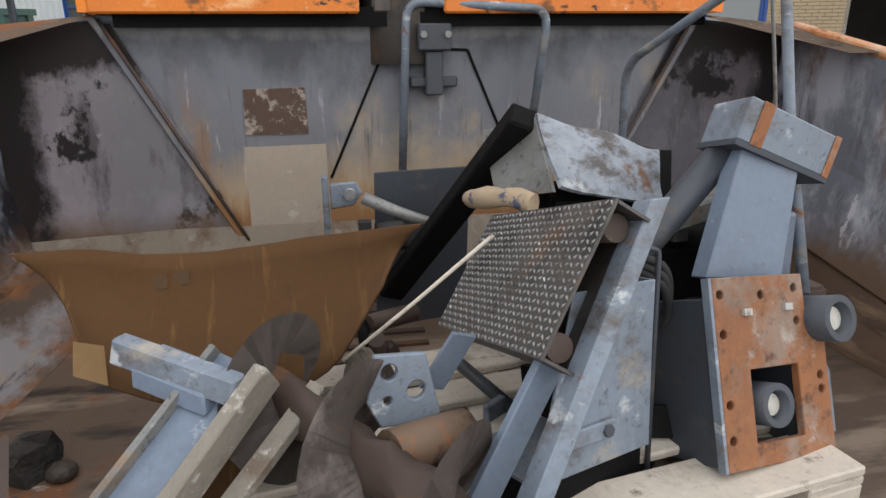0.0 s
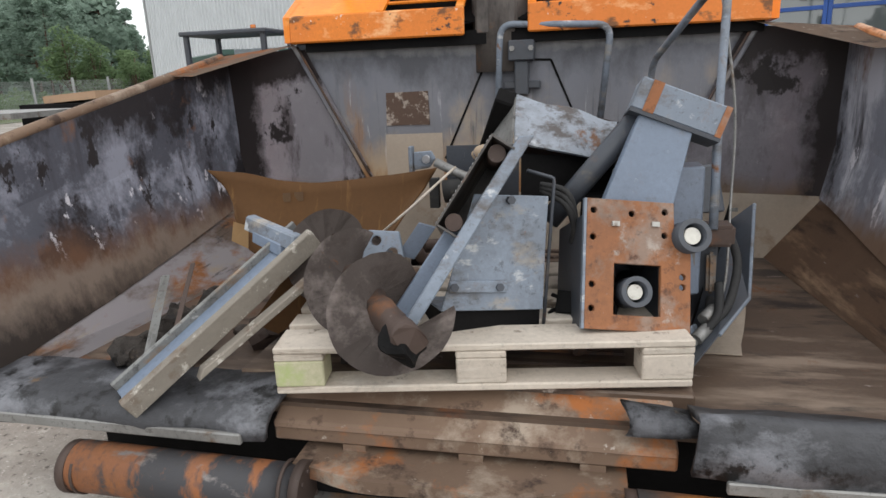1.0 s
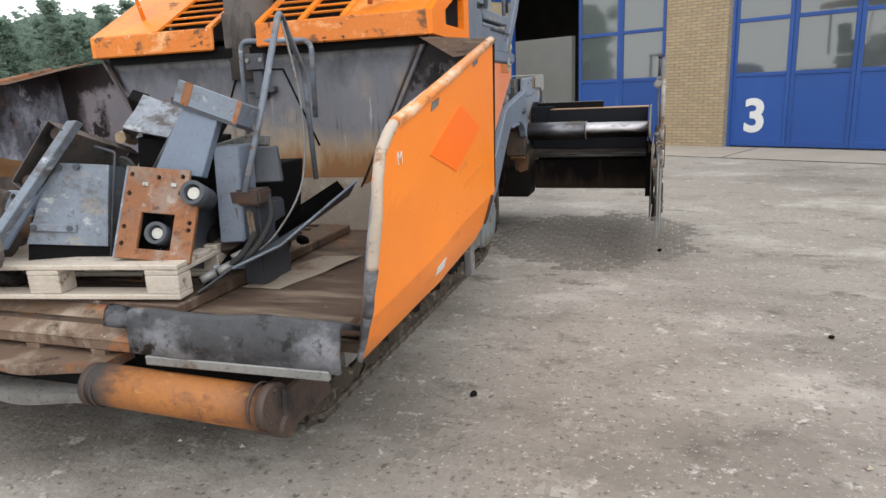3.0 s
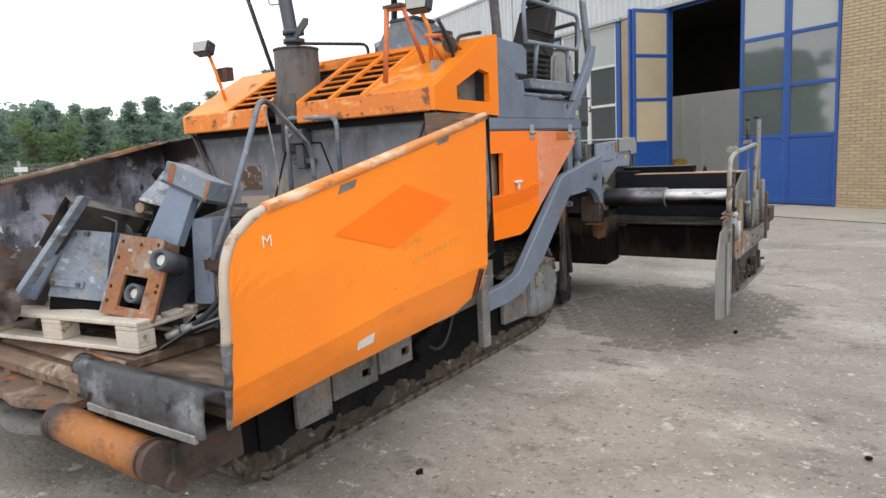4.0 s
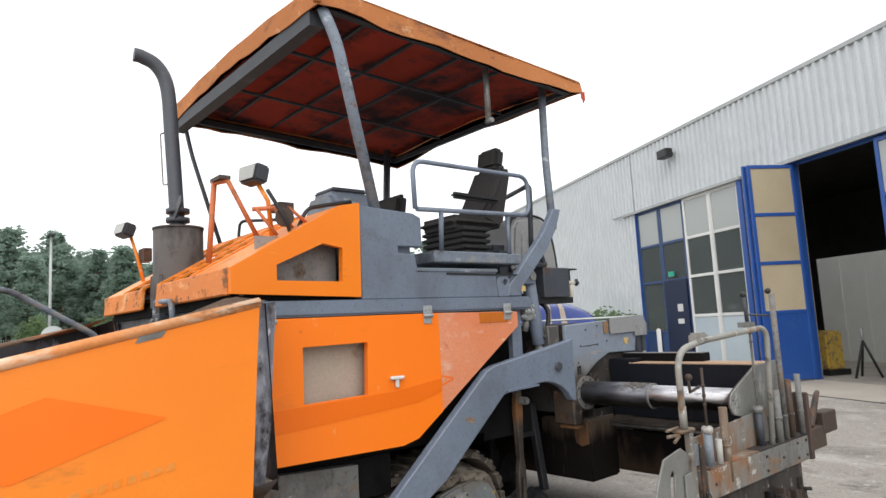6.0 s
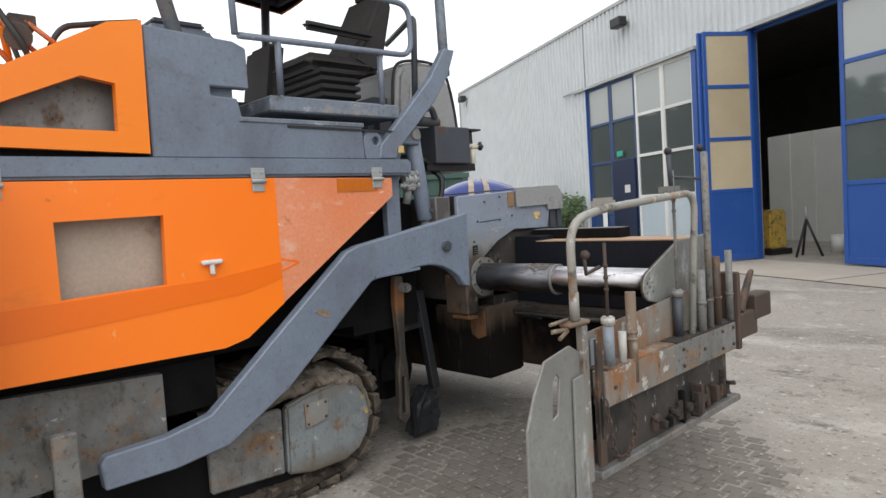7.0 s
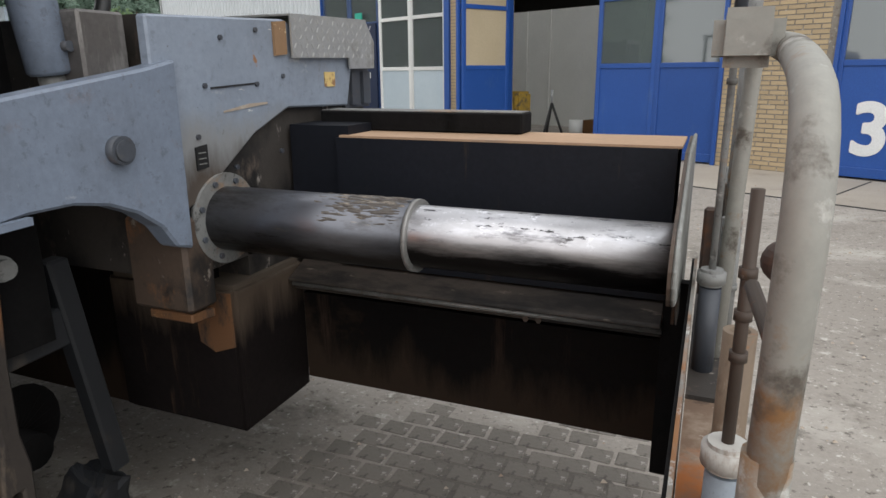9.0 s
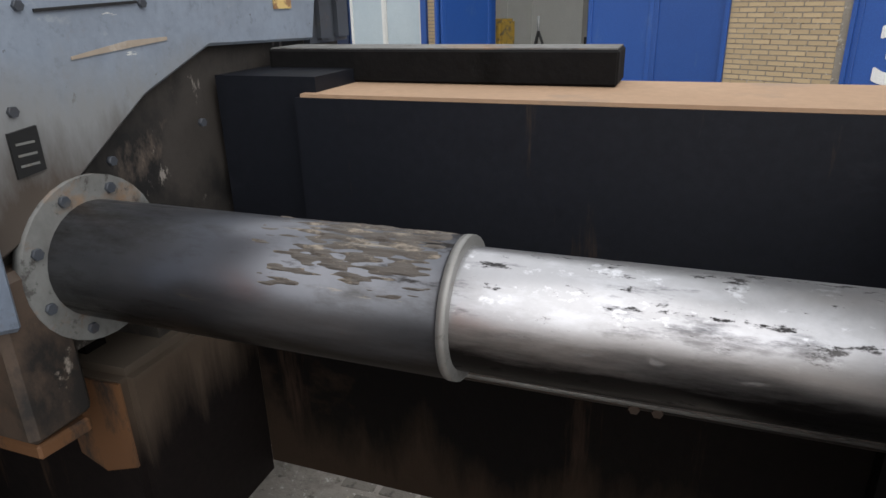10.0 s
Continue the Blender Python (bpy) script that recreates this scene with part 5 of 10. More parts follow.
for sg in (1, -1):
    bm = bmnew()
    quad(bm, [(sg * 1.13, 2.54, 1.72), (sg * 1.60, 2.475, 1.672), (sg * 1.57, 2.53, 0.86), (sg * 0.68, 2.545, 0.80)])
    bmesh.ops.solidify(bm, geom=bm.faces[:], thickness=0.015)
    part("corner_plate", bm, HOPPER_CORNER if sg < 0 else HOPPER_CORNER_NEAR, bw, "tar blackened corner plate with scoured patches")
    bm = bmnew()
    obox(bm, (sg * 1.16, 2.515, 1.72), (-sg * 0.49, 0.01, -0.94), (sg * 0.045, 0, 0.022), (0, 0.035, 0))
    soften(bm, 0.006)
    part("brace", bm, HOPPER_BACK, bw)
    bm = bmnew()
    tube(bm, [(sg * 1.155, 2.512, 1.72), (sg * 0.667, 2.522, 0.78)], 0.007, 6)
    part("weld_seam", bm, RUST_DARK, bw)
    bm = bmnew()
    quad(bm, [(sg * 1.265, 2.41, 0.607), (sg * 1.42, 0.75, 0.607), (sg * 1.565, 0.72, 0.625), (sg * 1.572, 2.54, 0.916)])
    bmesh.ops.solidify(bm, geom=bm.faces[:], thickness=0.015)
    part("side_slope", bm, SLOPE if sg < 0 else SLOPE_BROWN, bw)
bm = bmnew()
quad(bm, [(-1.265, 2.41, 0.607), (1.265, 2.41, 0.607), (1.572, 2.54, 0.916), (-1.572, 2.54, 0.916)])
bmesh.ops.solidify(bm, geom=bm.faces[:], thickness=0.015)
part("rear_slope", bm, PALESTEEL, bw)
bm = bmnew()
plate(bm, [(-1.56, 0.70), (1.56, 0.70), (1.45, 1.30), (1.30, 2.44), (-1.30, 2.44), (-1.45, 1.30)], 0.035, lambda a, b, w: (a, b, 0.605 - w))
hf = part("hopper_floor", bm, FLOORSTEEL, paver, "brown worn steel hopper floor")
bm = bmnew()
box(bm, (-0.70, 0.80, 0.607), (0.70, 2.34, 0.655))
soften(bm, 0.006)
part("conveyor_bed", bm, FLOORSTEEL, hf, "raised rusty bed of the conveyor")
bm = bmnew()
for k in range(14):
    y = 0.95 + 0.1 * k
    for sg in (1, -1):
        lo, hi = sorted((0.06 * sg, 0.52 * sg))
        box(bm, (lo, y, 0.655), (hi, y + 0.025, 0.665))
part("conveyor_slat", bm, RUST_DARK, hf)
# front lip with its teeth
bm = bmnew()
obox(bm, (-0.52, 0.84, 0.655), (1.16, 0, 0), (0, -0.19, -0.085), (0, -0.01, -0.022))
obox(bm, (-0.52, 0.65, 0.57), (1.16, 0, 0.0), (0, 0.012, 0), (0, 0, -0.065))
soften(bm, 0.006)
lip = part("front_lip", bm, RUSTY, paver, "rusty steel front lip of the hopper")
for x in (-0.27, 0.08, 0.42):
    bm = bmnew()
    box(bm, (x - 0.035, 0.652, 0.43), (x + 0.035, 0.70, 0.506))
    part("tooth", bm, RUSTY, lip)


def apron(sg, x0, x1):
    bm = bmnew()
    n = 14
    rows = [(0.74, 0.66), (0.64, 0.70), (0.595, 0.722), (0.572, 0.712), (0.562, 0.62), (0.565, 0.545)] if sg > 0 else [(0.82, 0.645), (0.72, 0.64), (0.62, 0.635), (0.575, 0.615), (0.56, 0.585), (0.565, 0.55)]
    grid = [[bm.verts.new((sg * (x0 + (x1 - x0) * i / n), y, z)) for y, z in rows] for i in range(n + 1)]
    for i in range(n):
        for j in range(len(rows) - 1):
            bm.faces.new((grid[i][j], grid[i + 1][j], grid[i + 1][j + 1], grid[i][j + 1]))
    bmesh.ops.recalc_face_normals(bm, faces=bm.faces)
    wobble(bm, 0.022, 5.0)
    bmesh.ops.solidify(bm, geom=bm.faces[:], thickness=0.02)
    for f in bm.faces:
        f.smooth = True
    ap = part("front_apron", bm, TARRED, paver, "tar crusted rubber apron along the hopper front")
    bm = bmnew()
    obox(bm, (sg * (x0 + 0.08), 0.555, 0.515 if sg > 0 else 0.535), (sg * (x1 - x0 - 0.12), 0, 0.012), (0, 0.02, 0), (0, 0, 0.035))
    soften(bm, 0.004)
    part("clamp_strip", bm, STEEL, ap)


apron(1, 0.665, 1.53)
apron(-1, 0.50, 1.60)

# push rollers and beam
for x0, x1 in ((0.53, 1.25), (-1.13, -0.41)):
    bm = bmnew()
    cyl(bm, (x0, 0.545, 0.425), (x1, 0.55, 0.405), 0.078, seg=28)
    ro = part("push_roller", bm, ROLL_ORANGE if x0 > 0 else mat("tar_blotched_rust", (0.34, 0.125, 0.042), (0.24, 0.095, 0.045), [((0.04, 0.04, 0.045), (3.0, 1.2, 1.2), 0.50, 0.55, 0.6), ((0.22, 0.20, 0.19), (5, 9, 9), 0.56, 0.64, 0.7), ((0.34, 0.13, 0.04), 7.0, 0.62, 0.70, 0.8)], rough=0.7, bump=0.35, grime=0.4), paver, "rusty steel push roller")
    for x in (x0 + 0.02, x1 - 0.03):
        bm = bmnew()
        pipe(bm, (x, 0.545, 0.42), (x + 0.010, 0.545, 0.42), 0.0805, 0.075, seg=28)
        part("roller_band", bm, RUST_DARK, ro)
    for x in (x0 - 0.03, x1 + 0.005):
        bm = bmnew()
        cyl(bm, (x, 0.545, 0.42), (x + 0.03, 0.545, 0.42), 0.081, seg=24)
        part("end_collar", bm, RUST_DARK, ro)
        out = 1 if x > (x0 + x1) / 2 else -1
        ring8 = [2 * math.pi * k / 8 for k in range(8)]
        bolts([(x + (0.03 if out > 0 else 0.0), 0.545 + 0.058 * math.cos(a), 0.42 + 0.058 * math.sin(a)) for a in ring8], (out, 0, 0), 0.008, 0.006, RUST_DARK, ro)
bm = bmnew()
box(bm, (1.20, 0.58, 0.30), (1.30, 0.90, 0.47))
cyl(bm, (1.16, 0.60, 0.33), (1.30, 0.60, 0.33), 0.05)
soften(bm, 0.01)
wobble(bm, 0.012, 7)
part("roller_bracket", bm, RUST_DARK, paver, "tarry roller end bracket")
for zc, y0, m_ in ((0.445, 0.50, RUSTY), (0.335, 0.47, GREY_GRIMY)):
    bm = bmnew()
    wave = []
    for k in range(25):
        x = -0.43 + 0.94 * k / 24
        wave.append((x, y0 + 0.05 - 0.055 * math.exp(-((x - 0.04) / 0.22) ** 2) + 0.02 * math.cos(x * 14)))
    outline = wave + [(0.51, 0.78), (-0.43, 0.78)]
    plate(bm, outline, 0.04, lambda a, b, w: (a, b, zc + w))
    part("push_beam", bm, m_, paver, "wavy steel push beam plate")
bm = bmnew()
box(bm, (-0.40, 0.60, 0.30), (0.50, 0.85, 0.44))
box(bm, (-1.2, 0.74, 0.28), (1.2, 1.0, 0.56))
part("front_crossbeam", bm, BITUMEN, paver)

# side panel, deck rail
bm = bmnew()
HOLE = [(2.83, 1.17), (3.215, 1.18), (3.225, 1.465), (2.83, 1.46)]
plate(bm, [(2.59, 0.89), (3.44, 0.875), (3.55, 0.90), (3.74, 1.03), (3.74, 1.61), (2.59, 1.61)], 0.035, side(1.255), [HOLE])
pn = part("side_panel", bm, ORANGE_PANEL, paver, "bright orange side panel with a square cut-out")
bm = bmnew()
plate(bm, [(3.74, 1.032), (4.43, 1.505), (4.43, 1.60), (3.74, 1.61)], 0.035, side(1.2545))
pf = part("faded_panel", bm, PINK, paver, "pink faded scratched rear of the side panel")
bm = bmnew()
plate(bm, [(4.08, 1.535), (4.33, 1.535), (4.33, 1.60), (4.08, 1.60)], 0.004, side(1.2585))
part("reflector", bm, AMBER, pf)
bm = bmnew()
plate(bm, [(2.60, 1.037), (3.55, 1.10), (3.738, 1.145), (3.738, 1.222), (3.4, 1.18), (2.6, 1.157)], 0.002, side(1.2575))
part("stripe_decal", bm, mat("faint_orange_stripe", (0.96, 0.178, 0.003), (0.94, 0.168, 0.003), rough=0.38, bump=0.02, grit=0.04), pn, "deep orange arrow stripe decal")
bm = bmnew()
for z0, z1 in ((1.231, 1.209), (1.176, 1.205)):
    obox(bm, (1.2548, 3.742, z0), (0.0012, 0, 0), (0, 0.09, z1 - z0), (0, 0, 0.009))
part("arrow_tip", bm, ORANGE_DEEP, pf, "thin orange outline of the arrow tip")
bm = bmnew()
box(bm, (1.14, 2.75, 1.12), (1.16, 3.3, 1.52))
part("inner_liner", bm, PALESTEEL, pn)
bm = bmnew()
box(bm, (1.255, 3.36, 1.245), (1.285, 3.45, 1.265))
box(bm, (1.255, 3.395, 1.20), (1.28, 3.415, 1.25))
soften(bm, 0.006)
part("panel_latch", bm, WHITE, pn, "white T shaped panel latch")
for y in (2.65, 3.655, 4.33):
    bm = bmnew()
    box(bm, (1.258, y - 0.034, 1.605), (1.264, y + 0.034, 1.655))
    box(bm, (1.256, y - 0.030, 1.548), (1.262, y + 0.030, 1.588))
    cyl(bm, (1.268, y - 0.036, 1.596), (1.268, y + 0.036, 1.596), 0.010, seg=10)
    for dy in (-0.018, 0.018):
        bolt(bm, (1.264, y + dy, 1.633), (1, 0, 0), 0.007, 0.005)
    soften(bm, 0.002)
    part("hinge", bm, GALV, pn)
bm = bmnew()
box(bm, (-1.255, 2.60, 1.615), (1.258, 4.58, 1.70))
soften(bm, 0.012, 2)
part("deck_rail", bm, GREY, paver, "blue-grey steel deck edge")
bm = bmnew()
box(bm, (-1.255, 2.6, 0.88), (-1.2, 4.4, 1.61))
part("side_panel", bm, ORANGE_PANEL, paver)
bm = bmnew()
plate(bm, [(2.5, 0.44), (3.2, 0.47), (3.2, 0.80), (2.5, 0.84)], 0.05, side(1.15))
part("step_plate", bm, GREY_GRIMY, paver)

# hood
bm = bmnew()
VENT = [(2.70, 1.805), (3.085, 1.80), (3.09, 1.985), (2.97, 2.005), (2.70, 1.885)]
plate(bm, [(2.46, 1.74), (3.20, 1.715), (3.21, 2.245), (3.08, 2.22), (2.46, 1.87)], 0.04, side(1.25), [VENT])
hood = part("hood_side", bm, ORANGE, paver, "orange engine hood side with a vent opening")
bm = bmnew()
box(bm, (1.10, 2.65, 1.75), (1.12, 3.12, 2.05))
part("vent_liner", bm, STEEL, hood)
bm = bmnew()
plate(bm, [(2.46, 1.74), (3.20, 1.715), (3.21, 2.245), (3.08, 2.22), (2.46, 1.87)], 0.04, side(-1.16))
part("hood_side", bm, ORANGE_WORN, paver)


def hood_z(y):
    return 1.87 + (2.22 - 1.87) * (y - 2.46) / (3.08 - 2.46)


for x0, x1 in ((0.72, 1.215), (-1.165, -0.68)):
    bm = bmnew()
    quad(bm, [(x0, 2.46, 1.87), (x1, 2.46, 1.87), (x1, 3.08, 2.22), (x0, 3.08, 2.22)])
    quad(bm, [(x0, 3.08, 2.22), (x1, 3.08, 2.22), (x1, 3.21, 2.243), (x0, 3.21, 2.243)])
    bmesh.ops.remove_doubles(bm, verts=bm.verts, dist=0.001)
    bmesh.ops.solidify(bm, geom=bm.faces[:], thickness=0.03)
    part("hood_top", bm, ORANGE_WORN, paver, "orange hood top with dirt and chips")
for x0, x1 in ((0.10, 1.216), (-1.166, -0.22)):
    bm = bmnew()
    obox(bm, (x0, 2.445, 1.735), (x1 - x0, 0, 0), (0, 0.03, 0), (0, 0.012, 0.14))
    soften(bm, 0.008)
    part("hood_nose", bm, MATS.get("chipped_nose_orange") or mat("chipped_nose_orange", (0.84, 0.235, 0.02), (0.70, 0.19, 0.025), [((0.90, 0.48, 0.22), (4, 4, 6), 0.54, 0.66, 0.7), ((0.20, 0.085, 0.035), (6, 6, 9), 0.56, 0.64, 0.8), ((0.80, 0.68, 0.56), (16, 16, 20), 0.65, 0.68, 0.6), ((0.035, 0.03, 0.028), (9, 9, 12), 0.62, 0.655, 0.7)], rough=0.55, bump=0.2), paver, "chipped orange hood nose")
bm = bmnew()
box(bm, (-1.1, 2.5, 1.69), (1.2, 3.2, 1.76))
box(bm, (-0.68, 2.6, 1.7), (0.72, 3.2, 1.80))
part("engine_bay", bm, BITUMEN, paver)
# dark sheet added under the slats as the shade in their gaps
bm = bmnew()
obox(bm, (-0.66, 2.52, 1.80), (1.36, 0, 0), (0, 0.55, 0.305), (0, 0, 0.01))
part("grille_backing", bm, BITUMEN, paver)
for x0, x1 in ((0.14, 0.70), (-0.66, -0.24)):
    for k in range(7):
        y = 2.55 + 0.085 * k
        bm = bmnew()
        obox(bm, (x0, y, hood_z(y) - 0.012), (x1 - x0, 0, 0), (0, 0.052, 0.010), (0, -0.006, 0.013))
        soften(bm, 0.003)
        part("grille_slat", bm, ORANGE_WORN, paver)
for x in (0.70, 0.42, 0.12, -0.24, -0.66):
    bm = bmnew()
    obox(bm, (x - 0.02, 2.46, 1.86), (0.04, 0, 0), (0, 0.62, 0.35), (0, 0, 0.02))
    part("grille_rib", bm, ORANGE_WORN, paver)
bm = bmnew()
box(bm, (-0.66, 3.08, 2.16), (0.72, 3.21, 2.235))
part("hood_crest", bm, ORANGE_WORN, paver)

# exhaust stack
bm = bmnew()
cyl(bm, (-0.05, 2.64, 1.55), (-0.05, 2.64, 2.25), 0.155, seg=24)
cyl(bm, (-0.05, 2.64, 2.25), (-0.05, 2.64, 2.262), 0.16, seg=24)
st = part("exhaust_box", bm, mat("sooty_exhaust_box", (0.12, 0.105, 0.095), (0.075, 0.06, 0.055), [((0.025, 0.02, 0.02), (5, 5, 2), 0.50, 0.64, 0.7), ((0.17, 0.10, 0.06), 6.0, 0.60, 0.7, 0.8)], rough=0.7, bump=0.1), paver, "soot stained grey exhaust box")
bm = bmnew()
tube(bm, smooth_path([(-0.06, 2.64, 2.2), (-0.10, 2.64, 2.5), (-0.165, 2.637, 2.9), (-0.222, 2.628, 3.27), (-0.243, 2.57, 3.42), (-0.258, 2.48, 3.475), (-0.265, 2.42, 3.485)], 5), 0.048, 16)
pp = part("exhaust_pipe", bm, GREY_DARK, st, "dark grey bent exhaust pipe")
bm = bmnew()
for z in (2.30, 2.36):
    cyl(bm, (-0.06, 2.64, z), (-0.06, 2.64, z + 0.03), 0.075, seg=16)
plate(bm, [(-0.02, 2.30), (0.12, 2.40), (0.13, 2.44), (0.09, 2.45), (-0.02, 2.36)], 0.012, front(2.60))
part("clamp", bm, GREY_DARK, st)
bm = bmnew()
tube(bm, rounded([(-0.13, 2.63, 2.58), (-0.235, 2.60, 2.585), (-0.29, 2.60, 2.96), (-0.18, 2.63, 2.95)], 0.02), 0.006, 6)
part("pipe_handle", bm, STEEL, st)
bm = bmnew()
box(bm, (-0.17, 2.495, 1.735), (0.04, 2.56, 1.96))
soften(bm, 0.012)
part("stack_support", bm, MATS["sooty_exhaust_box"], st)


def work_lamp(x, y, z, tilt, post):
    lp = []
    bm = bmnew()
    m_ = pose(x, y, z, tilt, 0, 12)
    plate(bm, [(-0.074, -0.048), (0.074, -0.048), (0.084, 0.050), (-0.084, 0.050)], 0.09, lambda a, b, w: m_ @ V((a, w - 0.045, b)))
    soften(bm, 0.012, 2)
    lamp = part("work_lamp", bm, GREY_DARK, paver, "square work lamp on a bracket")
    bm = bmnew()
    plate(bm, [(-0.062, -0.038), (0.062, -0.038), (0.07, 0.040), (-0.07, 0.040)], 0.004, lambda a, b, w: m_ @ V((a, w - 0.05, b)))
    part("lens", bm, LENS, lamp)
    bm = bmnew()
    tube(bm, post, 0.013, 8)
    part("bracket", bm, ORANGE_WORN, lamp)


work_lamp(-0.95, 2.54, 2.37, -18, [(-0.95, 2.58, 2.33), (-0.93, 2.62, 2.18), (-0.90, 2.66, 1.97)])
work_lamp(1.0, 2.70, 2.40, -10, [(1.0, 2.72, 2.36), (1.02, 2.77, 2.26), (1.0, 2.8, 2.05)])
bm = bmnew()
box(bm, (-0.97, 2.64, 2.13), (-0.83, 2.70, 2.23))
part("lamp_bracket_plate", bm, RUST_DARK, paver)
for pts, r in (([(0.86, 2.50, 1.93), (0.885, 2.525, 2.37)], 0.016), ([(0.87, 2.525, 2.365), (0.99, 2.56, 2.36)], 0.014), ([(0.985, 2.555, 2.37), (1.00, 2.72, 2.05)], 0.014),
               ([(1.06, 2.66, 2.20), (1.12, 2.84, 2.215)], 0.013), ([(1.07, 2.68, 2.20), (1.10, 2.78, 2.06)], 0.010), ([(1.10, 2.76, 2.21), (1.13, 2.86, 2.10)], 0.010), ([(1.12, 2.84, 2.215), (1.15, 2.93, 2.13)], 0.010)):
    bm = bmnew()
    tube(bm, pts, r, 8)
    part("lamp_guard", bm, MATS.get("rust_tinged_guard") or mat("rust_tinged_guard", (0.62, 0.17, 0.055), (0.50, 0.13, 0.045), [((0.22, 0.075, 0.03), 14.0, 0.56, 0.66, 0.8)], rough=0.55, bump=0.15), paver, "rust tinged orange tube guard")
bm = bmnew()
cyl(bm, (1.10, 2.83, 2.16), (1.15, 2.80, 2.15), 0.028, 0.052, seg=16)
box(bm, (1.03, 2.78, 2.19), (1.13, 2.87, 2.24))
soften(bm, 0.004)
part("horn", bm, RUST_DARK, paver, "small rusty horn on a bracket")
bm = bmnew()
box(bm, (0.865, 2.51, 2.365), (1.0, 2.57, 2.385))
part("guard_cap", bm, RUST_DARK, paver)
bm = bmnew()
tube(bm, smooth_path([(1.12, 2.72, 2.30), (1.16, 2.80, 2.14), (1.13, 2.86, 2.05), (1.11, 2.95, 2.2), (1.10, 3.05, 2.24), (1.1, 3.25, 2.28)], 5), 0.012, 6)
part("cable", bm, BLACK, paver)
bm = bmnew()
tube(bm, rounded([(-0.95, 3.41, 2.15), (-0.95, 3.44, 2.50), (-0.32, 3.73, 2.44), (-0.32, 3.73, 2.17)], 0.06), 0.014, 8)
part("platform_grab_bar", bm, BLACK, paver)

# operator platform
bm = bmnew()
plate(bm, [(3.215, 1.70), (4.285, 1.70), (4.275, 1.88), (3.62, 1.875), (3.60, 1.965), (3.48, 1.97), (3.48, 2.01), (3.66, 2.01), (3.66, 2.19), (3.60, 2.215), (3.215, 2.235)], 0.05, side(1.235))
soften(bm, 0.006)
plat = part("platform_side", bm, GREY, paver, "blue-grey platform side plate")
bm = bmnew()
box(bm, (-1.15, 3.22, 1.70), (1.19, 3.60, 2.18))
box(bm, (-1.15, 3.6, 1.70), (1.19, 4.27, 1.86))
box(bm, (-1.15, 4.27, 1.70), (1.05, 4.6, 1.86))
part("platform", bm, GREY, paver)
bm = bmnew()
box(bm, (1.186, 3.60, 1.862), (1.242, 4.285, 1.885))
soften(bm, 0.004)
part("platform_step", bm, GREY_SCUFFED, paver)
bm = bmnew()
plate(bm, [(-0.15, 2.18), (0.47, 2.18), (0.44, 2.36), (0.30, 2.54), (0.0, 2.54), (-0.12, 2.36)], 0.38, lambda a, b, w: (a, 3.58 + w, b))
soften(bm, 0.035, 2)
cs = part("console", bm, GREY_SCUFFED, paver, "grey operator console cover")
bm = bmnew()
box(bm, (0.0, 3.62, 2.535), (0.28, 3.92, 2.575))
soften(bm, 0.015, 2)
part("console_lid", bm, GREY_DARK, cs)
# black strip laid on the side plate as the shade of a gap
bm = bmnew()
obox(bm, (1.236, 3.84, 1.845), (0.004, 0, 0), (0, 0.66, -0.004), (0, 0, 0.012))
part("deck_slot", bm, BLACK, plat, "black strip standing for the shaded gap under the deck plate")
# seat
bm = bmnew()
prof = []
for k in range(5):
    z = 2.00 + 0.042 * k
    prof += [(0.155, z), (0.182, z + 0.010), (0.182, z + 0.028), (0.155, z + 0.038)]
rings = [[bm.verts.new((0.82 + sx * (w + 0.05), 4.30 + sy * w * 0.68, z)) for sx, sy in ((-1, -1), (1, -1), (1, 1), (-1, 1))] for w, z in prof]
for ra, rb_ in zip(rings, rings[1:]):
    for k in range(4):
        bm.faces.new((ra[k], ra[(k + 1) % 4], rb_[(k + 1) % 4], rb_[k]))
bm.faces.new(rings[-1])
bm.faces.new(rings[0][::-1])
bmesh.ops.recalc_face_normals(bm, faces=bm.faces)
soften(bm, 0.006)
se = part("seat_bellows", bm, RUBBER, paver, "black rubber seat suspension bellows")
bm = bmnew()
box(bm, (0.60, 4.12, 2.20), (1.02, 4.56, 2.29))
soften(bm, 0.04, 3)
part("seat_cushion", bm, SEATCLOTH, se)
bm = bmnew()
plate(bm, [(4.40, 2.27), (4.58, 2.20), (4.65, 2.24), (4.755, 2.62), (4.74, 2.70), (4.67, 2.71), (4.60, 2.58), (4.50, 2.40)], 0.34, side(0.99))
soften(bm, 0.05, 3)
part("backrest", bm, SEATCLOTH, se, "worn black padded backrest")
bm = bmnew()
plate(bm, [(4.63, 2.69), (4.74, 2.69), (4.775, 2.84), (4.66, 2.86)], 0.22, side(0.93))
soften(bm, 0.03, 2)
part("headrest", bm, SEATCLOTH, se)
bm = bmnew()
obox(bm, (1.0, 4.10, 2.39), (0.06, 0, 0), (0, 0.44, -0.01), (0, 0, 0.045))
soften(bm, 0.02, 2)
part("armrest", bm, BLACK, se)
bm = bmnew()
box(bm, (0.45, 3.78, 1.925), (1.205, 4.56, 2.0))
soften(bm, 0.008)
part("seat_base", bm, GREY_SCUFFED, se)
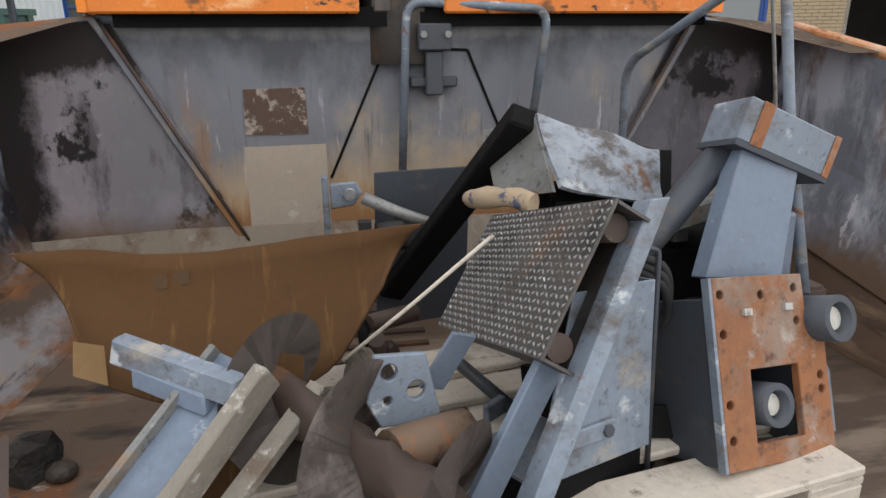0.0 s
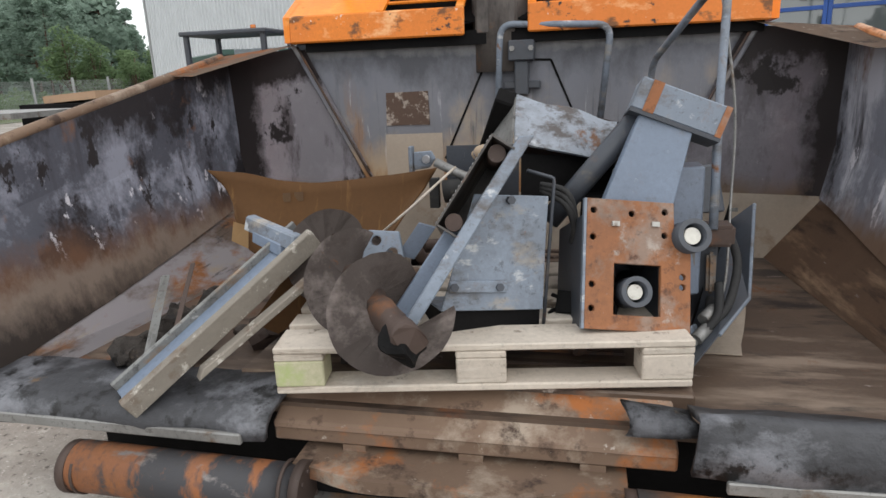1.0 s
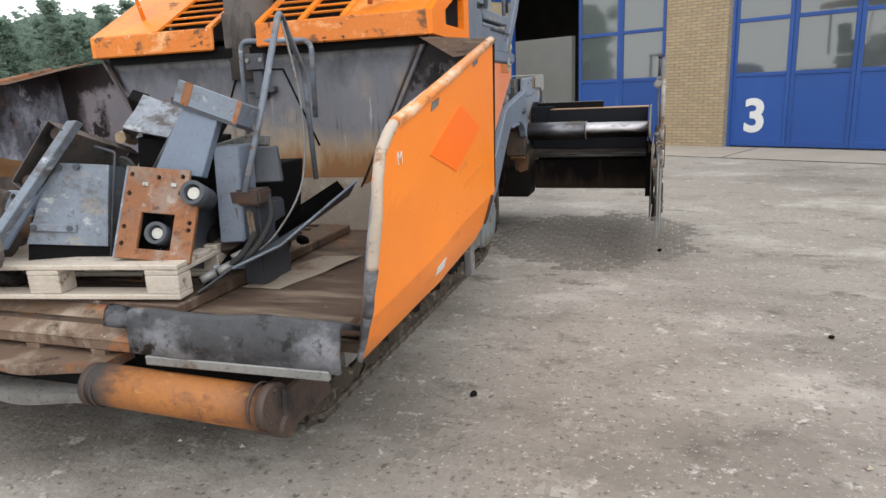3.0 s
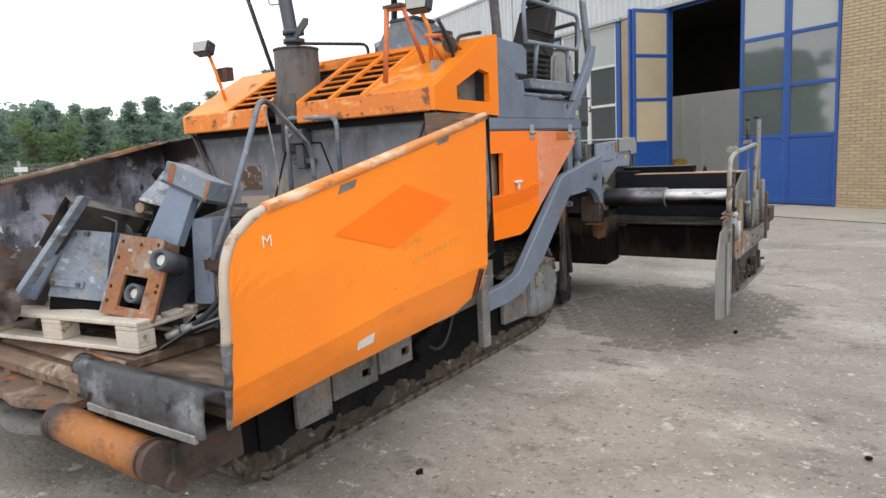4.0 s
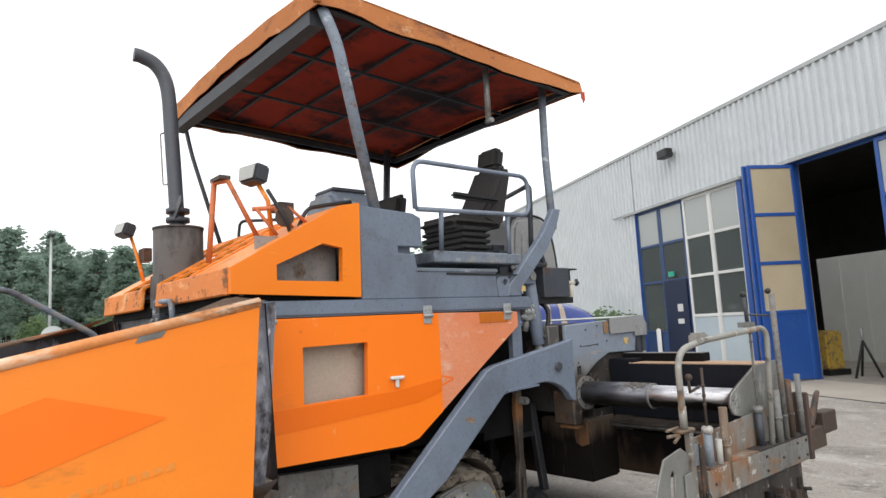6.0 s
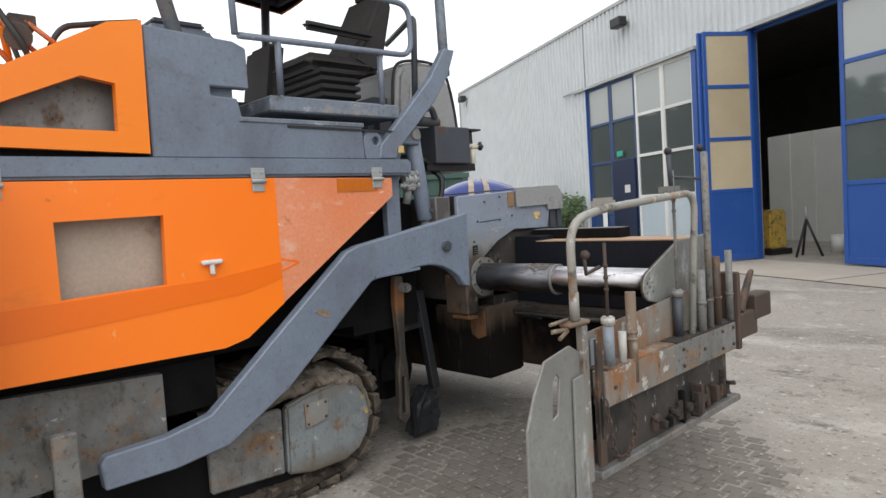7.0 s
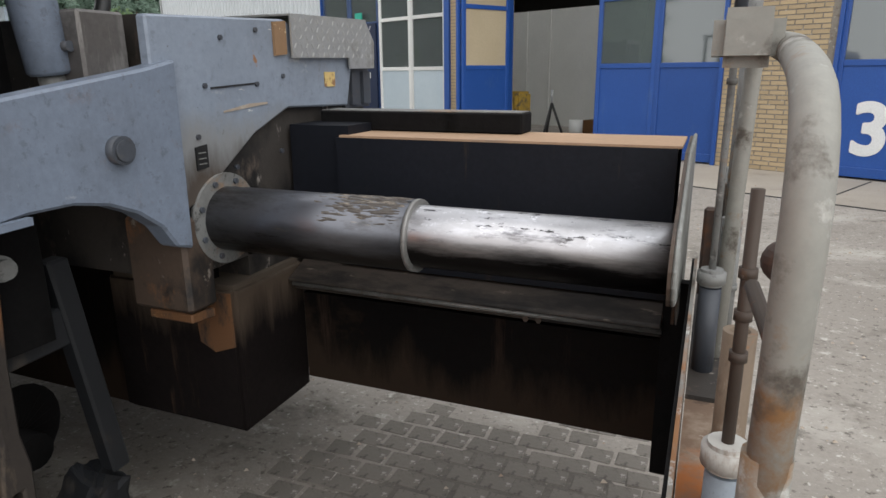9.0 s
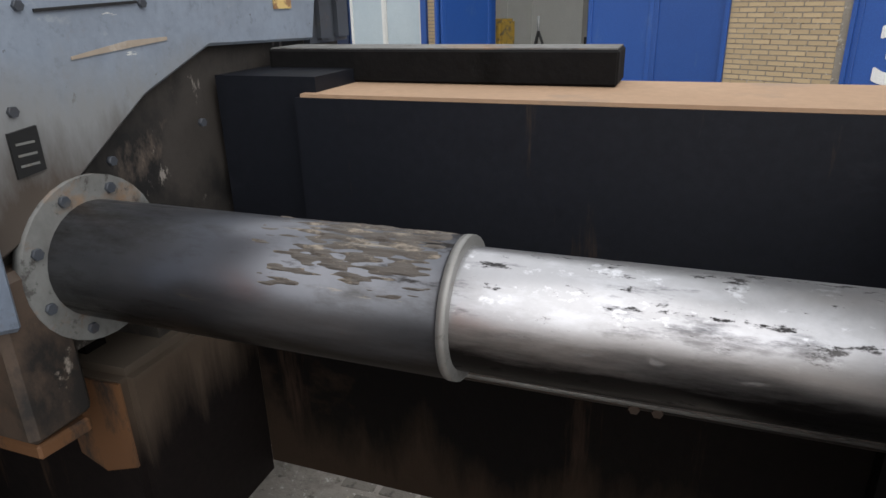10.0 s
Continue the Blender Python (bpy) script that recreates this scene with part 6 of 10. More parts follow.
# rail round the seat
for pts in ([(1.26, 3.60, 2.24), (1.25, 3.60, 2.54), (1.20, 4.68, 2.56), (1.20, 4.68, 2.28), (1.25, 3.62, 2.24)],
            [(1.24, 3.82, 2.24), (1.20, 3.84, 2.0)], [(1.20, 4.45, 2.26), (1.20, 4.45, 2.0)]):
    bm = bmnew()
    tube(bm, rounded(pts, 0.09, 5), 0.0155, 10)
    part("guard_rail", bm, GREY, paver, "bent grey tube rail beside the seat")
bm = bmnew()
tube(bm, rounded([(1.16, 4.72, 2.05), (1.16, 4.75, 2.52), (0.6, 5.0, 2.52)], 0.06), 0.018, 8)
part("guard_rail", bm, GREY_DARK, paver)
# second seat row and rear equipment, far side
bm = bmnew()
box(bm, (-0.95, 4.3, 1.9), (-0.5, 4.85, 2.3))
obox(bm, (-0.95, 4.72, 2.28), (0.45, 0, 0), (0, 0.12, 0), (0, 0.08, 0.5))
soften(bm, 0.04, 2)
part("passenger_seat", bm, SEATCLOTH, paver, "worn black seat on the far side")
bm = bmnew()
shell = [(4.795, 1.90), (4.80, 2.10), (4.822, 2.26), (4.87, 2.325), (5.0, 2.35), (5.14, 2.345), (5.235, 2.30), (5.28, 2.20), (5.31, 2.06), (5.33, 1.90)]
plate(bm, shell, 0.50, side(0.90))
soften(bm, 0.035, 3)
tk = part("tank", bm, mat("pale_grey_tank", (0.40, 0.40, 0.40), (0.34, 0.34, 0.34), [((0.22, 0.215, 0.21), (3, 4, 3), 0.56, 0.70, 0.6)], rough=0.42, bump=0.04), paver, "pale grey rounded tank behind the seat")
bm = bmnew()
tube(bm, [(0.872, p.x + (p.x - 5.06) * 0.022, p.y + 0.006) for p in smooth_path([V((y, z, 0)) for y, z in shell], 4)], 0.010, 8)
part("edge_seal", bm, BLACK, tk, "black rubber seal round the tank")
bm = bmnew()
obox(bm, (0.895, 4.885, 1.96), (0.012, 0, 0), (0, 0.28, 0), (0, 0.02, 0.24))
soften(bm, 0.006, 2)
part("recessed_panel", bm, MATS["pale_grey_tank"], tk)
bm = bmnew()
box(bm, (0.50, 4.64, 1.72), (0.86, 5.02, 2.12))
soften(bm, 0.05, 2)
part("machinery_cover", bm, GREY_DARK, paver)
# diagonal strut and hydraulic cylinder at the rear
bm = bmnew()
plate(bm, [(4.375, 1.704), (4.39, 1.775), (4.53, 1.915), (4.775, 2.16), (4.90, 2.34), (4.985, 2.34), (4.92, 2.19), (4.80, 2.03), (4.50, 1.745), (4.494, 1.704)], 0.05, side(1.24))
soften(bm, 0.006)
rs = part("rear_strut", bm, GREY, paver, "blue-grey diagonal strut")
bm = bmnew()
plate(bm, [(4.345 + 0.062 * math.cos(radians(a)), 1.79 + 0.062 * math.sin(radians(a))) for a in range(0, 181, 20)] + [(4.29, 1.702), (4.40, 1.702)], 0.035, side(1.232), [circle(4.362, 1.797, 0.022, 12)])
soften(bm, 0.004)
part("pivot_boss", bm, GREY, rs, "eyed lug at the foot of the strut")
bm = bmnew()
plate(bm, [(4.43, 1.702), (4.47, 1.74), (4.60, 1.86), (4.64, 1.895), (4.70, 1.895), (4.725, 1.84), (4.705, 1.79), (4.585, 1.79), (4.555, 1.70), (4.535, 1.58), (4.53, 1.20), (4.44, 1.19), (4.44, 1.58)], 0.05, side(1.19))
soften(bm, 0.005)
bk = part("rear_bracket", bm, GREY, paver, "blue-grey bracket plate carrying the lift cylinder")
bm = bmnew()
cyl(bm, (1.14, 4.675, 1.845), (1.205, 4.675, 1.845), 0.032, seg=18)
soften(bm, 0.004)
part("pivot_pin", bm, STEEL, bk, "worn bright pin end")
bm = bmnew()
plate(bm, [(4.50, 1.735), (4.545, 1.737), (4.54, 1.775), (4.51, 1.772)], 0.003, side(1.2425))
part("sticker", bm, LABEL, rs)
bm = bmnew()
cyl(bm, (1.13, 4.695, 1.87), (1.13, 4.765, 1.36), 0.046, seg=24)
soften(bm, 0.006)
lc = part("lift_cylinder", bm, GREY, paver, "blue-grey hydraulic lift cylinder")
bm = bmnew()
cyl(bm, (1.13, 4.765, 1.36), (1.13, 4.785, 1.20), 0.028, seg=16)
part("piston_rod", bm, STEEL, lc)
bm = bmnew()
cyl(bm, (1.165, 4.768, 1.415), (1.192, 4.768, 1.415), 0.011, seg=10)
part("port", bm, GREY_DARK, lc)
# valve block with screwed fittings
bm = bmnew()
box(bm, (1.10, 4.615, 1.535), (1.165, 4.685, 1.645))
soften(bm, 0.008, 2)
hv = part("hydraulic_valve", bm, GALV, paver, "pale metal hydraulic valve with screw fittings")
for y0, y1, z, r in ((4.575, 4.715, 1.628, 0.017), (4.565, 4.725, 1.562, 0.015), (4.60, 4.70, 1.595, 0.022)):
    bm = bmnew()
    cyl(bm, (1.155, y0, z), (1.155, y1, z), r, seg=6)
    cyl(bm, (1.155, y0 + 0.02, z), (1.155, y0 + 0.036, z), r * 1.45, seg=6)
    cyl(bm, (1.155, y1 - 0.036, z), (1.155, y1 - 0.02, z), r * 1.45, seg=6)
    part("fitting", bm, GALV, hv)
bm = bmnew()
cyl(bm, (1.13, 4.645, 1.535), (1.12, 4.635, 1.46), 0.024, seg=12)
part("elbow", bm, GREY_GRIMY, hv)
# stained block between cylinder and screed plate
bm = bmnew()
box(bm, (1.10, 4.775, 1.20), (1.215, 4.893, 1.488))
soften(bm, 0.006)
part("pivot_block", bm, mat("heat_stained_steel", (0.115, 0.105, 0.10), (0.16, 0.15, 0.145), [((0.30, 0.285, 0.27), (2, 9, 2), 0.55, 0.68, 0.5), ((0.055, 0.045, 0.04), (3, 12, 2), 0.55, 0.66, 0.6)], rough=0.45, metal=0.3, bump=0.05), paver, "brown-grey stained steel block")
for k, pts in enumerate(([(1.0, 4.7, 1.6), (1.02, 4.95, 1.45), (0.98, 5.05, 1.62), (0.9, 4.9, 1.72)], [(1.1, 4.62, 1.7), (1.0, 4.9, 1.72), (0.95, 5.1, 1.6)], [(0.9, 4.6, 1.4), (1.0, 4.85, 1.28), (0.8, 5.1, 1.4)])):
    bm = bmnew()
    tube(bm, smooth_path(pts, 6), 0.018, 8)
    part("hose", bm, BLACK, paver)
bm = bmnew()
box(bm, (0.80, 4.985, 1.70), (1.03, 5.285, 1.93))
soften(bm, 0.006)
rb = part("rear_box", bm, GREY_DARK, paver, "dark grey rear control box")
bm = bmnew()
box(bm, (0.74, 5.275, 1.705), (0.98, 5.365, 1.92))
box(bm, (0.74, 5.255, 1.918), (1.0, 5.43, 1.930))
box(bm, (0.70, 4.93, 1.655), (1.0, 5.355, 1.70))
soften(bm, 0.004)
part("bracket", bm, BLACK, rb)
bm = bmnew()
cyl(bm, (0.99, 5.345, 1.83), (0.99, 5.345, 1.80), 0.030, seg=14)
cyl(bm, (0.99, 5.345, 1.80), (0.99, 5.345, 1.70), 0.022, 0.018, seg=14)
cyl(bm, (0.99, 5.295, 1.815), (0.99, 5.395, 1.815), 0.014, seg=10)
soften(bm, 0.003)
part("plug", bm, mat("yellowed_white_plastic", (0.72, 0.68, 0.58), (0.64, 0.59, 0.48), rough=0.5, bump=0.03), rb, "yellowed white plastic plug")
bm = bmnew()
cyl(bm, (0.99, 5.395, 1.815), (0.99, 5.435, 1.815), 0.017, seg=10)
cyl(bm, (0.99, 5.42, 1.79), (0.99, 5.42, 1.845), 0.012, seg=8)
part("plug_screw", bm, BLACK, rb)
bm = bmnew()
tube(bm, smooth_path([(1.02, 4.86, 1.955), (1.03, 4.90, 2.02), (1.03, 4.96, 2.03), (1.02, 5.0, 1.97)], 5), 0.022, 10)
cyl(bm, (1.0, 4.80, 1.955), (1.0, 5.04, 1.955), 0.030, seg=12)
soften(bm, 0.006)
part("pipe_elbow", bm, GREY_DARK, rb, "dark pipe elbow on the control box")

# canopy
bm = bmnew()
NX, NY = 12, 12


def roof_z(u, v):
    sag = 0.05 * math.sin(u * math.pi * 4) ** 2 * 0.4
    return 3.475 + 0.05 * math.sin(math.pi * u) - 0.10 * v - sag * 0.4


grid = [[bm.verts.new((-1.22 + 2.47 * i / NX, 2.99 + 2.33 * j / NY, roof_z(i / NX, j / NY))) for j in range(NY + 1)] for i in range(NX + 1)]
for i in range(NX):
    for j in range(NY):
        bm.faces.new((grid[i][j], grid[i + 1][j], grid[i + 1][j + 1], grid[i][j + 1]))
wobble(bm, 0.012, 4)
bmesh.ops.solidify(bm, geom=bm.faces[:], thickness=0.012)
for f in bm.faces:
    f.smooth = True
cano = part("canopy_cover", bm, CANVAS_RED, paver, "faded orange canvas canopy with red underside")
bm = bmnew()
ring = [(-1.235 + 2.50 * k / 16, 2.975) for k in range(16)] + [(1.265, 2.975 + 2.36 * k / 16) for k in range(16)] + [(1.265 - 2.50 * k / 16, 5.335) for k in range(16)] + [(-1.235, 5.335 - 2.36 * k / 16) for k in range(16)]
top, bot, ins = [], [], []
for k, (x, y) in enumerate(ring):
    u, v = (x + 1.22) / 2.47, (y - 2.99) / 2.33
    drop = 0.115 + 0.03 * noise.noise(V((x * 3, y * 3, 0))) + 0.015 * noise.noise(V((x * 9, y * 9, 2)))
    if y > 5.2:
        drop = 0.095 + 0.02 * math.sin(x * 4.0) + (0.025 if x < -0.2 else 0)
    top.append(bm.verts.new((x * 0.985, y, roof_z(min(max(u, 0), 1), min(max(v, 0), 1)) + 0.012)))
    bot.append(bm.verts.new((x, y, roof_z(min(max(u, 0), 1), min(max(v, 0), 1)) - drop)))
tops_, bots_ = [v.co.z for v in top], [v.co.z for v in bot]
for k in range(len(ring)):
    j = (k + 1) % len(ring)
    bm.faces.new((bot[k], bot[j], top[j], top[k]))
ext = [[bm.verts.new((-1.22 + 2.47 * i / NX, 2.99 + 2.33 * j / NY, roof_z(i / NX, j / NY) + 0.016)) for j in range(NY + 1)] for i in range(NX + 1)]
for i in range(NX):
    for j in range(NY):
        bm.faces.new((ext[i][j], ext[i + 1][j], ext[i + 1][j + 1], ext[i][j + 1]))
bmesh.ops.recalc_face_normals(bm, faces=bm.faces)
bmesh.ops.solidify(bm, geom=bm.faces[:], thickness=0.006)
part("canopy_valance", bm, CANVAS, cano, "faded orange canvas edge")
# second ring added inside the valance to make its shaded side darker
bm = bmnew()
inner_top, inner_bot = [], []
for (x, y), t_, b_ in zip(ring, tops_, bots_):
    cx, cy = 0.015, 4.155
    k_ = 0.972
    inner_top.append(bm.verts.new((cx + (x - cx) * k_, cy + (y - cy) * k_, t_ - 0.03)))
    inner_bot.append(bm.verts.new((cx + (x - cx) * k_, cy + (y - cy) * k_, b_ + 0.004)))
for k in range(len(ring)):
    j = (k + 1) % len(ring)
    bm.faces.new((inner_bot[k], inner_bot[j], inner_top[j], inner_top[k]))
bmesh.ops.solidify(bm, geom=bm.faces[:], thickness=0.004)
part("valance_lining", bm, CANVAS_RED, cano, "sheet added for the dark shaded inside of the canvas edge")
bm = bmnew()
tube(bm, smooth_path([(1.245, 2.995, 3.452), (1.262, 2.978, 3.42), (1.262, 2.978, 3.37)], 4), 0.034, 10, 0.022)
wobble(bm, 0.014, 16)
part("corner_fold", bm, CANVAS, cano, "bunched canvas at the canopy corner")
bm = bmnew()
plate(bm, [(5.30, 3.30), (5.36, 3.31), (5.355, 3.24), (5.33, 3.215), (5.32, 3.25), (5.305, 3.235)], 0.006, side(1.268))
wobble(bm, 0.012, 20)
part("torn_flap", bm, CANVAS_RED, cano, "torn red rag of canvas")
bars = [((-1.18, 3.03, 3.325), (1.2, 3.03, 3.325), 0.045), ((-1.18, 5.27, 3.30), (1.2, 5.27, 3.325), 0.020), ((1.19, 3.03, 3.40), (1.19, 5.27, 3.31), 0.025), ((-1.18, 3.03, 3.40), (-1.18, 5.27, 3.31), 0.025)]
bars += [((-1.15, y, 3.48 - 0.043 * (y - 2.99)), (1.18, y, 3.48 - 0.043 * (y - 2.99)), 0.011) for y in (3.45, 3.85, 4.25, 4.65)] + [((x, 3.05, 3.44), (x, 5.25, 3.345), 0.010) for x in (-0.4, 0.45)]
for a, b, r in bars:
    bm = bmnew()
    obox(bm, V(a) - V((r, r, r)), V(b) - V(a) + V((0, 0, 0)), (0, 2 * r, 0) if abs(a[1] - b[1]) < 0.01 else (2 * r, 0, 0), (0, 0, 2 * r))
    part("canopy_bar", bm, MATS.get("sooty_canopy_steel") or mat("sooty_canopy_steel", (0.040, 0.043, 0.052), (0.026, 0.028, 0.034), [((0.085, 0.085, 0.09), (6, 6, 6), 0.58, 0.70, 0.7)], rough=0.6, bump=0.1), cano)
for pts, r in (([(1.20, 3.04, 3.38), (1.25, 3.10, 3.18), (1.16, 3.38, 2.22)], 0.033), ([(-1.15, 3.05, 3.38), (-1.18, 3.12, 3.10), (-1.10, 3.36, 2.22)], 0.018),
               ([(1.06, 5.08, 3.36), (1.10, 5.02, 2.75), (1.19, 4.94, 2.20)], 0.030), ([(-1.05, 5.08, 3.36), (-1.08, 5.0, 1.9)], 0.036)):
    bm = bmnew()
    tube(bm, rounded(pts, 0.12, 5), r, 10)
    part("canopy_post", bm, GREY_SCUFFED if pts[0][0] > 0 else GREY_DARK, cano, "grey steel canopy post")
bm = bmnew()
cyl(bm, (1.10, 4.43, 3.40), (1.10, 4.43, 2.97), 0.022, seg=10)
cyl(bm, (1.08, 4.43, 2.965), (1.14, 4.43, 2.965), 0.02, seg=8)
part("hanging_rod", bm, STEEL, cano)

# tow arm
bm = bmnew()
ARM = [(2.90, 0.53), (2.91, 0.43), (3.18, 0.43), (3.41, 0.46), (3.72, 0.64), (4.23, 1.07), (4.27, 1.08), (4.42, 1.093), (4.55, 1.112), (4.65, 1.112), (4.73, 1.096), (4.80, 1.066), (4.86, 1.022), (4.90, 0.965), (4.95, 0.95), (4.955, 1.39), (4.86, 1.37), (4.16, 1.26), (4.09, 1.235), (3.34, 0.61), (3.15, 0.57), (2.92, 0.56)]
plate(bm, ARM, 0.06, side(1.285))
soften(bm, 0.006)
arm = part("tow_arm", bm, GREY, paver, "blue-grey cranked tow arm")
bm = bmnew()
obox(bm, (1.286, 4.25, 1.085), (0.015, 0, 0), (0, 0.30, 0.012), (0, 0, 0.014))
part("stop_bar", bm, GREY, arm)
for y, z, r in ((4.765, 1.207, 0.030),):
    bm = bmnew()
    cyl(bm, (1.27, y, z), (1.305, y, z), r, seg=20)
    cyl(bm, (1.305, y, z), (1.310, y, z), r * 0.75, seg=20)
    part("pin_cap", bm, GREY_DARK, arm, "dark worn pin head")
bm = bmnew()
plate(bm, [(y + 0.02 * math.cos(k), z) for k, (y, z) in enumerate([(3.90, 0.94), (3.95, 0.93), (3.97, 0.96), (3.93, 0.975), (3.89, 0.965)])], 0.002, side(1.2868))
part("rust_patch", bm, RUSTY, arm)
bm = bmnew()
plate(bm, ARM, 0.06, side(-1.225))
part("tow_arm", bm, GREY, paver)

# screed: main frame
bm = bmnew()
plate(bm, [(4.94, 1.03), (5.02, 1.06), (5.24, 1.20), (5.40, 1.26), (5.74, 1.25), (5.78, 1.39), (5.74, 1.41), (5.40, 1.505), (4.90, 1.485), (4.90, 1.05)], 0.03, side(1.265))
soften(bm, 0.005)
sf = part("screed_side_plate", bm, SCREED_PAINT, paver, "blue-grey screed side plate with stickers")
bolts([(1.265, y, z) for y, z in ((5.13, 1.445), (5.06, 1.33), (5.26, 1.33), (5.02, 1.21), (5.15, 1.12), (5.35, 1.14), (5.38, 1.35), (5.27, 1.47))], (1, 0, 0), 0.007, 0.006, GREY_DARK, sf)
bm = bmnew()
obox(bm, (1.266, 5.08, 1.322), (0.003, 0, 0), (0, 0.17, 0.008), (0, 0, 0.004))
part("panel_seam", bm, BLACK, sf)
bm = bmnew()
plate(bm, [(5.005, 1.130), (5.045, 1.134), (5.045, 1.190), (5.005, 1.186)], 0.004, side(1.2695))
tg = part("type_plate", bm, BLACK, sf, "small black plate with unreadable print")
bm = bmnew()
for z in (1.143, 1.156, 1.170):
    box(bm, (1.27, 5.011, z), (1.2705, 5.037, z + 0.003))
part("print_bar", bm, GREY_GRIMY, tg)
bm = bmnew()
plate(bm, [(5.345, 1.405), (5.40, 1.41), (5.40, 1.50), (5.345, 1.495)], 0.008, side(1.274))
part("sticker_plate", bm, mat("brown_warning_plate", (0.28, 0.17, 0.09), (0.22, 0.13, 0.07), [((0.62, 0.48, 0.28), 25.0, 0.58, 0.64, 0.6)], rough=0.6, bump=0.05), sf, "brown weathered warning plate")
bm = bmnew()
plate(bm, [(5.60, 1.315), (5.66, 1.315), (5.66, 1.36), (5.60, 1.36)], 0.003, side(1.2685))
part("sticker", bm, LABEL, sf)
bm = bmnew()
plate(bm, [(5.12, 1.262), (5.30, 1.276), (5.30, 1.281), (5.22, 1.280), (5.12, 1.266)], 0.0015, side(1.2672))
part("scratch", bm, PALESTEEL, sf, "pale scratch down to bare metal")
bm = bmnew()
box(bm, (-1.25, 4.95, 0.86), (1.235, 5.9, 1.49))
box(bm, (-1.25, 5.2, 0.40), (1.235, 6.1, 0.9))
part("screed_body", bm, SCREED_GRIME, paver)
# chequer plate cover
bm = bmnew()
plate(bm, [(5.41, 1.515), (5.41, 1.40), (5.73, 1.405), (5.735, 1.37), (5.90, 1.372), (5.905, 1.46), (5.85, 1.525)], 0.006, side(1.285))
obox(bm, (0.3, 5.41, 1.515), (0.985, 0, 0), (0, 0.44, 0.01), (0, 0, 0.006))
part("chequer_cover", bm, ALU, paver, "aluminium chequer plate step cover")
bm = bmnew()
rnd = random.Random(5)
for i in range(16):
    for j in range(5):
        y, z = 5.425 + 0.03 * i, 1.41 + 0.024 * j
        d = 0.008 if (i + j) % 2 else -0.008
        obox(bm, (1.285, y - d * 0.5, z - 0.006), (0.0012, 0, 0), (0, 0.003 + abs(d) * 0.3, 0), (0, d, 0.013))
part("tread_bar", bm, ALU, paver)
bm = bmnew()
box(bm, (0.95, 5.75, 1.24), (1.25, 5.92, 1.40))
for y in (5.78, 5.86):
    box(bm, (1.25, y, 1.25), (1.262, y + 0.05, 1.36))
part("rear_step", bm, GREY_DARK, paver)
# telescopic tubes
AX = (5.09, 0.995)
bm = bmnew()
pipe(bm, (1.20, *AX), (1.818, *AX), 0.083, 0.074, 32)
tb = part("guide_tube", bm, TUBE_DARK, paver, "oil stained steel guide tube of the screed extension, shaded underside painted in")
bm = bmnew()
pipe(bm, (1.811, *AX), (1.821, *AX), 0.0845, 0.07, 32)
part("seal_ring", bm, STEEL, tb)
# baked dirt on the upper face of the tube near its end
bm = bmnew()
grid = []
for i in range(61):
    x = 1.568 + 0.235 * i / 60
    row = []
    for j in range(61):
        a = radians(22 + 100 * j / 60)
        n_ = noise.noise(V((x * 22, a * 13, 2.0))) + 0.9 * noise.noise(V((x * 40, a * 46, 5.0)))
        fall = min(1.0, (x - 1.568) / 0.09, (1.803 - x) / 0.01 + 0.2, j / 16, (60 - j) / 14)
        r_ = 0.0815 + 0.0035 * max(0.0, min(1.0, fall * 0.9 + n_ * 1.1 - 0.30))
        row.append(bm.verts.new((x, AX[0] - r_ * math.cos(a), AX[1] + r_ * math.sin(a))))
    grid.append(row)
for i in range(60):
    for j in range(60):
        bm.faces.new((grid[i][j], grid[i + 1][j], grid[i + 1][j + 1], grid[i][j + 1]))
part("baked_crust", bm, mat("baked_tan_crust", (0.125, 0.108, 0.094), (0.090, 0.080, 0.072), [((0.24, 0.205, 0.165), (30, 60, 60), 0.54, 0.64, 0.8), ((0.05, 0.04, 0.034), (24, 40, 40), 0.56, 0.66, 0.8)], rough=0.8, bump=0.5), tb, "baked tan crust on the tube")
bm = bmnew()
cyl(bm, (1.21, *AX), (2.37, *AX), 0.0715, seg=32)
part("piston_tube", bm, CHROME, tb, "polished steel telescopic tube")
bm = bmnew()
pipe(bm, (1.255, *AX), (1.273, *AX), 0.118, 0.08, 32)
fg = part("tube_flange", bm, GREY_GRIMY, paver, "bolted tube flange")
bolts([(1.273, AX[0] + 0.10 * math.cos(radians(22 + 45 * k)), AX[1] + 0.10 * math.sin(radians(22 + 45 * k))) for k in range(8)], (1, 0, 0), 0.008, 0.006, GREY_DARK, fg)
# blocks under the flange
bm = bmnew()
obox(bm, (1.08, 4.93, 0.78), (0.19, 0, 0), (0, 0.10, 0), (0, 0, 0.24))
soften(bm, 0.01)
part("bearing_block", bm, SCREED_RUST, paver, "brown tar stained bearing block")
bm = bmnew()
obox(bm, (1.12, 4.94, 0.752), (0.14, 0, 0), (0, 0.085, -0.008), (0, 0, 0.024))
soften(bm, 0.004)
part("bearing_foot", bm, mat("orange_brown_rust", (0.20, 0.092, 0.036), (0.12, 0.056, 0.026), [((0.045, 0.030, 0.022), (12, 12, 5), 0.52, 0.63, 0.8), ((0.42, 0.25, 0.11), (9, 9, 9), 0.60, 0.68, 0.8)], rough=0.7, bump=0.2), paver, "orange rusted bearing foot")
bm = bmnew()
box(bm, (0.80, 5.09, 0.36), (1.27, 5.42, 0.80))
soften(bm, 0.015, 2)
wobble(bm, 0.006, 7)
eb = part("screed_end_block", bm, END_STEEL, paver, "black tar streaked screed end block")
bm = bmnew()
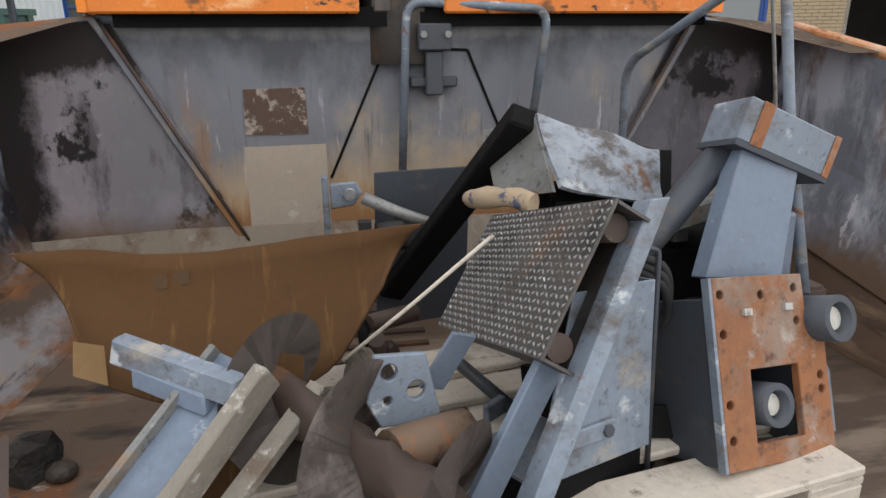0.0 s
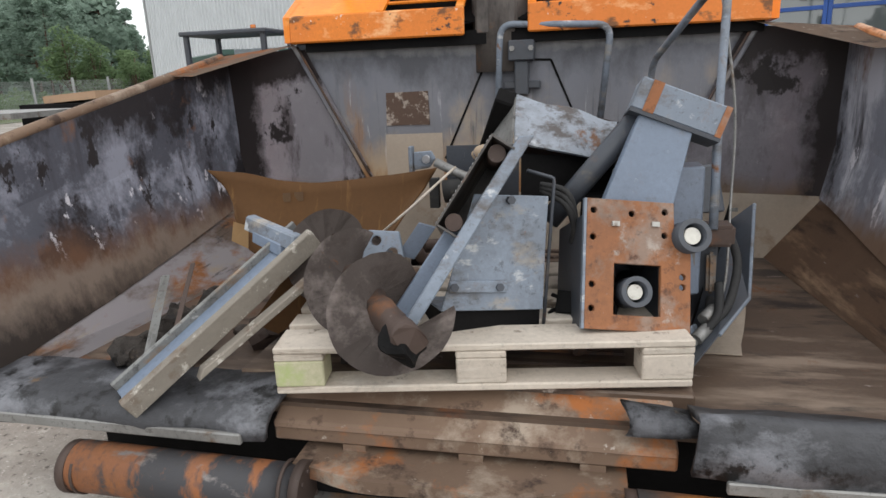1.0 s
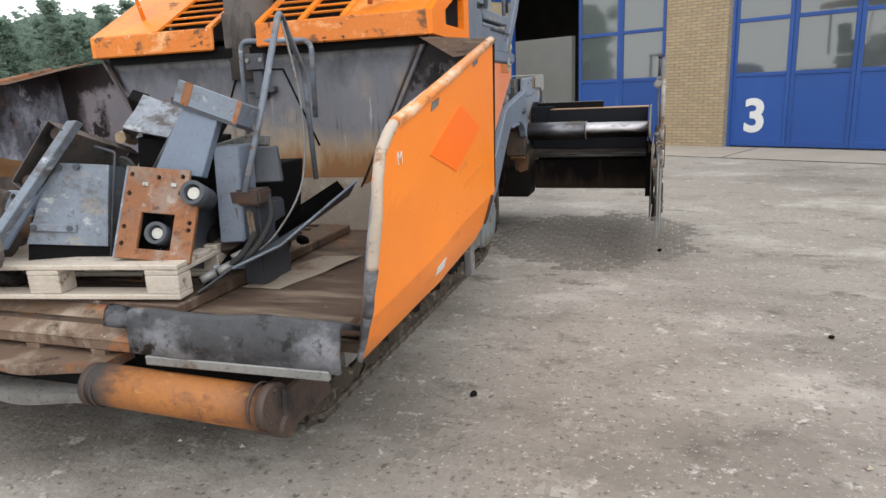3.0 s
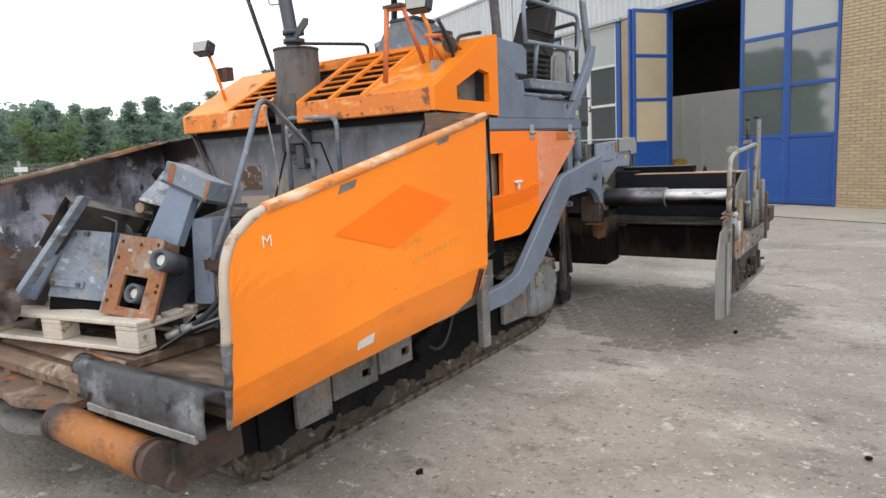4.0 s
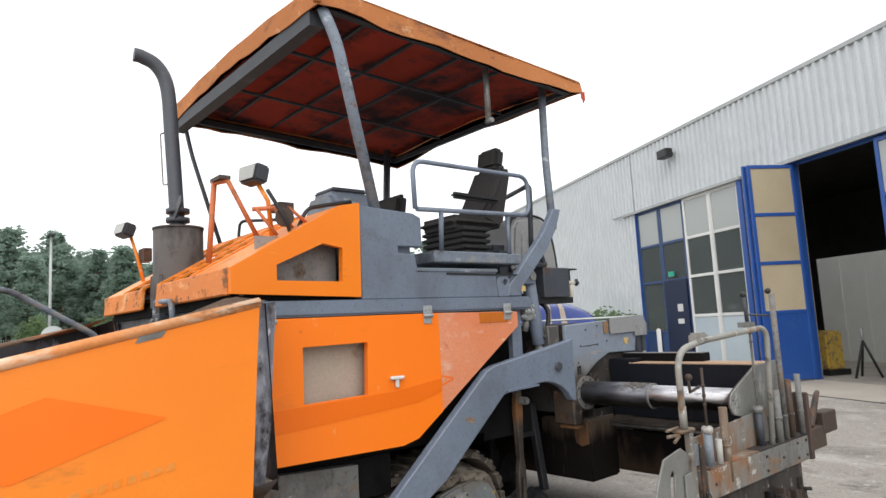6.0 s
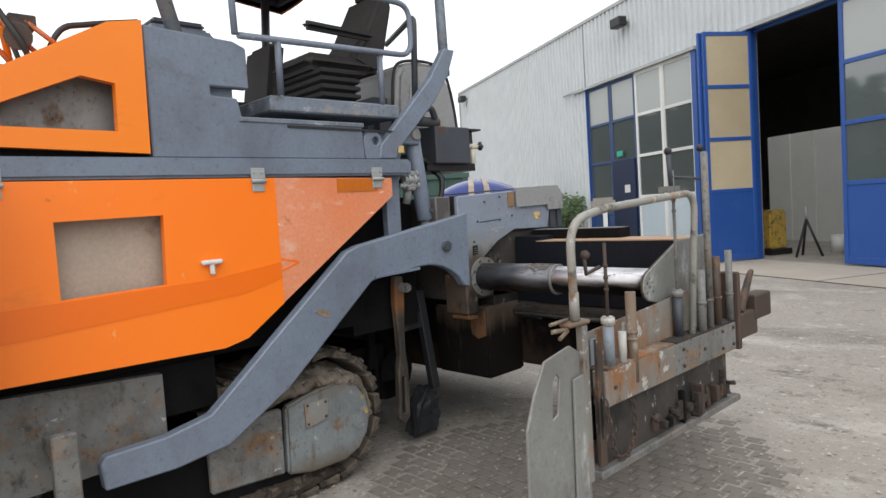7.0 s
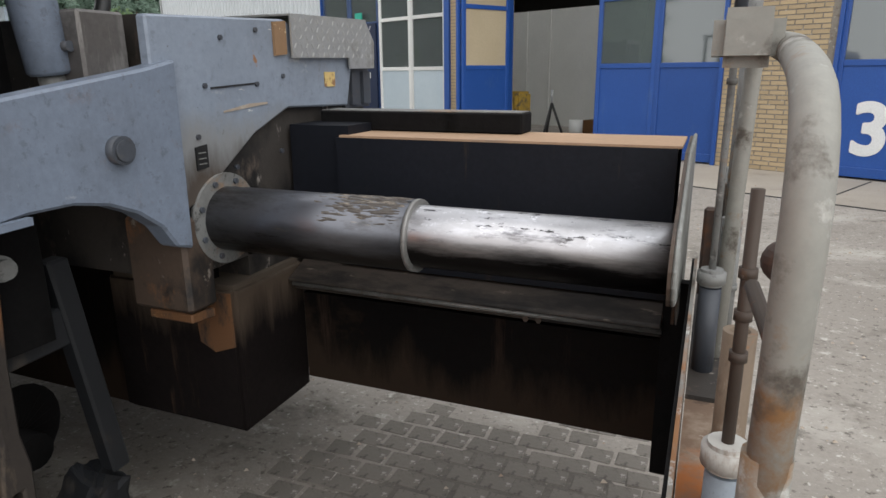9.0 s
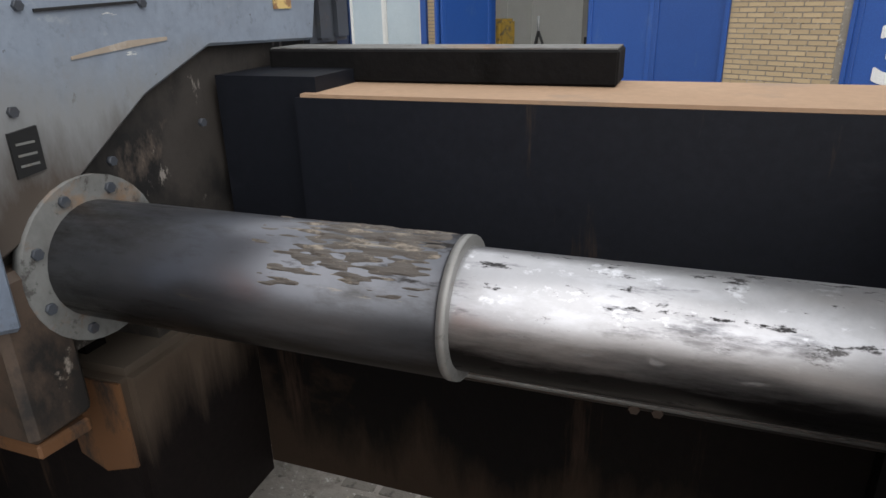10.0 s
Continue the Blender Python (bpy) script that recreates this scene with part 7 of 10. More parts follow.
plate(bm, [(1.14, 0.63), (1.19, 0.605), (1.26, 0.63), (1.258, 0.785), (1.17, 0.78), (1.13, 0.74)], 0.004, front(5.083))
part("rust_plate", bm, MATS["orange_brown_rust"], eb, "patch of orange rusted plate")
bm = bmnew()
box(bm, (-1.25, 5.11, 0.36), (0.80, 5.16, 1.04))
part("screed_front", bm, BITUMEN_STREAK, paver, "black tar covered screed front wall")
bm = bmnew()
box(bm, (0.80, 5.12, 0.80), (1.16, 5.16, 1.04))
part("screed_front", bm, BITUMEN_STREAK, paver)
# extension box
XI, XO = 1.27, 2.35
bm = bmnew()
box(bm, (XI + 0.15, 5.40, 0.80), (XO, 5.42, 1.178))
ex = part("extension_front", bm, BLACKPLATE, paver, "black sheet steel front of the screed extension")
bm = bmnew()
box(bm, (XI + 0.16, 5.402, 1.1785), (XO + 0.01, 5.66, 1.1845))
part("extension_top", bm, SANDY, ex, "sandy dusted top plate")
bm = bmnew()
box(bm, (XI - 0.02, 5.42, 0.80), (XI + 0.18, 5.9, 1.21))
box(bm, (XI, 5.62, 0.5), (XO, 5.64, 1.17))
part("extension_core", bm, BLACKPLATE, ex)
bm = bmnew()
obox(bm, (XI, 5.56, 1.1855), (0.655, 0, 0), (0, 0.11, 0), (0, 0, 0.058))
soften(bm, 0.004)
rbar = part("rubber_bar", bm, BITUMEN, ex, "black rubber strip on the extension")
bm = bmnew()
obox(bm, (XI + 0.003, 5.566, 1.2435), (0.648, 0, 0), (0, 0.10, 0), (0, 0, 0.002))
part("dusty_top", bm, GREY_GRIMY, rbar, "grey dust lying on the strip")
bm = bmnew()
box(bm, (XI, 5.405, 0.40), (XO, 5.425, 0.69))
part("extension_skirt", bm, BITUMEN_STREAK, ex, "black streaked lower front plate")
bm = bmnew()
obox(bm, (XI, 5.42, 0.80), (XO - XI, 0, 0), (0, -0.09, -0.04), (0, -0.004, -0.012))
obox(bm, (XI, 5.36, 0.715), (XO - XI, 0, 0), (0, 0.06, 0), (0, 0, 0.03))
soften(bm, 0.004)
part("guide_ledge", bm, LEDGE, ex, "brown ledge under the tube, coloured lighter as its top catches light")
for z, y in ((0.752, 5.345), (0.735, 5.355)):
    bm = bmnew()
    cyl(bm, (XI, y, z), (XO, y, z), 0.008, seg=8)
    part("guide_rail", bm, STEEL, ex, "worn bright guide rail")
bolts([(x, 5.36, 0.72) for x in (2.005, 2.04)], (0, -1, 0), 0.009, 0.006, SCREED_RUST, ex)
# end plate with adjusters
nose = [(5.06 + 0.075 * math.cos(radians(a)), 0.985 + 0.075 * math.sin(radians(a))) for a in range(120, 271, 25)]
bm = bmnew()
plate(bm, [(5.70, 0.70), (5.70, 0.40), (5.40, 0.40), (5.36, 0.84), (5.20, 0.875)] + nose[::-1] + [(5.34, 1.18), (5.64, 1.195)], 0.009, side(2.385),
      [circle(5.05 + dy, 0.985 + dz, 0.008, 8) for dy, dz in ((0.0, 0.035), (0.025, 0.015), (-0.025, 0.015), (0.0, -0.005), (0.025, -0.03), (-0.025, -0.03))])
soften(bm, 0.003)
ep = part("end_plate", bm, BARE, paver, "weathered grey end plate of the screed extension")
bm = bmnew()
plate(bm, [(4.43, 0.31), (5.37, 0.31), (5.37, 0.93), (5.06, 0.905), (4.44, 0.868)], 0.006, side(2.416))
part("inner_plate", bm, PEELING, ep, "grey sheet along the inside of the end beams")
# black filler added to close the see-through slit at this corner
bm = bmnew()
box(bm, (2.348, 5.368, 0.33), (2.412, 5.402, 0.86))
part("corner_seal", bm, BITUMEN, ep)
bm = bmnew()
plate(bm, [(4.435, 0.305), (5.39, 0.305), (5.37, 0.925), (5.06, 0.90), (4.445, 0.863)], 0.005, side(2.4095))
part("inner_plate_lining", bm, BITUMEN, ep, "tar black inner face")
bm = bmnew()
plate(bm, [(5.66, 0.70), (5.66, 0.40), (5.40, 0.40), (5.36, 0.84), (5.20, 0.872)] + nose[::-1] + [(5.34, 1.177), (5.62, 1.19)], 0.007, side(2.3755))
part("end_plate_liner", bm, SCREED_RUST, ep, "tan rusted inner face of the end plate")
for y0, y1, m_ in ((4.46, 5.04, PEELING), (5.045, 5.72, GREY_GRIMY)):
    bm = bmnew()
    box(bm, (2.43, y0, 0.565), (2.50, y1, 0.715))
    soften(bm, 0.006)
    part("side_beam", bm, m_, ep, "rust stained side beam")
    bm = bmnew()
    box(bm, (2.419, y0 + 0.01, 0.716), (2.499, y1 - 0.005, 0.726))
    part("beam_shelf", bm, RUSTY if y0 < 5 else SCREED_GRIME, ep)
bolts([(2.50, y, z) for y, z in ((5.12, 0.60), (5.12, 0.68), (5.34, 0.64), (5.55, 0.60), (5.55, 0.69), (5.68, 0.60), (5.68, 0.69), (4.52, 0.64))], (1, 0, 0), 0.009, 0.008, RUST_DARK, ep)
bm = bmnew()
box(bm, (2.421, 4.45, 0.42), (2.429, 5.68, 0.60))
part("shield_lining", bm, BITUMEN, ep)
bm = bmnew()
plate(bm, [(4.45, 0.31), (5.66, 0.31), (5.66, 0.57), (4.45, 0.57)], 0.02, side(2.465))
part("side_shield", bm, SCREED_GRIME, ep, "dirty grey side shield")
bm = bmnew()
box(bm, (2.42, 4.40, 0.285), (2.50, 5.74, 0.318))
soften(bm, 0.005)
wobble(bm, 0.006, 6)
part("skid_rail", bm, GREY_GRIMY, ep, "worn skid rail along the ground edge")
rnd = random.Random(8)
for k in range(16):
    y = 4.88 + 0.05 * k + rnd.uniform(-0.015, 0.015)
    z = 0.32 + rnd.uniform(0, 0.03)
    bm = bmnew()
    if k % 3 == 0:
        cyl(bm, (2.467, y, z + 0.06), (2.467 + rnd.uniform(0.03, 0.05), y, z + 0.06), rnd.uniform(0.012, 0.022), seg=10)
        box(bm, (2.466, y - 0.02, z), (2.482, y + 0.02, z + 0.05))
        bmesh.ops.subdivide_edges(bm, edges=bm.edges[:], cuts=1)
    else:
        box(bm, (2.466, y, z), (2.485 + rnd.uniform(0, 0.035), y + rnd.uniform(0.02, 0.045), z + rnd.uniform(0.04, 0.17)))
        soften(bm, 0.005)
    wobble(bm, 0.008, 15)
    wobble(bm, 0.007, 38)
    part("skid_clamp", bm, rnd.choice((RUST_DARK, BITUMEN, ASPHALT, ASPHALT)), ep)
# front deflector blade: two overlapping sheets
bm = bmnew()
plate(bm, [(3.97, 0.24), (3.98, 0.60), (4.03, 0.72), (4.10, 0.83), (4.26, 0.86), (4.36, 0.80), (4.36, 0.22), (4.2, 0.19)], 0.012, side(2.475), [[(4.13, 0.60), (4.165, 0.615), (4.185, 0.75), (4.165, 0.77), (4.145, 0.745)]])
soften(bm, 0.003)
fb = part("front_blade", bm, BARE, ep, "bare grey front deflector blade")
bm = bmnew()
obox(bm, (2.478, 4.24, 0.20), (0.012, 0.0, 0), (0.004, 0.075, 0.01), (0, 0.015, 0.53))
soften(bm, 0.003)
part("blade_rib", bm, BARE, fb, "shiny scraped wear strip")
# hand rail
bm = bmnew()
rail = rounded([(2.485, 4.287, 0.96), (2.488, 4.278, 1.335), (2.49, 4.50, 1.375), (2.49, 5.325, 1.42), (2.472, 5.275, 0.72)], 0.11, 6)
tube(bm, rail, 0.0168, 14)
hr = part("hand_rail", bm, mat("chalky_rail_paint", (0.33, 0.325, 0.295), (0.25, 0.24, 0.21), [((0.26, 0.14, 0.06), (6, 6, 6), 0.58, 0.68, 0.8), ((0.10, 0.085, 0.07), (9, 9, 9), 0.56, 0.66, 0.8), ((0.45, 0.44, 0.41), 14.0, 0.60, 0.68, 0.6)], rough=0.65, bump=0.2), paver, "bent weathered tube hand rail with peeling paint")
bm = bmnew()
cyl(bm, (2.485, 4.288, 0.955), (2.485, 4.288, 1.065), 0.0195, seg=16)
part("rail_collar", bm, MATS["chalky_rail_paint"], hr)
bm = bmnew()
box(bm, (2.464, 4.315, 0.30), (2.498, 4.352, 0.93))
soften(bm, 0.004)
part("rail_post", bm, PEELING, hr, "rusty square rail post")
bm = bmnew()
plate(bm, [(4.395, 0.34), (4.44, 0.34), (4.44, 0.84), (4.40, 0.86)], 0.012, side(2.50), [[(4.408, 0.45), (4.425, 0.45), (4.425, 0.62), (4.408, 0.62)]])
part("slotted_bracket", bm, SCREED_RUST, hr)
bm = bmnew()
box(bm, (2.452, 4.225, 0.934), (2.508, 4.36, 0.952))
soften(bm, 0.006)
part("rail_clamp", bm, TANRUST, hr, "rust orange clamp plate")
for p, q, r in (((2.47, 4.15, 0.958), (2.47, 4.26, 0.962), 0.007), ((2.455, 4.175, 0.925), (2.49, 4.23, 0.93), 0.009), ((2.50, 4.165, 0.905), (2.49, 4.23, 0.925), 0.008)):
    bm = bmnew()
    cyl(bm, p, q, r, seg=10)
    part("clamp_lever", bm, TANRUST, hr)
bm = bmnew()
box(bm, (2.412, 4.53, 1.360), (2.480, 4.635, 1.420))
soften(bm, 0.012, 2)
part("rail_box", bm, MATS["chalky_rail_paint"], hr)
# height adjusters: sleeve, collar, spindle, handle
for y, ztop, zc, sleeve, rod_m in ((4.535, 1.235, 0.92, mat("pale_blue_sleeve", (0.30, 0.36, 0.42), (0.24, 0.28, 0.32), rough=0.5, bump=0.1, grime=0.5), SCREED_RUST), (5.19, 1.53, 0.945, GREY_DARK, GREY_GRIMY)):
    ax_ = 2.472 if y < 5 else 2.447
    bm = bmnew()
    pipe(bm, (ax_, y, 0.726), (ax_, y, zc - 0.03), 0.0225, 0.012, 18)
    sl = part("adjuster_sleeve", bm, sleeve, ep, "worn adjuster sleeve")
    bm = bmnew()
    cyl(bm, (ax_, y, zc - 0.026), (ax_, y, zc + 0.010), 0.029, seg=16)
    soften(bm, 0.006, 2)
    part("collar", bm, CHALK if y < 5 else GREY_GRIMY, sl)
    bm = bmnew()
    cyl(bm, (ax_, y, zc), (ax_, y, ztop), 0.0075, seg=10)
    for k in range(3):
        z = ztop - 0.10 - 0.05 * k
        cyl(bm, (ax_, y, z), (ax_, y, z + 0.012), 0.0105, seg=10)
    part("crank_spindle", bm, rod_m, sl, "rusty threaded adjuster spindle")
bm = bmnew()
tube(bm, [(2.447, 5.17, 1.50), (2.458, 5.45, 1.485)], 0.007, 8)
part("crank_handle", bm, GREY_DARK, ep)
for p in ((2.45, 5.15, 1.62), (2.46, 5.465, 1.64)):
    bm = bmnew()
    bmesh.ops.create_uvsphere(bm, u_segments=14, v_segments=10, radius=0.019, matrix=Matrix.Translation(p))
    part("crank_knob", bm, BLACK, ep)
bm = bmnew()
cyl(bm, (2.448, 5.17, 1.45), (2.45, 5.15, 1.61), 0.012, seg=8)
part("knob_stem", bm, GREY_DARK, ep)
bm = bmnew()
bmesh.ops.create_uvsphere(bm, u_segments=16, v_segments=10, radius=0.019, matrix=Matrix.Translation((2.488, 4.372, 1.200)))
part("lever_knob", bm, RUST_DARK, ep, "dull red-brown ball knob")
bm = bmnew()
tube(bm, [(2.488, 4.365, 1.19), (2.487, 4.375, 1.125), (2.474, 4.49, 1.14)], 0.008, 10)
part("lever_stem", bm, SCREED_RUST, ep)
bm = bmnew()
pipe(bm, (2.49, 4.605, 0.727), (2.49, 4.61, 0.855), 0.017, 0.013, 18)
part("white_sleeve", bm, CHALK, ep, "short white plastic sleeve")
bm = bmnew()
obox(bm, (2.421, 4.47, 0.73), (0.006, 0, 0), (0, 0.045, 0), (0, 0, 0.11))
part("blue_tab", bm, MATS["pale_blue_sleeve"], ep)
for y, z1, r, m_ in ((4.70, 1.01, 0.0225, TANRUST), (5.365, 1.03, 0.023, GREY_GRIMY), (5.46, 1.62, 0.0175, GREY_GRIMY), (5.545, 1.08, 0.021, SCREED_RUST), (5.70, 1.10, 0.018, GREY_GRIMY)):
    bm = bmnew()
    pipe(bm, (2.482, y, 0.62 if y < 5 else 0.727), (2.482, y, z1), r, r * 0.62, 18)
    for z in (0.80, 0.83) if y < 5 else (0.86,):
        pipe(bm, (2.482, y, z), (2.482, y, z + 0.014), r * 1.14, r * 0.98, 18)
    part("upright_tube", bm, m_, ep, "weathered upright socket tube")
bm = bmnew()
box(bm, (2.425, 5.09, 1.425), (2.475, 5.21, 1.455))
part("guide_block", bm, GREY_GRIMY, ep)
for lo, hi, m_ in (((2.42, 5.725, 0.56), (2.52, 5.755, 0.98), RUST_DARK), ((2.43, 5.76, 0.60), (2.50, 6.02, 0.74), SCREED_RUST), ((2.42, 5.98, 0.68), (2.51, 6.20, 0.82), RUST_DARK)):
    bm = bmnew()
    box(bm, lo, hi)
    soften(bm, 0.008)
    part("rear_outrigger", bm, m_, ep, "rusty rear outrigger bracket")
bm = bmnew()
tube(bm, smooth_path([(2.465, 5.86, 0.74), (2.47, 5.93, 0.84), (2.47, 6.0, 0.93), (2.47, 6.03, 0.95)], 4), 0.026, 10, 0.014)
part("outrigger_stub", bm, SCREED_RUST, ep)
# hanging chain
links = smooth_path([(2.49, 4.46, 0.60), (2.505, 4.475, 0.45), (2.505, 4.50, 0.36), (2.505, 4.57, 0.335), (2.505, 4.64, 0.39), (2.50, 4.665, 0.47), (2.49, 4.66, 0.56)], 4)
for k, (a, b) in enumerate(zip(links, links[1:])):
    d = (b - a).normalized()
    n_ = d.cross(V((1, 0, 0))).normalized() if k % 2 else V((1, 0, 0))
    c, h = (a + b) / 2, (b - a).length * 0.5 + 0.004
    loop_ = [c + d * h * math.cos(q_) + n_ * 0.010 * math.sin(q_) for q_ in (2 * math.pi * i / 10 for i in range(11))]
    bm = bmnew()
    tube(bm, loop_, 0.0032, 6)
    part("chain_link", bm, RUST_DARK, ep)
# left extension, simple mirror of the large forms
bm = bmnew()
box(bm, (-2.35, 5.40, 0.40), (-1.27, 5.62, 1.17))
part("extension_front", bm, BLACKPLATE, paver)
bm = bmnew()
cyl(bm, (-1.2, *AX), (-2.37, *AX), 0.0715, seg=24)
part("piston_tube", bm, CHROME, paver)
bm = bmnew()
box(bm, (-2.39, 4.62, 0.12), (-2.36, 6.0, 1.1))
part("end_plate", bm, GREY_GRIMY, paver)

# ---- load in the hopper ----
def pallet(m):
    """A wooden 1.2 x 0.8 m pallet; x along its long side."""
    pl = thing("pallet", "weathered wooden euro pallet lying in the paver hopper", "pallet", m=m)

    def piece(name, lo, hi, material=None, label=""):
        bm = bmnew()
        box(bm, lo, hi)
        soften(bm, 0.004)
        wobble(bm, 0.0025, 14)
        for v in bm.verts:
            v.co = m @ v.co
        part(name, bm, material or WOOD, pl, label)

    for y0, y1 in ((0.0, 0.1), (0.3275, 0.4725), (0.7, 0.8)):
        piece("bottom_board", (0, y0, 0), (1.2, y1, 0.022))
        for k, x0 in enumerate((0.0, 0.5275, 1.055)):
            piece("block", (x0, y0, 0.0225), (x0 + 0.145, y1, 0.0995), WOOD_GREEN if (k == 0 and y0 == 0) else None, "green tinged wooden block" if (k == 0 and y0 == 0) else "")
    for x0 in (0.0, 0.5275, 1.055):
        piece("stringer_board", (x0, 0, 0.1), (x0 + 0.145, 0.8, 0.1215))
    for y0, y1 in ((0, 0.145), (0.1837, 0.2837), (0.3275, 0.4725), (0.5163, 0.6163), (0.655, 0.8)):
        piece("deck_board", (0, y0, 0.122), (1.2, y1, 0.144))
    return pl


pallet(pose(-0.487, 0.632, 0.668, 0, 0, 9.6))

# rusty flange box with square cut-out
pu, pv = V((0.30, 0.075, -0.035)).normalized(), V((0.015, 0.155, 0.355)).normalized()
pn_ = pu.cross(pv).normalized()
pv = pn_.cross(pu).normalized()
P0 = V((0.39, 0.835, 0.832))
fp = frame_of(P0, pu, pv)
fbx = thing("gearbox_frame", "grey steel gearbox frame with an orange rusty flange plate", "machine part", P0)
bm = bmnew()
holes = [[(0.085, 0.045), (0.225, 0.045), (0.225, 0.195), (0.085, 0.195)]] + [circle(x, y, 0.010, 8) for x, y in ((0.02, 0.35), (0.02, 0.27), (0.02, 0.13), (0.02, 0.06), (0.135, 0.345), (0.235, 0.355), (0.235, 0.285), (0.29, 0.135), (0.29, 0.165))]
plate(bm, [(0, 0), (0.315, 0.0), (0.315, 0.235), (0.265, 0.27), (0.262, 0.385), (0.0, 0.385)], -0.02, fp, holes)
soften(bm, 0.002)
part("flange_plate", bm, RUST_ORANGE, fbx, "orange rusty flange plate with bolt holes")
for o_, u_, v_, w_ in ((fp(0.0, 0.004, -0.02), pu * 0.02, pv * 0.34, pn_ * -0.32), (fp(0.245, 0.004, -0.02), pu * 0.017, pv * 0.34, pn_ * -0.32), (fp(0.021, 0.004, -0.02), pu * 0.223, pv * 0.02, pn_ * -0.32), (fp(0.021, 0.32, -0.02), pu * 0.223, pv * 0.02, pn_ * -0.30), (fp(0.021, 0.025, -0.32), pu * 0.223, pv * 0.294, pn_ * -0.015)):
    bm = bmnew()
    obox(bm, o_, u_, v_, w_)
    soften(bm, 0.003)
    part("housing_plate", bm, GREY_DARK, fbx, "dark grey welded housing plate")
for (x, y), r, ln, d0 in (((0.155, 0.115), 0.046, 0.10, -0.10), ((0.305, 0.285), 0.050, 0.14, -0.09)):
    bm = bmnew()
    pipe(bm, fp(x, y, d0), fp(x, y, d0 + ln), r, r * 0.70, 22)
    hub = part("shaft_socket", bm, GREY_DARK, fbx, "dark ribbed shaft socket")
    # white reflection on the shaft end put into its base colour
    bm = bmnew()
    cyl(bm, fp(x, y, d0), fp(x, y, d0 + ln - 0.018), r * 0.50, seg=18)
    part("shaft_end", bm, MATS.get("glint_paled_machined_steel") or mat("glint_paled_machined_steel", (0.60, 0.585, 0.53), (0.47, 0.45, 0.40), [((0.35, 0.32, 0.27), (40, 40, 40), 0.58, 0.66, 0.4)], rough=0.3, metal=0.25, bump=0.1), hub, "machined shaft end coloured pale for its white reflection")
for x, y in ((0.075, 0.305), (0.195, 0.31)):
    bm = bmnew()
    obox(bm, fp(x, y, 0.0), pu * 0.022, pv * 0.014, pn_ * 0.008)
    part("clip", bm, CHALK, fbx)
bm = bmnew()
obox(bm, fp(-0.008, 0.0, -0.02), pu * 0.008, pv * 0.385, pn_ * 0.019)
part("flange_edge", bm, GREY_SCUFFED, fbx, "blue-grey painted plate edge")
# upright arm with bracket head
arm_t = thing("bracket_arm", "blue-grey steel bracket arm with rust spots leaning on the frame", "machine part", (0.55, 1.08, 1.17))
bm = bmnew()
a0, a1, a2, a3 = V((0.44, 1.075, 1.15)), V((0.65, 1.11, 1.12)), V((0.715, 1.195, 1.38)), V((0.565, 1.185, 1.45))
nn = (a1 - a0).cross(a3 - a0).normalized() * 0.02
vs = [bm.verts.new(p) for p in (a0, a1, a2, a3)] + [bm.verts.new(p - nn * 2.5) for p in (a0, a1, a2, a3)]
for f in ((0, 1, 2, 3), (7, 6, 5, 4), (0, 4, 5, 1), (1, 5, 6, 2), (2, 6, 7, 3), (3, 7, 4, 0)):
    bm.faces.new([vs[i] for i in f])
bmesh.ops.recalc_face_normals(bm, faces=bm.faces)
soften(bm, 0.003)
part("arm_plate", bm, SKYPAINT, arm_t)
bm = bmnew()
h0 = V((0.52, 1.15, 1.437))
hu, hv, hw = V((0.27, 0.045, -0.107)), V((0.035, 0.015, 0.09)), V((-0.01, 0.13, -0.03))
obox(bm, h0, hu, hv, hw)
soften(bm, 0.004)
part("bracket_head", bm, GREY_SCUFFED, arm_t, "boxed bracket head with orange rust stripe")
for f0, f1 in ((0.12, 0.12), (0.93, 0.07)):
    bm = bmnew()
    obox(bm, h0 + hu * f0 - hw * 0.02, hu * f1, hv * 1.0, hw * 0.015)
    part("rust_stripe", bm, RUST_ORANGE, arm_t)
bm = bmnew()
obox(bm, h0 - hu * 0.01 - hw * 0.01 - hv * 0.12, hu * 1.02, hv * 0.12, hw * 1.02)
part("lower_lip", bm, GREY_DARK, arm_t)
# grey bolted box
bu, bv = V((0.285, 0.14, -0.035)).normalized(), V((0.07, 0.09, 0.315)).normalized()
bn = bu.cross(bv).normalized()
bv = bn.cross(bu).normalized()
B0 = V((-0.02, 0.79, 0.885))
fb_ = frame_of(B0, bu, bv)
gb = thing("sheet_metal_box", "scratched blue-grey sheet metal cover box standing on the pallet", "machine part", B0)
bm = bmnew()
plate(bm, [(0, 0), (0.315, 0.0), (0.325, 0.345), (0.09, 0.345)], -0.006, fb_)
soften(bm, 0.002)
part("cover_sheet", bm, GREY_SCUFFED, gb)
bm = bmnew()
obox(bm, fb_(0.315, 0.0, -0.001), bu * 0.006, bv * 0.345, bn * -0.26)
part("side_sheet", bm, GREY_SCUFFED, gb)
bm = bmnew()
obox(bm, fb_(0.0, 0.0, -0.006), bu * 0.315, bv * 0.006, bn * -0.22)
part("bottom_sheet", bm, GREY_SCUFFED, gb)
bm = bmnew()
obox(bm, fb_(0.02, 0.055, 0.0), bu * 0.18, bv * 0.035, bn * 0.012)
soften(bm, 0.003)
part("hinge_strip", bm, GREY_SCUFFED, gb)
for x, y in ((0.035, 0.072), (0.175, 0.072), (0.13, 0.325), (0.20, 0.33)):
    bm = bmnew()
    bolt(bm, fb_(x, y, 0.0), bn, 0.013, 0.02)
    part("bolt", bm, GREY_DARK, gb)
bm = bmnew()
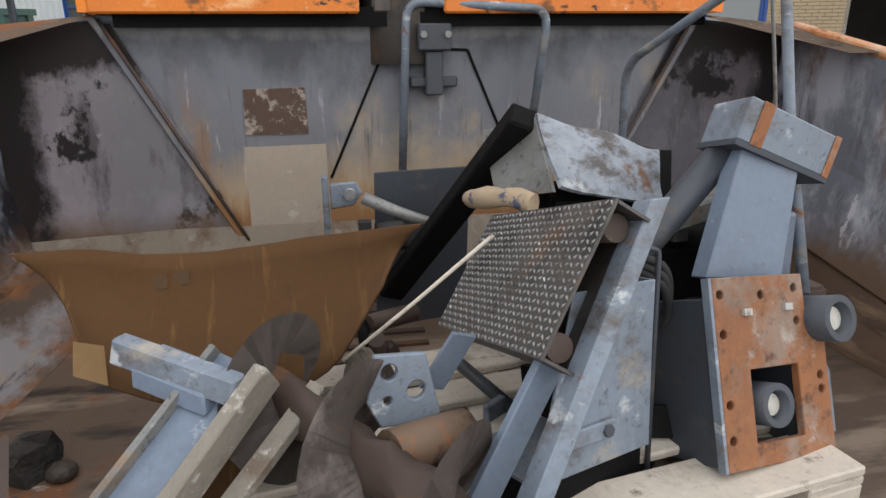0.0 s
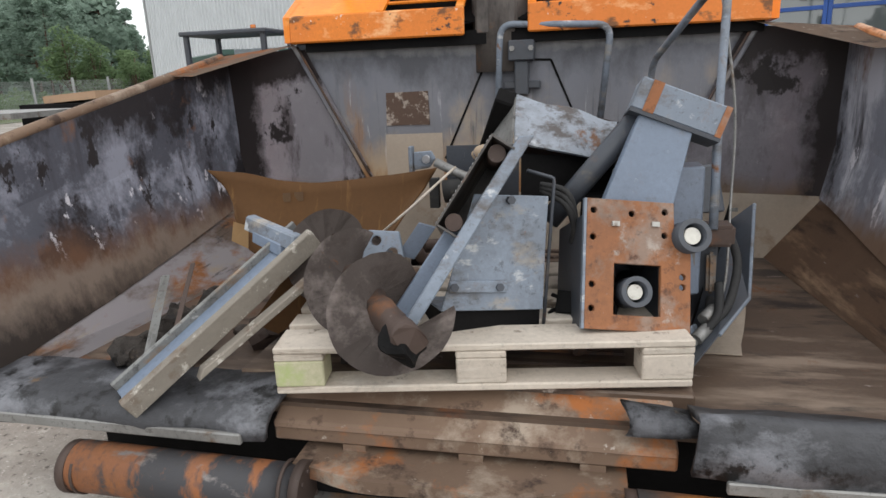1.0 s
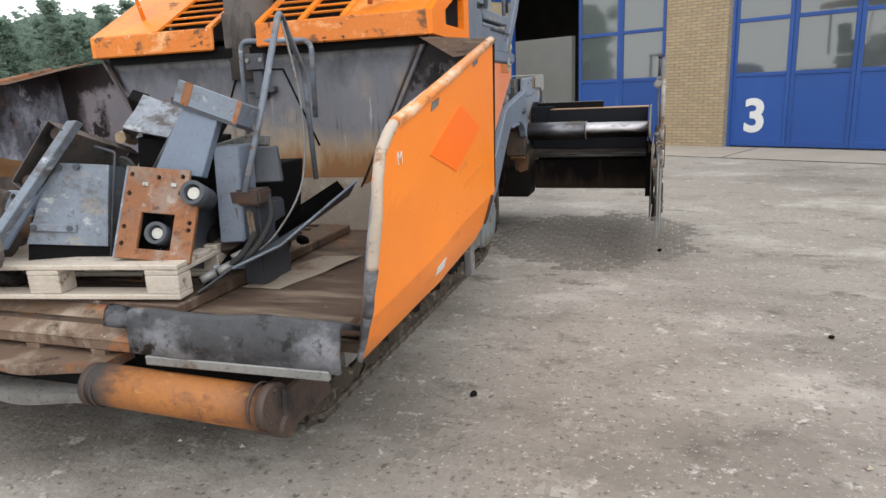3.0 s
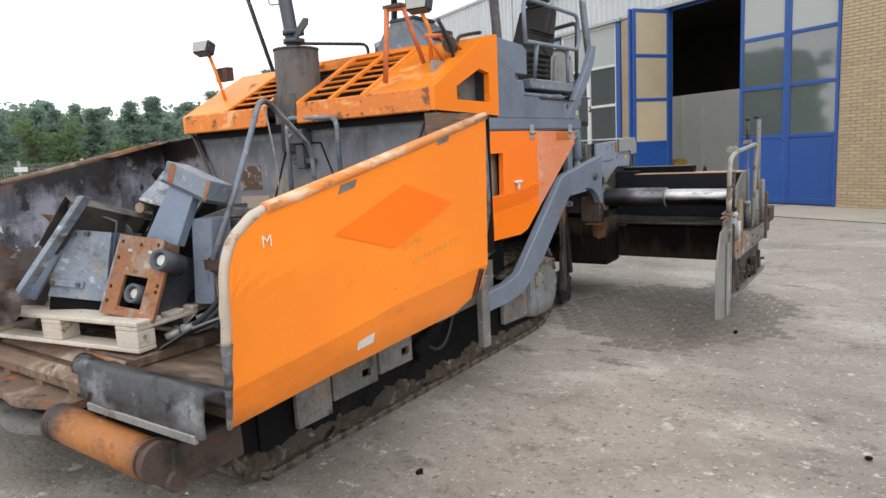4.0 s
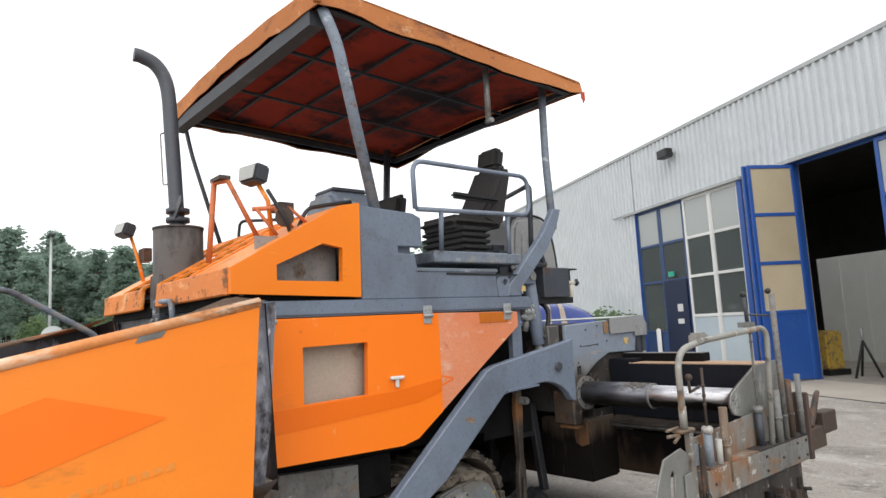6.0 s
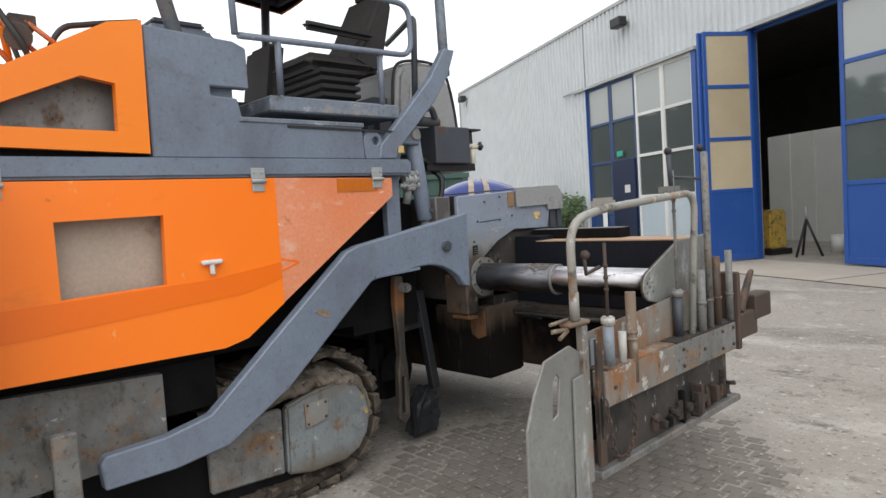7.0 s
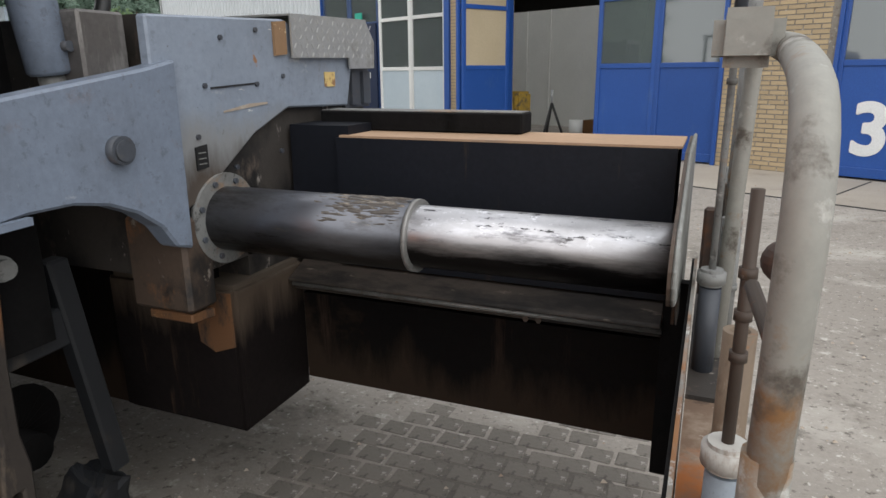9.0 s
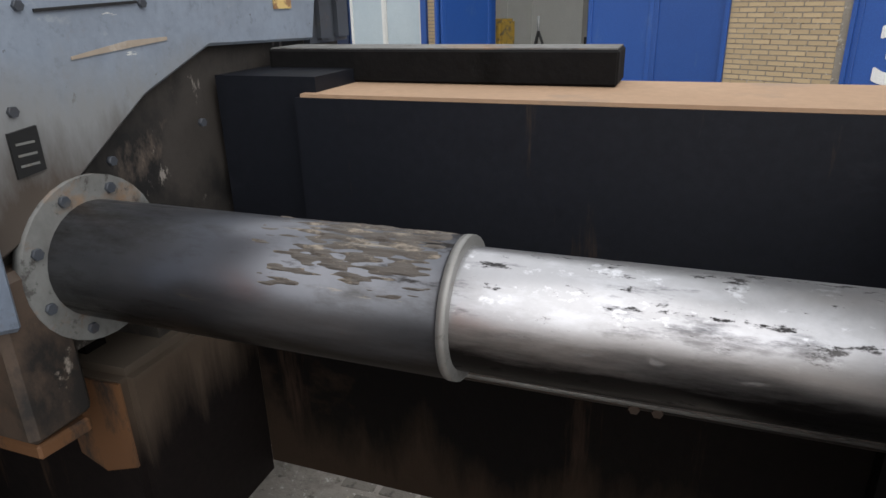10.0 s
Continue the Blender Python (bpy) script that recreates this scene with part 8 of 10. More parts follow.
obox(bm, fb_(0.0, -0.085, -0.02), bu * 0.32, bv * 0.085, bn * -0.2)
obox(bm, fb_(0.20, 0.03, -0.14), bu * 0.10, bv * 0.28, bn * -0.06)
part("inner_frame", bm, BITUMEN, gb)
bm = bmnew()
tube(bm, rounded([fb_(0.33, -0.07, -0.01), fb_(0.345, 0.40, -0.01), fb_(0.26, 0.42, -0.02)], 0.01, 2), 0.006, 6)
part("edge_frame", bm, GREY_DARK, gb)
for k in range(3):
    bm = bmnew()
    tube(bm, smooth_path([fb_(0.34, 0.38 - 0.01 * k, -0.1), fb_(0.40, 0.36 - 0.02 * k, -0.04), fb_(0.44, 0.28 - 0.02 * k, -0.05), fb_(0.445, 0.20, -0.08)], 5), 0.010, 6)
    part("hose", bm, RUBBER, gb)
# chequer plate step with its long flat bars
ck = thing("chequer_plate_step", "dirty chequer plate step with grey flat bars", "step", (0.0, 0.95, 0.83))
c00, cu_, cv_ = V((-0.117, 1.289, 0.987)), V((0.092, -0.507, 0.161)), V((0.153, 0.093, 0.242))
cn = cu_.cross(cv_).normalized()
LU, LV = cu_.length, cv_.length
fc = frame_of(c00, cu_, cv_)
cvn = cn.cross(cu_.normalized())
bm = bmnew()
plate(bm, [(0, 0), (LU, 0), (LU, LV), (0, LV)], -0.006, fc)
obox(bm, fc(0, 0, -0.007), cu_.normalized() * LU, cvn * 0.006, cn * -0.07)
obox(bm, fc(0, LV - 0.006, -0.007), cu_.normalized() * LU, cvn * 0.006, cn * -0.07)
obox(bm, fc(0, 0.007, -0.007), cu_.normalized() * 0.006, cvn * (LV - 0.014), cn * -0.07)
obox(bm, fc(0.12, 0.007, -0.072), cu_.normalized() * (LU - 0.12), cvn * (LV - 0.014), cn * -0.005)
part("tread_sheet", bm, mat("grimy_tread_sheet", (0.075, 0.066, 0.06), (0.11, 0.10, 0.095), [((0.14, 0.07, 0.035), (8, 8, 8), 0.57, 0.68, 0.8), ((0.02, 0.018, 0.017), (5, 5, 5), 0.52, 0.64, 0.6)], rough=0.5, bump=0.15), ck)
bm = bmnew()
for i in range(30):
    for j in range(20):
        x, y = (i + 0.5) * LU / 30, (j + 0.5) * LV / 20
        s_ = 1 if (i + j) % 2 else -1
        a, b = 0.0080, 0.0034
        d1 = (cu_.normalized() + s_ * cvn).normalized()
        d2 = (cu_.normalized() - s_ * cvn).normalized()
        c = V(fc(x, y, 0))
        top = bm.verts.new(c + cn * 0.0035)
        ring_ = [bm.verts.new(c + q) for q in (d1 * a, d2 * b, d1 * -a, d2 * -b)]
        for k in range(4):
            bm.faces.new((ring_[k], ring_[(k + 1) % 4], top))
bmesh.ops.recalc_face_normals(bm, faces=bm.faces)
for v_ in (0.035, LV - 0.035):
    st_ = bmnew()
    cyl(st_, fc(LU - 0.03, v_, -0.04), fc(LU - 0.20, v_, -0.04), 0.026, seg=14)
    part("stub_tube", st_, RUST_DARK, ck, "short rusty tube inside the step tray")
tagged(part("tread_pattern", bm, TREAD, ck, "raised worn tread marks"), kind="stuff")
for o, e, w_, t_ in ((V((0.19, 0.94, 1.365)), V((-0.115, 0.69, 0.875)), V((0.042, 0.012, 0)), 0.05), (V((-0.01, 0.855, 1.12)), V((-0.175, 0.76, 0.87)), V((0.062, 0.02, -0.01)), 0.02)):
    bm = bmnew()
    d = e - o
    obox(bm, o, d, w_, d.cross(w_).normalized() * t_)
    soften(bm, 0.003)
    part("flat_bar", bm, GREY_SCUFFED if t_ > 0.03 else SKYPAINT, ck, "scraped grey flat bar")
# dented pale cover on a dark post
dc = thing("dented_cover", "crumpled pale sheet metal cover lying on top of the scrap", "machine part", (0.3, 1.35, 1.30))
q = [V((0.145, 1.40, 1.462)), V((0.495, 1.445, 1.365)), V((0.455, 1.345, 1.238)), V((0.15, 1.235, 1.318))]
bm = bmnew()
n_ = 10
grid = []
for i in range(n_ + 1):
    row = []
    for j in range(n_ + 1):
        s_, t_ = i / n_, j / n_
        p = (1 - s_) * (1 - t_) * q[0] + s_ * (1 - t_) * q[1] + s_ * t_ * q[2] + (1 - s_) * t_ * q[3]
        p = p + V((0, -0.02, 0.03)) * math.sin(math.pi * s_) * math.sin(math.pi * t_) * 0.4 + noise.noise_vector(p * 8) * 0.016
        row.append(bm.verts.new(p))
    grid.append(row)
for i in range(n_):
    for j in range(n_):
        bm.faces.new((grid[i][j], grid[i][j + 1], grid[i + 1][j + 1], grid[i + 1][j]))
bmesh.ops.recalc_face_normals(bm, faces=bm.faces)
bmesh.ops.solidify(bm, geom=bm.faces[:], thickness=0.01)
part("cover_sheet", bm, WHITE_METAL, dc)
for lo, ex_, m_ in ((q[0], [q[1] - q[0], V((0.0, 0.14, -0.02)), V((0, 0, -0.02))], RUST_DARK), (q[3], [q[0] - q[3], V((-0.09, 0.16, -0.05)), V((-0.008, 0, 0))], GREY_GRIMY), (q[1], [q[2] - q[1], V((0.02, 0.06, -0.03)), V((0.03, -0.01, 0))], BITUMEN)):
    bm = bmnew()
    obox(bm, lo, *ex_)
    wobble(bm, 0.01, 7)
    part("folded_edge", bm, m_, dc)
bm = bmnew()
obox(bm, q[3] + V((0.02, 0.04, -0.20)), V((0.32, 0.13, -0.03)), V((0, 0.14, 0.02)), V((0, 0.02, 0.16)))
part("cover_underside", bm, BITUMEN, dc)
dp = thing("leaning_post", "dark tar stained square steel post leaning across the scrap", "post", (-0.1, 1.5, 0.83))
bm = bmnew()
o, e = V((0.088, 1.40, 1.505)), V((-0.13, 1.79, 1.035))
obox(bm, o, (e - o) * 1.35, V((0.078, 0.02, -0.03)), V((-0.015, -0.035, -0.045)))
soften(bm, 0.006)
part("post", bm, BITUMEN, dp)
# rolled cloth and stick
rc = thing("rolled_cloth", "stained beige cloth roll stuffed among the scrap", "cloth", (0.05, 1.36, 1.26))
bm = bmnew()
tube(bm, smooth_path([(0.0, 1.45, 1.255), (0.03, 1.38, 1.275), (0.07, 1.32, 1.285), (0.105, 1.26, 1.285)], 4), 0.026, 12)
wobble(bm, 0.010, 18)
part("roll", bm, CLOTH, rc)
sk = thing("wooden_stick", "thin pale wooden stick leaning on the chequer plate", "stick", (-0.3, 1.0, 0.9))
bm = bmnew()
tube(bm, [(-0.345, 1.13, 0.995), (-0.19, 1.125, 1.12), (-0.025, 1.115, 1.262)], 0.0045, 6)
part("stick", bm, WOOD, sk)
# lug plate
lg = thing("lug_plate", "blue-grey lug plate with round holes among the scrap", "machine part", (-0.2, 0.9, 0.85))
bm = bmnew()
fl_ = frame_of((-0.30, 0.93, 0.95), V((1, 0.12, -0.02)), V((0.1, 0.25, 1)))
plate(bm, [(0.02, 0.0), (0.14, 0.0), (0.10, 0.135), (0.0, 0.14), (-0.01, 0.05)], -0.02, fl_, [circle(0.03, 0.105, 0.016, 12), circle(0.085, 0.065, 0.018, 12), circle(0.03, 0.05, 0.009, 10)])
soften(bm, 0.003)
part("plate", bm, GREY_SCUFFED, lg)
bm = bmnew()
obox(bm, (-0.20, 0.98, 1.0), (0.07, 0.02, 0.10), (0.05, 0.02, -0.02), (0, 0.015, 0))
part("strut", bm, GREY, lg)
# screw conveyor
au = thing("auger", "dark rusty screw conveyor section lying on the pallet", "auger", (-0.1, 0.62, 0.82))
p0, p1 = V((-0.05, 0.51, 0.915)), V((-0.62, 1.27, 0.985))
axis = (p1 - p0).normalized()
ua = axis.cross(V((0, 0, 1))).normalized()
va = axis.cross(ua).normalized()
if va.z > 0:
    va = -va
bm = bmnew()
tube(bm, [p0 + axis * (-0.02 + 0.045 * k) for k in range(20)], 0.043, 14)
wobble(bm, 0.022, 19)
part("shaft", bm, RUST_DARK, au, "tar caked shaft")
bm = bmnew()
N, turns, rad = 132, 3.3, 0.158
ri, ro_ = [], []
for k in range(N + 1):
    a = 2 * math.pi * turns * k / N - 0.35
    c = p0 + axis * (0.04 + 0.25 * a / (2 * math.pi))
    d = math.cos(a) * ua + math.sin(a) * va
    ri.append(bm.verts.new(c + d * 0.04))
    ro_.append(bm.verts.new(c + d * (rad + 0.004 * noise.noise(V((k * 0.6, 0, 0))))))
for k in range(N):
    bm.faces.new((ri[k], ro_[k], ro_[k + 1], ri[k + 1])).smooth = True
bmesh.ops.solidify(bm, geom=bm.faces[:], thickness=0.008)
part("flight", bm, DISC_STEEL, au, "worn helical steel flight")
bm = bmnew()
bmesh.ops.create_icosphere(bm, subdivisions=3, radius=0.052, matrix=Matrix.Translation(p0 + axis * 0.02 + V((0, 0, -0.02))))
wobble(bm, 0.035, 16)
part("dirt_lump", bm, BITUMEN, au, "lump of dried asphalt")
bm = bmnew()
cyl(bm, p0 + axis * 0.42 + V((0.03, 0, 0)), p0 + axis * 0.42 + V((0.18, 0.08, -0.02)), 0.05, seg=14)
part("coupling", bm, RUSTY, au, "orange rusty coupling")
# channel section at the left
be = thing("steel_channel", "blue-grey steel channel section leaning on the hopper floor", "steel section", (-0.9, 0.58, 0.66))
t0, b0 = V((-0.50, 1.00, 1.065)), V((-0.93, 0.53, 0.655))
d = b0 - t0
side_ = V((-0.10, 0.078, 0.018))
nrm = d.cross(side_).normalized()
if nrm.z < 0:
    nrm = -nrm
bm = bmnew()
obox(bm, t0 - nrm * 0.03, d, side_, nrm * 0.008)
soften(bm, 0.003)
part("web", bm, SKYPAINT, be, "smooth pale blue painted web")
for o_ in (t0, t0 + side_ * 1.0):
    bm = bmnew()
    obox(bm, o_ - nrm * 0.05, d, side_.normalized() * (-0.030 if o_ is t0 else -0.016), nrm * (0.07 if o_ is t0 else 0.055))
    soften(bm, 0.003)
    wobble(bm, 0.004, 18)
    part("flange", bm, MORTAR if o_ is t0 else GREY_GRIMY, be, "mortar crusted flange")
bm = bmnew()
obox(bm, V((-0.80, 1.10, 1.045)), V((0.25, -0.16, -0.03)), V((0.02, 0.03, 0.0)), V((0.01, 0.01, 0.05)))
soften(bm, 0.005)
part("cross_piece", bm, GREY_SCUFFED, be)
bm = bmnew()
obox(bm, V((-0.70, 1.12, 1.03)), V((0.15, -0.10, -0.02)), V((-0.05, -0.06, -0.02)), V((0.0, 0.01, 0.04)))
soften(bm, 0.004)
part("end_plate", bm, SKYPAINT, be)
b2 = thing("flat_steel_bar", "grimy grey flat steel bar lying beside the channel", "steel section", (-0.76, 0.70, 0.66))
bm = bmnew()
obox(bm, (-0.42, 1.02, 0.98), (-0.36, -0.34, -0.30), (0.03, -0.03, 0), (0.01, 0.01, 0.035))
soften(bm, 0.003)
part("bar", bm, MORTAR, b2)
for o, e, w_, m_, lb_ in (((-1.06, 0.96, 0.90), (-0.95, 0.62, 0.66), 0.035, GREY_GRIMY, "grimy thin angle iron propped in the hopper corner"), ((-1.0, 1.05, 0.92), (-0.86, 0.60, 0.67), 0.02, RUST_DARK, "dark rusty rod propped in the hopper corner")):
    tt = thing("angle_iron", lb_, "steel section", e)
    bm = bmnew()
    obox(bm, o, V(e) - V(o), (w_, 0, 0.004), (0, 0.006, 0.01))
    part("bar", bm, m_, tt)
lump = thing("asphalt_lump", "black crumbly asphalt lump on the hopper floor", "asphalt")
for x, y, z, r in ((-1.02, 0.98, 0.70, 0.10), (-1.12, 0.84, 0.655, 0.07), (-0.98, 0.84, 0.645, 0.06)):
    bm = bmnew()
    bmesh.ops.create_icosphere(bm, subdivisions=4, radius=r, matrix=Matrix.Translation((x, y, z)))
    wobble(bm, 0.05, 11)
    wobble(bm, 0.018, 34)
    part("lump", bm, ASPHALT, lump)
rub = thing("asphalt_rubble", "black and brown asphalt rubble on the hopper floor", "asphalt", (-0.7, 0.95, 0.66))
rnd = random.Random(33)
for k in range(34):
    c = V((rnd.uniform(-1.15, -0.30), rnd.uniform(0.86, 1.45), 0.665))
    c.z = 0.665 if c.x > -0.7 else 0.612
    r = rnd.choice((0.03, 0.04, 0.055, 0.075))
    bm = bmnew()
    bmesh.ops.create_icosphere(bm, subdivisions=2, radius=r, matrix=Matrix.Translation(c + V((0, 0, r * 0.5))) @ Matrix.Diagonal((1.2, 1.0, 0.8, 1)))
    wobble(bm, r * 0.7, 13)
    part("lump", bm, rnd.choice((ASPHALT, ASPHALT, RUST_DARK, WET_BROWN)), rub)
# cardboard
cb = thing("cardboard_sheet", "torn brown cardboard sheet bent like a scoop", "cardboard", (-0.6, 1.3, 0.8))
bm = bmnew()
topc = smooth_path([(-1.0, 1.24, 1.24), (-0.90, 1.33, 1.215), (-0.72, 1.43, 1.16), (-0.50, 1.46, 1.165), (-0.30, 1.43, 1.19), (-0.14, 1.36, 1.225)], 5)
botc = smooth_path([(-0.90, 1.22, 1.06), (-0.84, 1.20, 0.94), (-0.70, 1.22, 0.87), (-0.52, 1.24, 0.86), (-0.38, 1.27, 0.90), (-0.24, 1.32, 1.08)], 5)
R = 7
grid = []
for a, b in zip(topc, botc):
    col_ = []
    for j in range(R + 1):
        t_ = j / R
        p = a.lerp(b, t_) + V((0, 0.05 * math.sin(math.pi * t_), 0)) + noise.noise_vector((a + b) * 4 + V((0, 0, t_ * 2))) * 0.008
        col_.append(bm.verts.new(p))
    grid.append(col_)
for i in range(len(grid) - 1):
    for j in range(R):
        bm.faces.new((grid[i][j], grid[i][j + 1], grid[i + 1][j + 1], grid[i + 1][j])).smooth = True
bmesh.ops.recalc_face_normals(bm, faces=bm.faces)
bmesh.ops.solidify(bm, geom=bm.faces[:], thickness=0.006)
part("sheet", bm, CARD, cb)
bm = bmnew()
for x, w_ in ((-0.775, 0.03), (-0.735, 0.035)):
    quad(bm, [(x, 1.393 + (x + 0.75) * 0.5, 1.09), (x + w_, 1.40 + (x + 0.75) * 0.5, 1.09), (x + w_, 1.405 + (x + 0.75) * 0.5, 1.125), (x, 1.398 + (x + 0.75) * 0.5, 1.125)])
part("printed_mark", bm, mat("faded_print", (0.10, 0.055, 0.025), rough=0.9), cb)
fl2_ = thing("cardboard_flap", "small torn tan cardboard flap", "cardboard", (-0.9, 1.2, 0.9))
bm = bmnew()
quad(bm, [(-0.905, 1.19, 0.98), (-0.84, 1.19, 0.95), (-0.845, 1.22, 1.03), (-0.90, 1.21, 1.05)])
bmesh.ops.solidify(bm, geom=bm.faces[:], thickness=0.005)
part("flap", bm, mat("tan_cardboard", (0.52, 0.33, 0.16), rough=0.9), fl2_)
bb = thing("fibre_board", "brown fibre board piece standing beside the channel", "board", (-0.45, 1.0, 0.66))
bm = bmnew()
plate(bm, [(0.0, 0.0), (0.10, -0.05), (0.30, 0.08), (0.30, 0.26), (0.20, 0.30)], 0.006, frame_of((-0.74, 0.98, 0.74), V((1, 0.25, 0.1)), V((0.1, 0.3, 1))))
part("board", bm, CARD, bb)
ce = thing("curled_rubber_end", "torn curled end of a tarred rubber strip", "rubber", (0.68, 0.66, 0.62))
bm = bmnew()
grid = []
for i in range(9):
    a = radians(-20 + 25 * i)
    grid.append([bm.verts.new((0.50 + 0.03 * j + 0.012 * math.sin(i + j), 0.68 - 0.055 * math.cos(a), 0.635 + 0.05 * math.sin(a) * (1 - 0.08 * j))) for j in range(7)])
for i in range(8):
    for j in range(6):
        bm.faces.new((grid[i][j], grid[i][j + 1], grid[i + 1][j + 1], grid[i + 1][j])).smooth = True
wobble(bm, 0.012, 9)
bmesh.ops.solidify(bm, geom=bm.faces[:], thickness=0.008)
part("strip", bm, TARRED, ce)
# dark sheet and joint fittings at the back wall
dk = thing("dark_sheet", "dark blue-grey sheet standing behind the scrap", "machine part", (-0.1, 1.95, 0.66))
bm = bmnew()
obox(bm, (-0.23, 1.93, 0.70), (0.32, 0.05, 0), (0.01, -0.02, 0.54), (0, 0.015, 0))
part("sheet", bm, GREY_DARK, dk)
jt = thing("ball_joint", "pale grey clevis and rod with a shiny joint", "machine part", (-0.3, 1.85, 1.0))
bm = bmnew()
box(bm, (-0.385, 1.86, 0.98), (-0.365, 1.90, 1.245))
plate(bm, [(-0.36, 1.14), (-0.29, 1.15), (-0.262, 1.19), (-0.28, 1.225), (-0.36, 1.22)], 0.02, front(1.86))
soften(bm, 0.004)
part("clevis", bm, GREY_SCUFFED, jt)
bm = bmnew()
cyl(bm, (-0.30, 1.84, 1.19), (-0.30, 1.875, 1.19), 0.018, seg=14)
part("pin", bm, CHROME, jt)
bm = bmnew()
tube(bm, [(-0.26, 1.86, 1.175), (-0.16, 1.84, 1.13), (-0.03, 1.82, 1.08)], 0.020, 10)
part("rod", bm, STEEL, jt)
bm = bmnew()
cyl(bm, (-0.22, 1.82, 1.05), (-0.14, 1.83, 1.06), 0.05, seg=16)
box(bm, (-0.28, 1.80, 0.98), (-0.24, 1.84, 1.11))
part("boot", bm, RUBBER, jt)
# things behind the frame
tb_ = thing("grey_pipe", "dark grey steel pipe slanting behind the bracket", "pipe", (0.5, 1.5, 0.9))
bm = bmnew()
tube(bm, [(0.555, 1.235, 1.405), (0.37, 1.232, 1.18), (0.27, 1.23, 1.06)], 0.037, 16)
part("pipe", bm, GREY_DARK, tb_)
bm = bmnew()
cyl(bm, (0.556, 1.235, 1.406), (0.566, 1.235, 1.418), 0.041, seg=16)
part("end_ring", bm, RUSTY, tb_)
for o, u_, v_, w_, m_, nm, lb_ in (((0.48, 1.32, 1.17), (0.24, 0.02, 0.06), (0, 0.02, 0.05), (0, 0.2, -0.02), GREY_GRIMY, "steel_ledge", "pale scuffed steel ledge among the scrap"),
                                   ((0.36, 1.25, 0.83), (0.40, 0.08, 0), (0, 0.35, 0), (0.02, 0.05, 0.30), BITUMEN, "dark_housing", "black oily housing behind the rusty plate"),
                                   ((0.70, 1.32, 1.06), (0.16, 0.06, 0.0), (-0.03, 0.03, 0.16), (0, 0.03, 0), GREY_DARK, "scrap_sheet", "dark blue-grey steel sheet standing behind the frame"),
                                   ((0.53, 1.36, 0.9), (0.05, 0.01, 0), (0.0, 0.03, 0.28), (0, 0.03, 0), STEEL, "grey_strut", "pale grey strut standing among the scrap"),
                                   ((0.66, 1.16, 0.82), (0.10, 0.04, 0), (0, 0.12, 0), (0.0, 0.03, 0.42), GREY, "steel_bracket", "blue-grey steel bracket beside the socket")):
    tt = thing(nm, lb_, "machine part", o)
    bm = bmnew()
    obox(bm, o, u_, v_, w_)
    soften(bm, 0.006)
    part("body", bm, m_, tt)
mech = thing("hydraulic_motor", "grimy grey hydraulic motor with hoses and valves", "machine part", (0.8, 1.3, 0.66))
for lo, hi, m_ in (((0.705, 1.24, 0.607), (0.82, 1.46, 0.98), GREY_DARK), ((0.70, 1.20, 0.98), (0.86, 1.30, 1.05), RUST_DARK), ((0.72, 1.20, 0.84), (0.75, 1.23, 0.98), GREY_GRIMY), ((0.78, 1.20, 0.82), (0.81, 1.23, 0.96), GREY_GRIMY)):
    bm = bmnew()
    box(bm, lo, hi)
    soften(bm, 0.01, 2)
    wobble(bm, 0.006, 9)
    part("block", bm, m_, mech)
for pts in ([(0.85, 1.28, 1.02), (0.88, 1.24, 0.92), (0.84, 1.15, 0.80), (0.76, 1.08, 0.74)], [(0.80, 1.22, 0.80), (0.77, 1.10, 0.74), (0.70, 1.02, 0.71), (0.68, 0.98, 0.70)], [(0.82, 1.2, 0.86), (0.80, 1.1, 0.78), (0.72, 1.04, 0.72)]):
    bm = bmnew()
    tube(bm, smooth_path(pts, 6), 0.014, 8)
    part("hose", bm, RUBBER, mech)
for x, y, z in ((0.75, 1.05, 0.73), (0.70, 1.0, 0.705), (0.78, 1.12, 0.77)):
    bm = bmnew()
    cyl(bm, (x - 0.02, y - 0.02, z), (x + 0.02, y + 0.03, z + 0.02), 0.02, seg=8)
    part("fitting", bm, STEEL, mech)
scr = thing("scrap_heap", "black tarry scrap and rubble filling the gaps in the load", "scrap", (0, 1.3, 0.66))
rnd = random.Random(21)
for k in range(46):
    c = V((rnd.uniform(-0.45, 0.75), rnd.uniform(1.0, 1.75), 0))
    c.z = 0.70 + rnd.uniform(0.0, 0.30) * (1 - abs(c.x - 0.1))
    if c.y < 1.15:
        c.z = min(c.z, 0.90)
    bm = bmnew()
    d = V((rnd.uniform(-1, 1), rnd.uniform(-1, 1), rnd.uniform(-0.6, 0.8))).normalized()
    if k % 3 == 0:
        cyl(bm, c - d * rnd.uniform(0.05, 0.14), c + d * rnd.uniform(0.05, 0.14), rnd.uniform(0.012, 0.035), seg=10)
        part("scrap_pipe", bm, rnd.choice((RUST_DARK, GREY_DARK, BITUMEN)), scr)
    elif k % 3 == 1:
        u_, v_, w_ = basis(d)
        obox(bm, c, u_ * rnd.uniform(0.06, 0.2), v_ * rnd.uniform(0.03, 0.09), w_ * rnd.uniform(0.008, 0.04))
        soften(bm, 0.003)
        part("scrap_plate", bm, rnd.choice((RUST_DARK, GREY_DARK, GREY_SCUFFED, BITUMEN)), scr)
    else:
        bmesh.ops.create_icosphere(bm, subdivisions=2, radius=rnd.uniform(0.03, 0.07), matrix=Matrix.Translation(c))
        wobble(bm, 0.035, 14)
        part("rubble", bm, rnd.choice((BITUMEN, MUDDY, RUST_DARK)), scr)
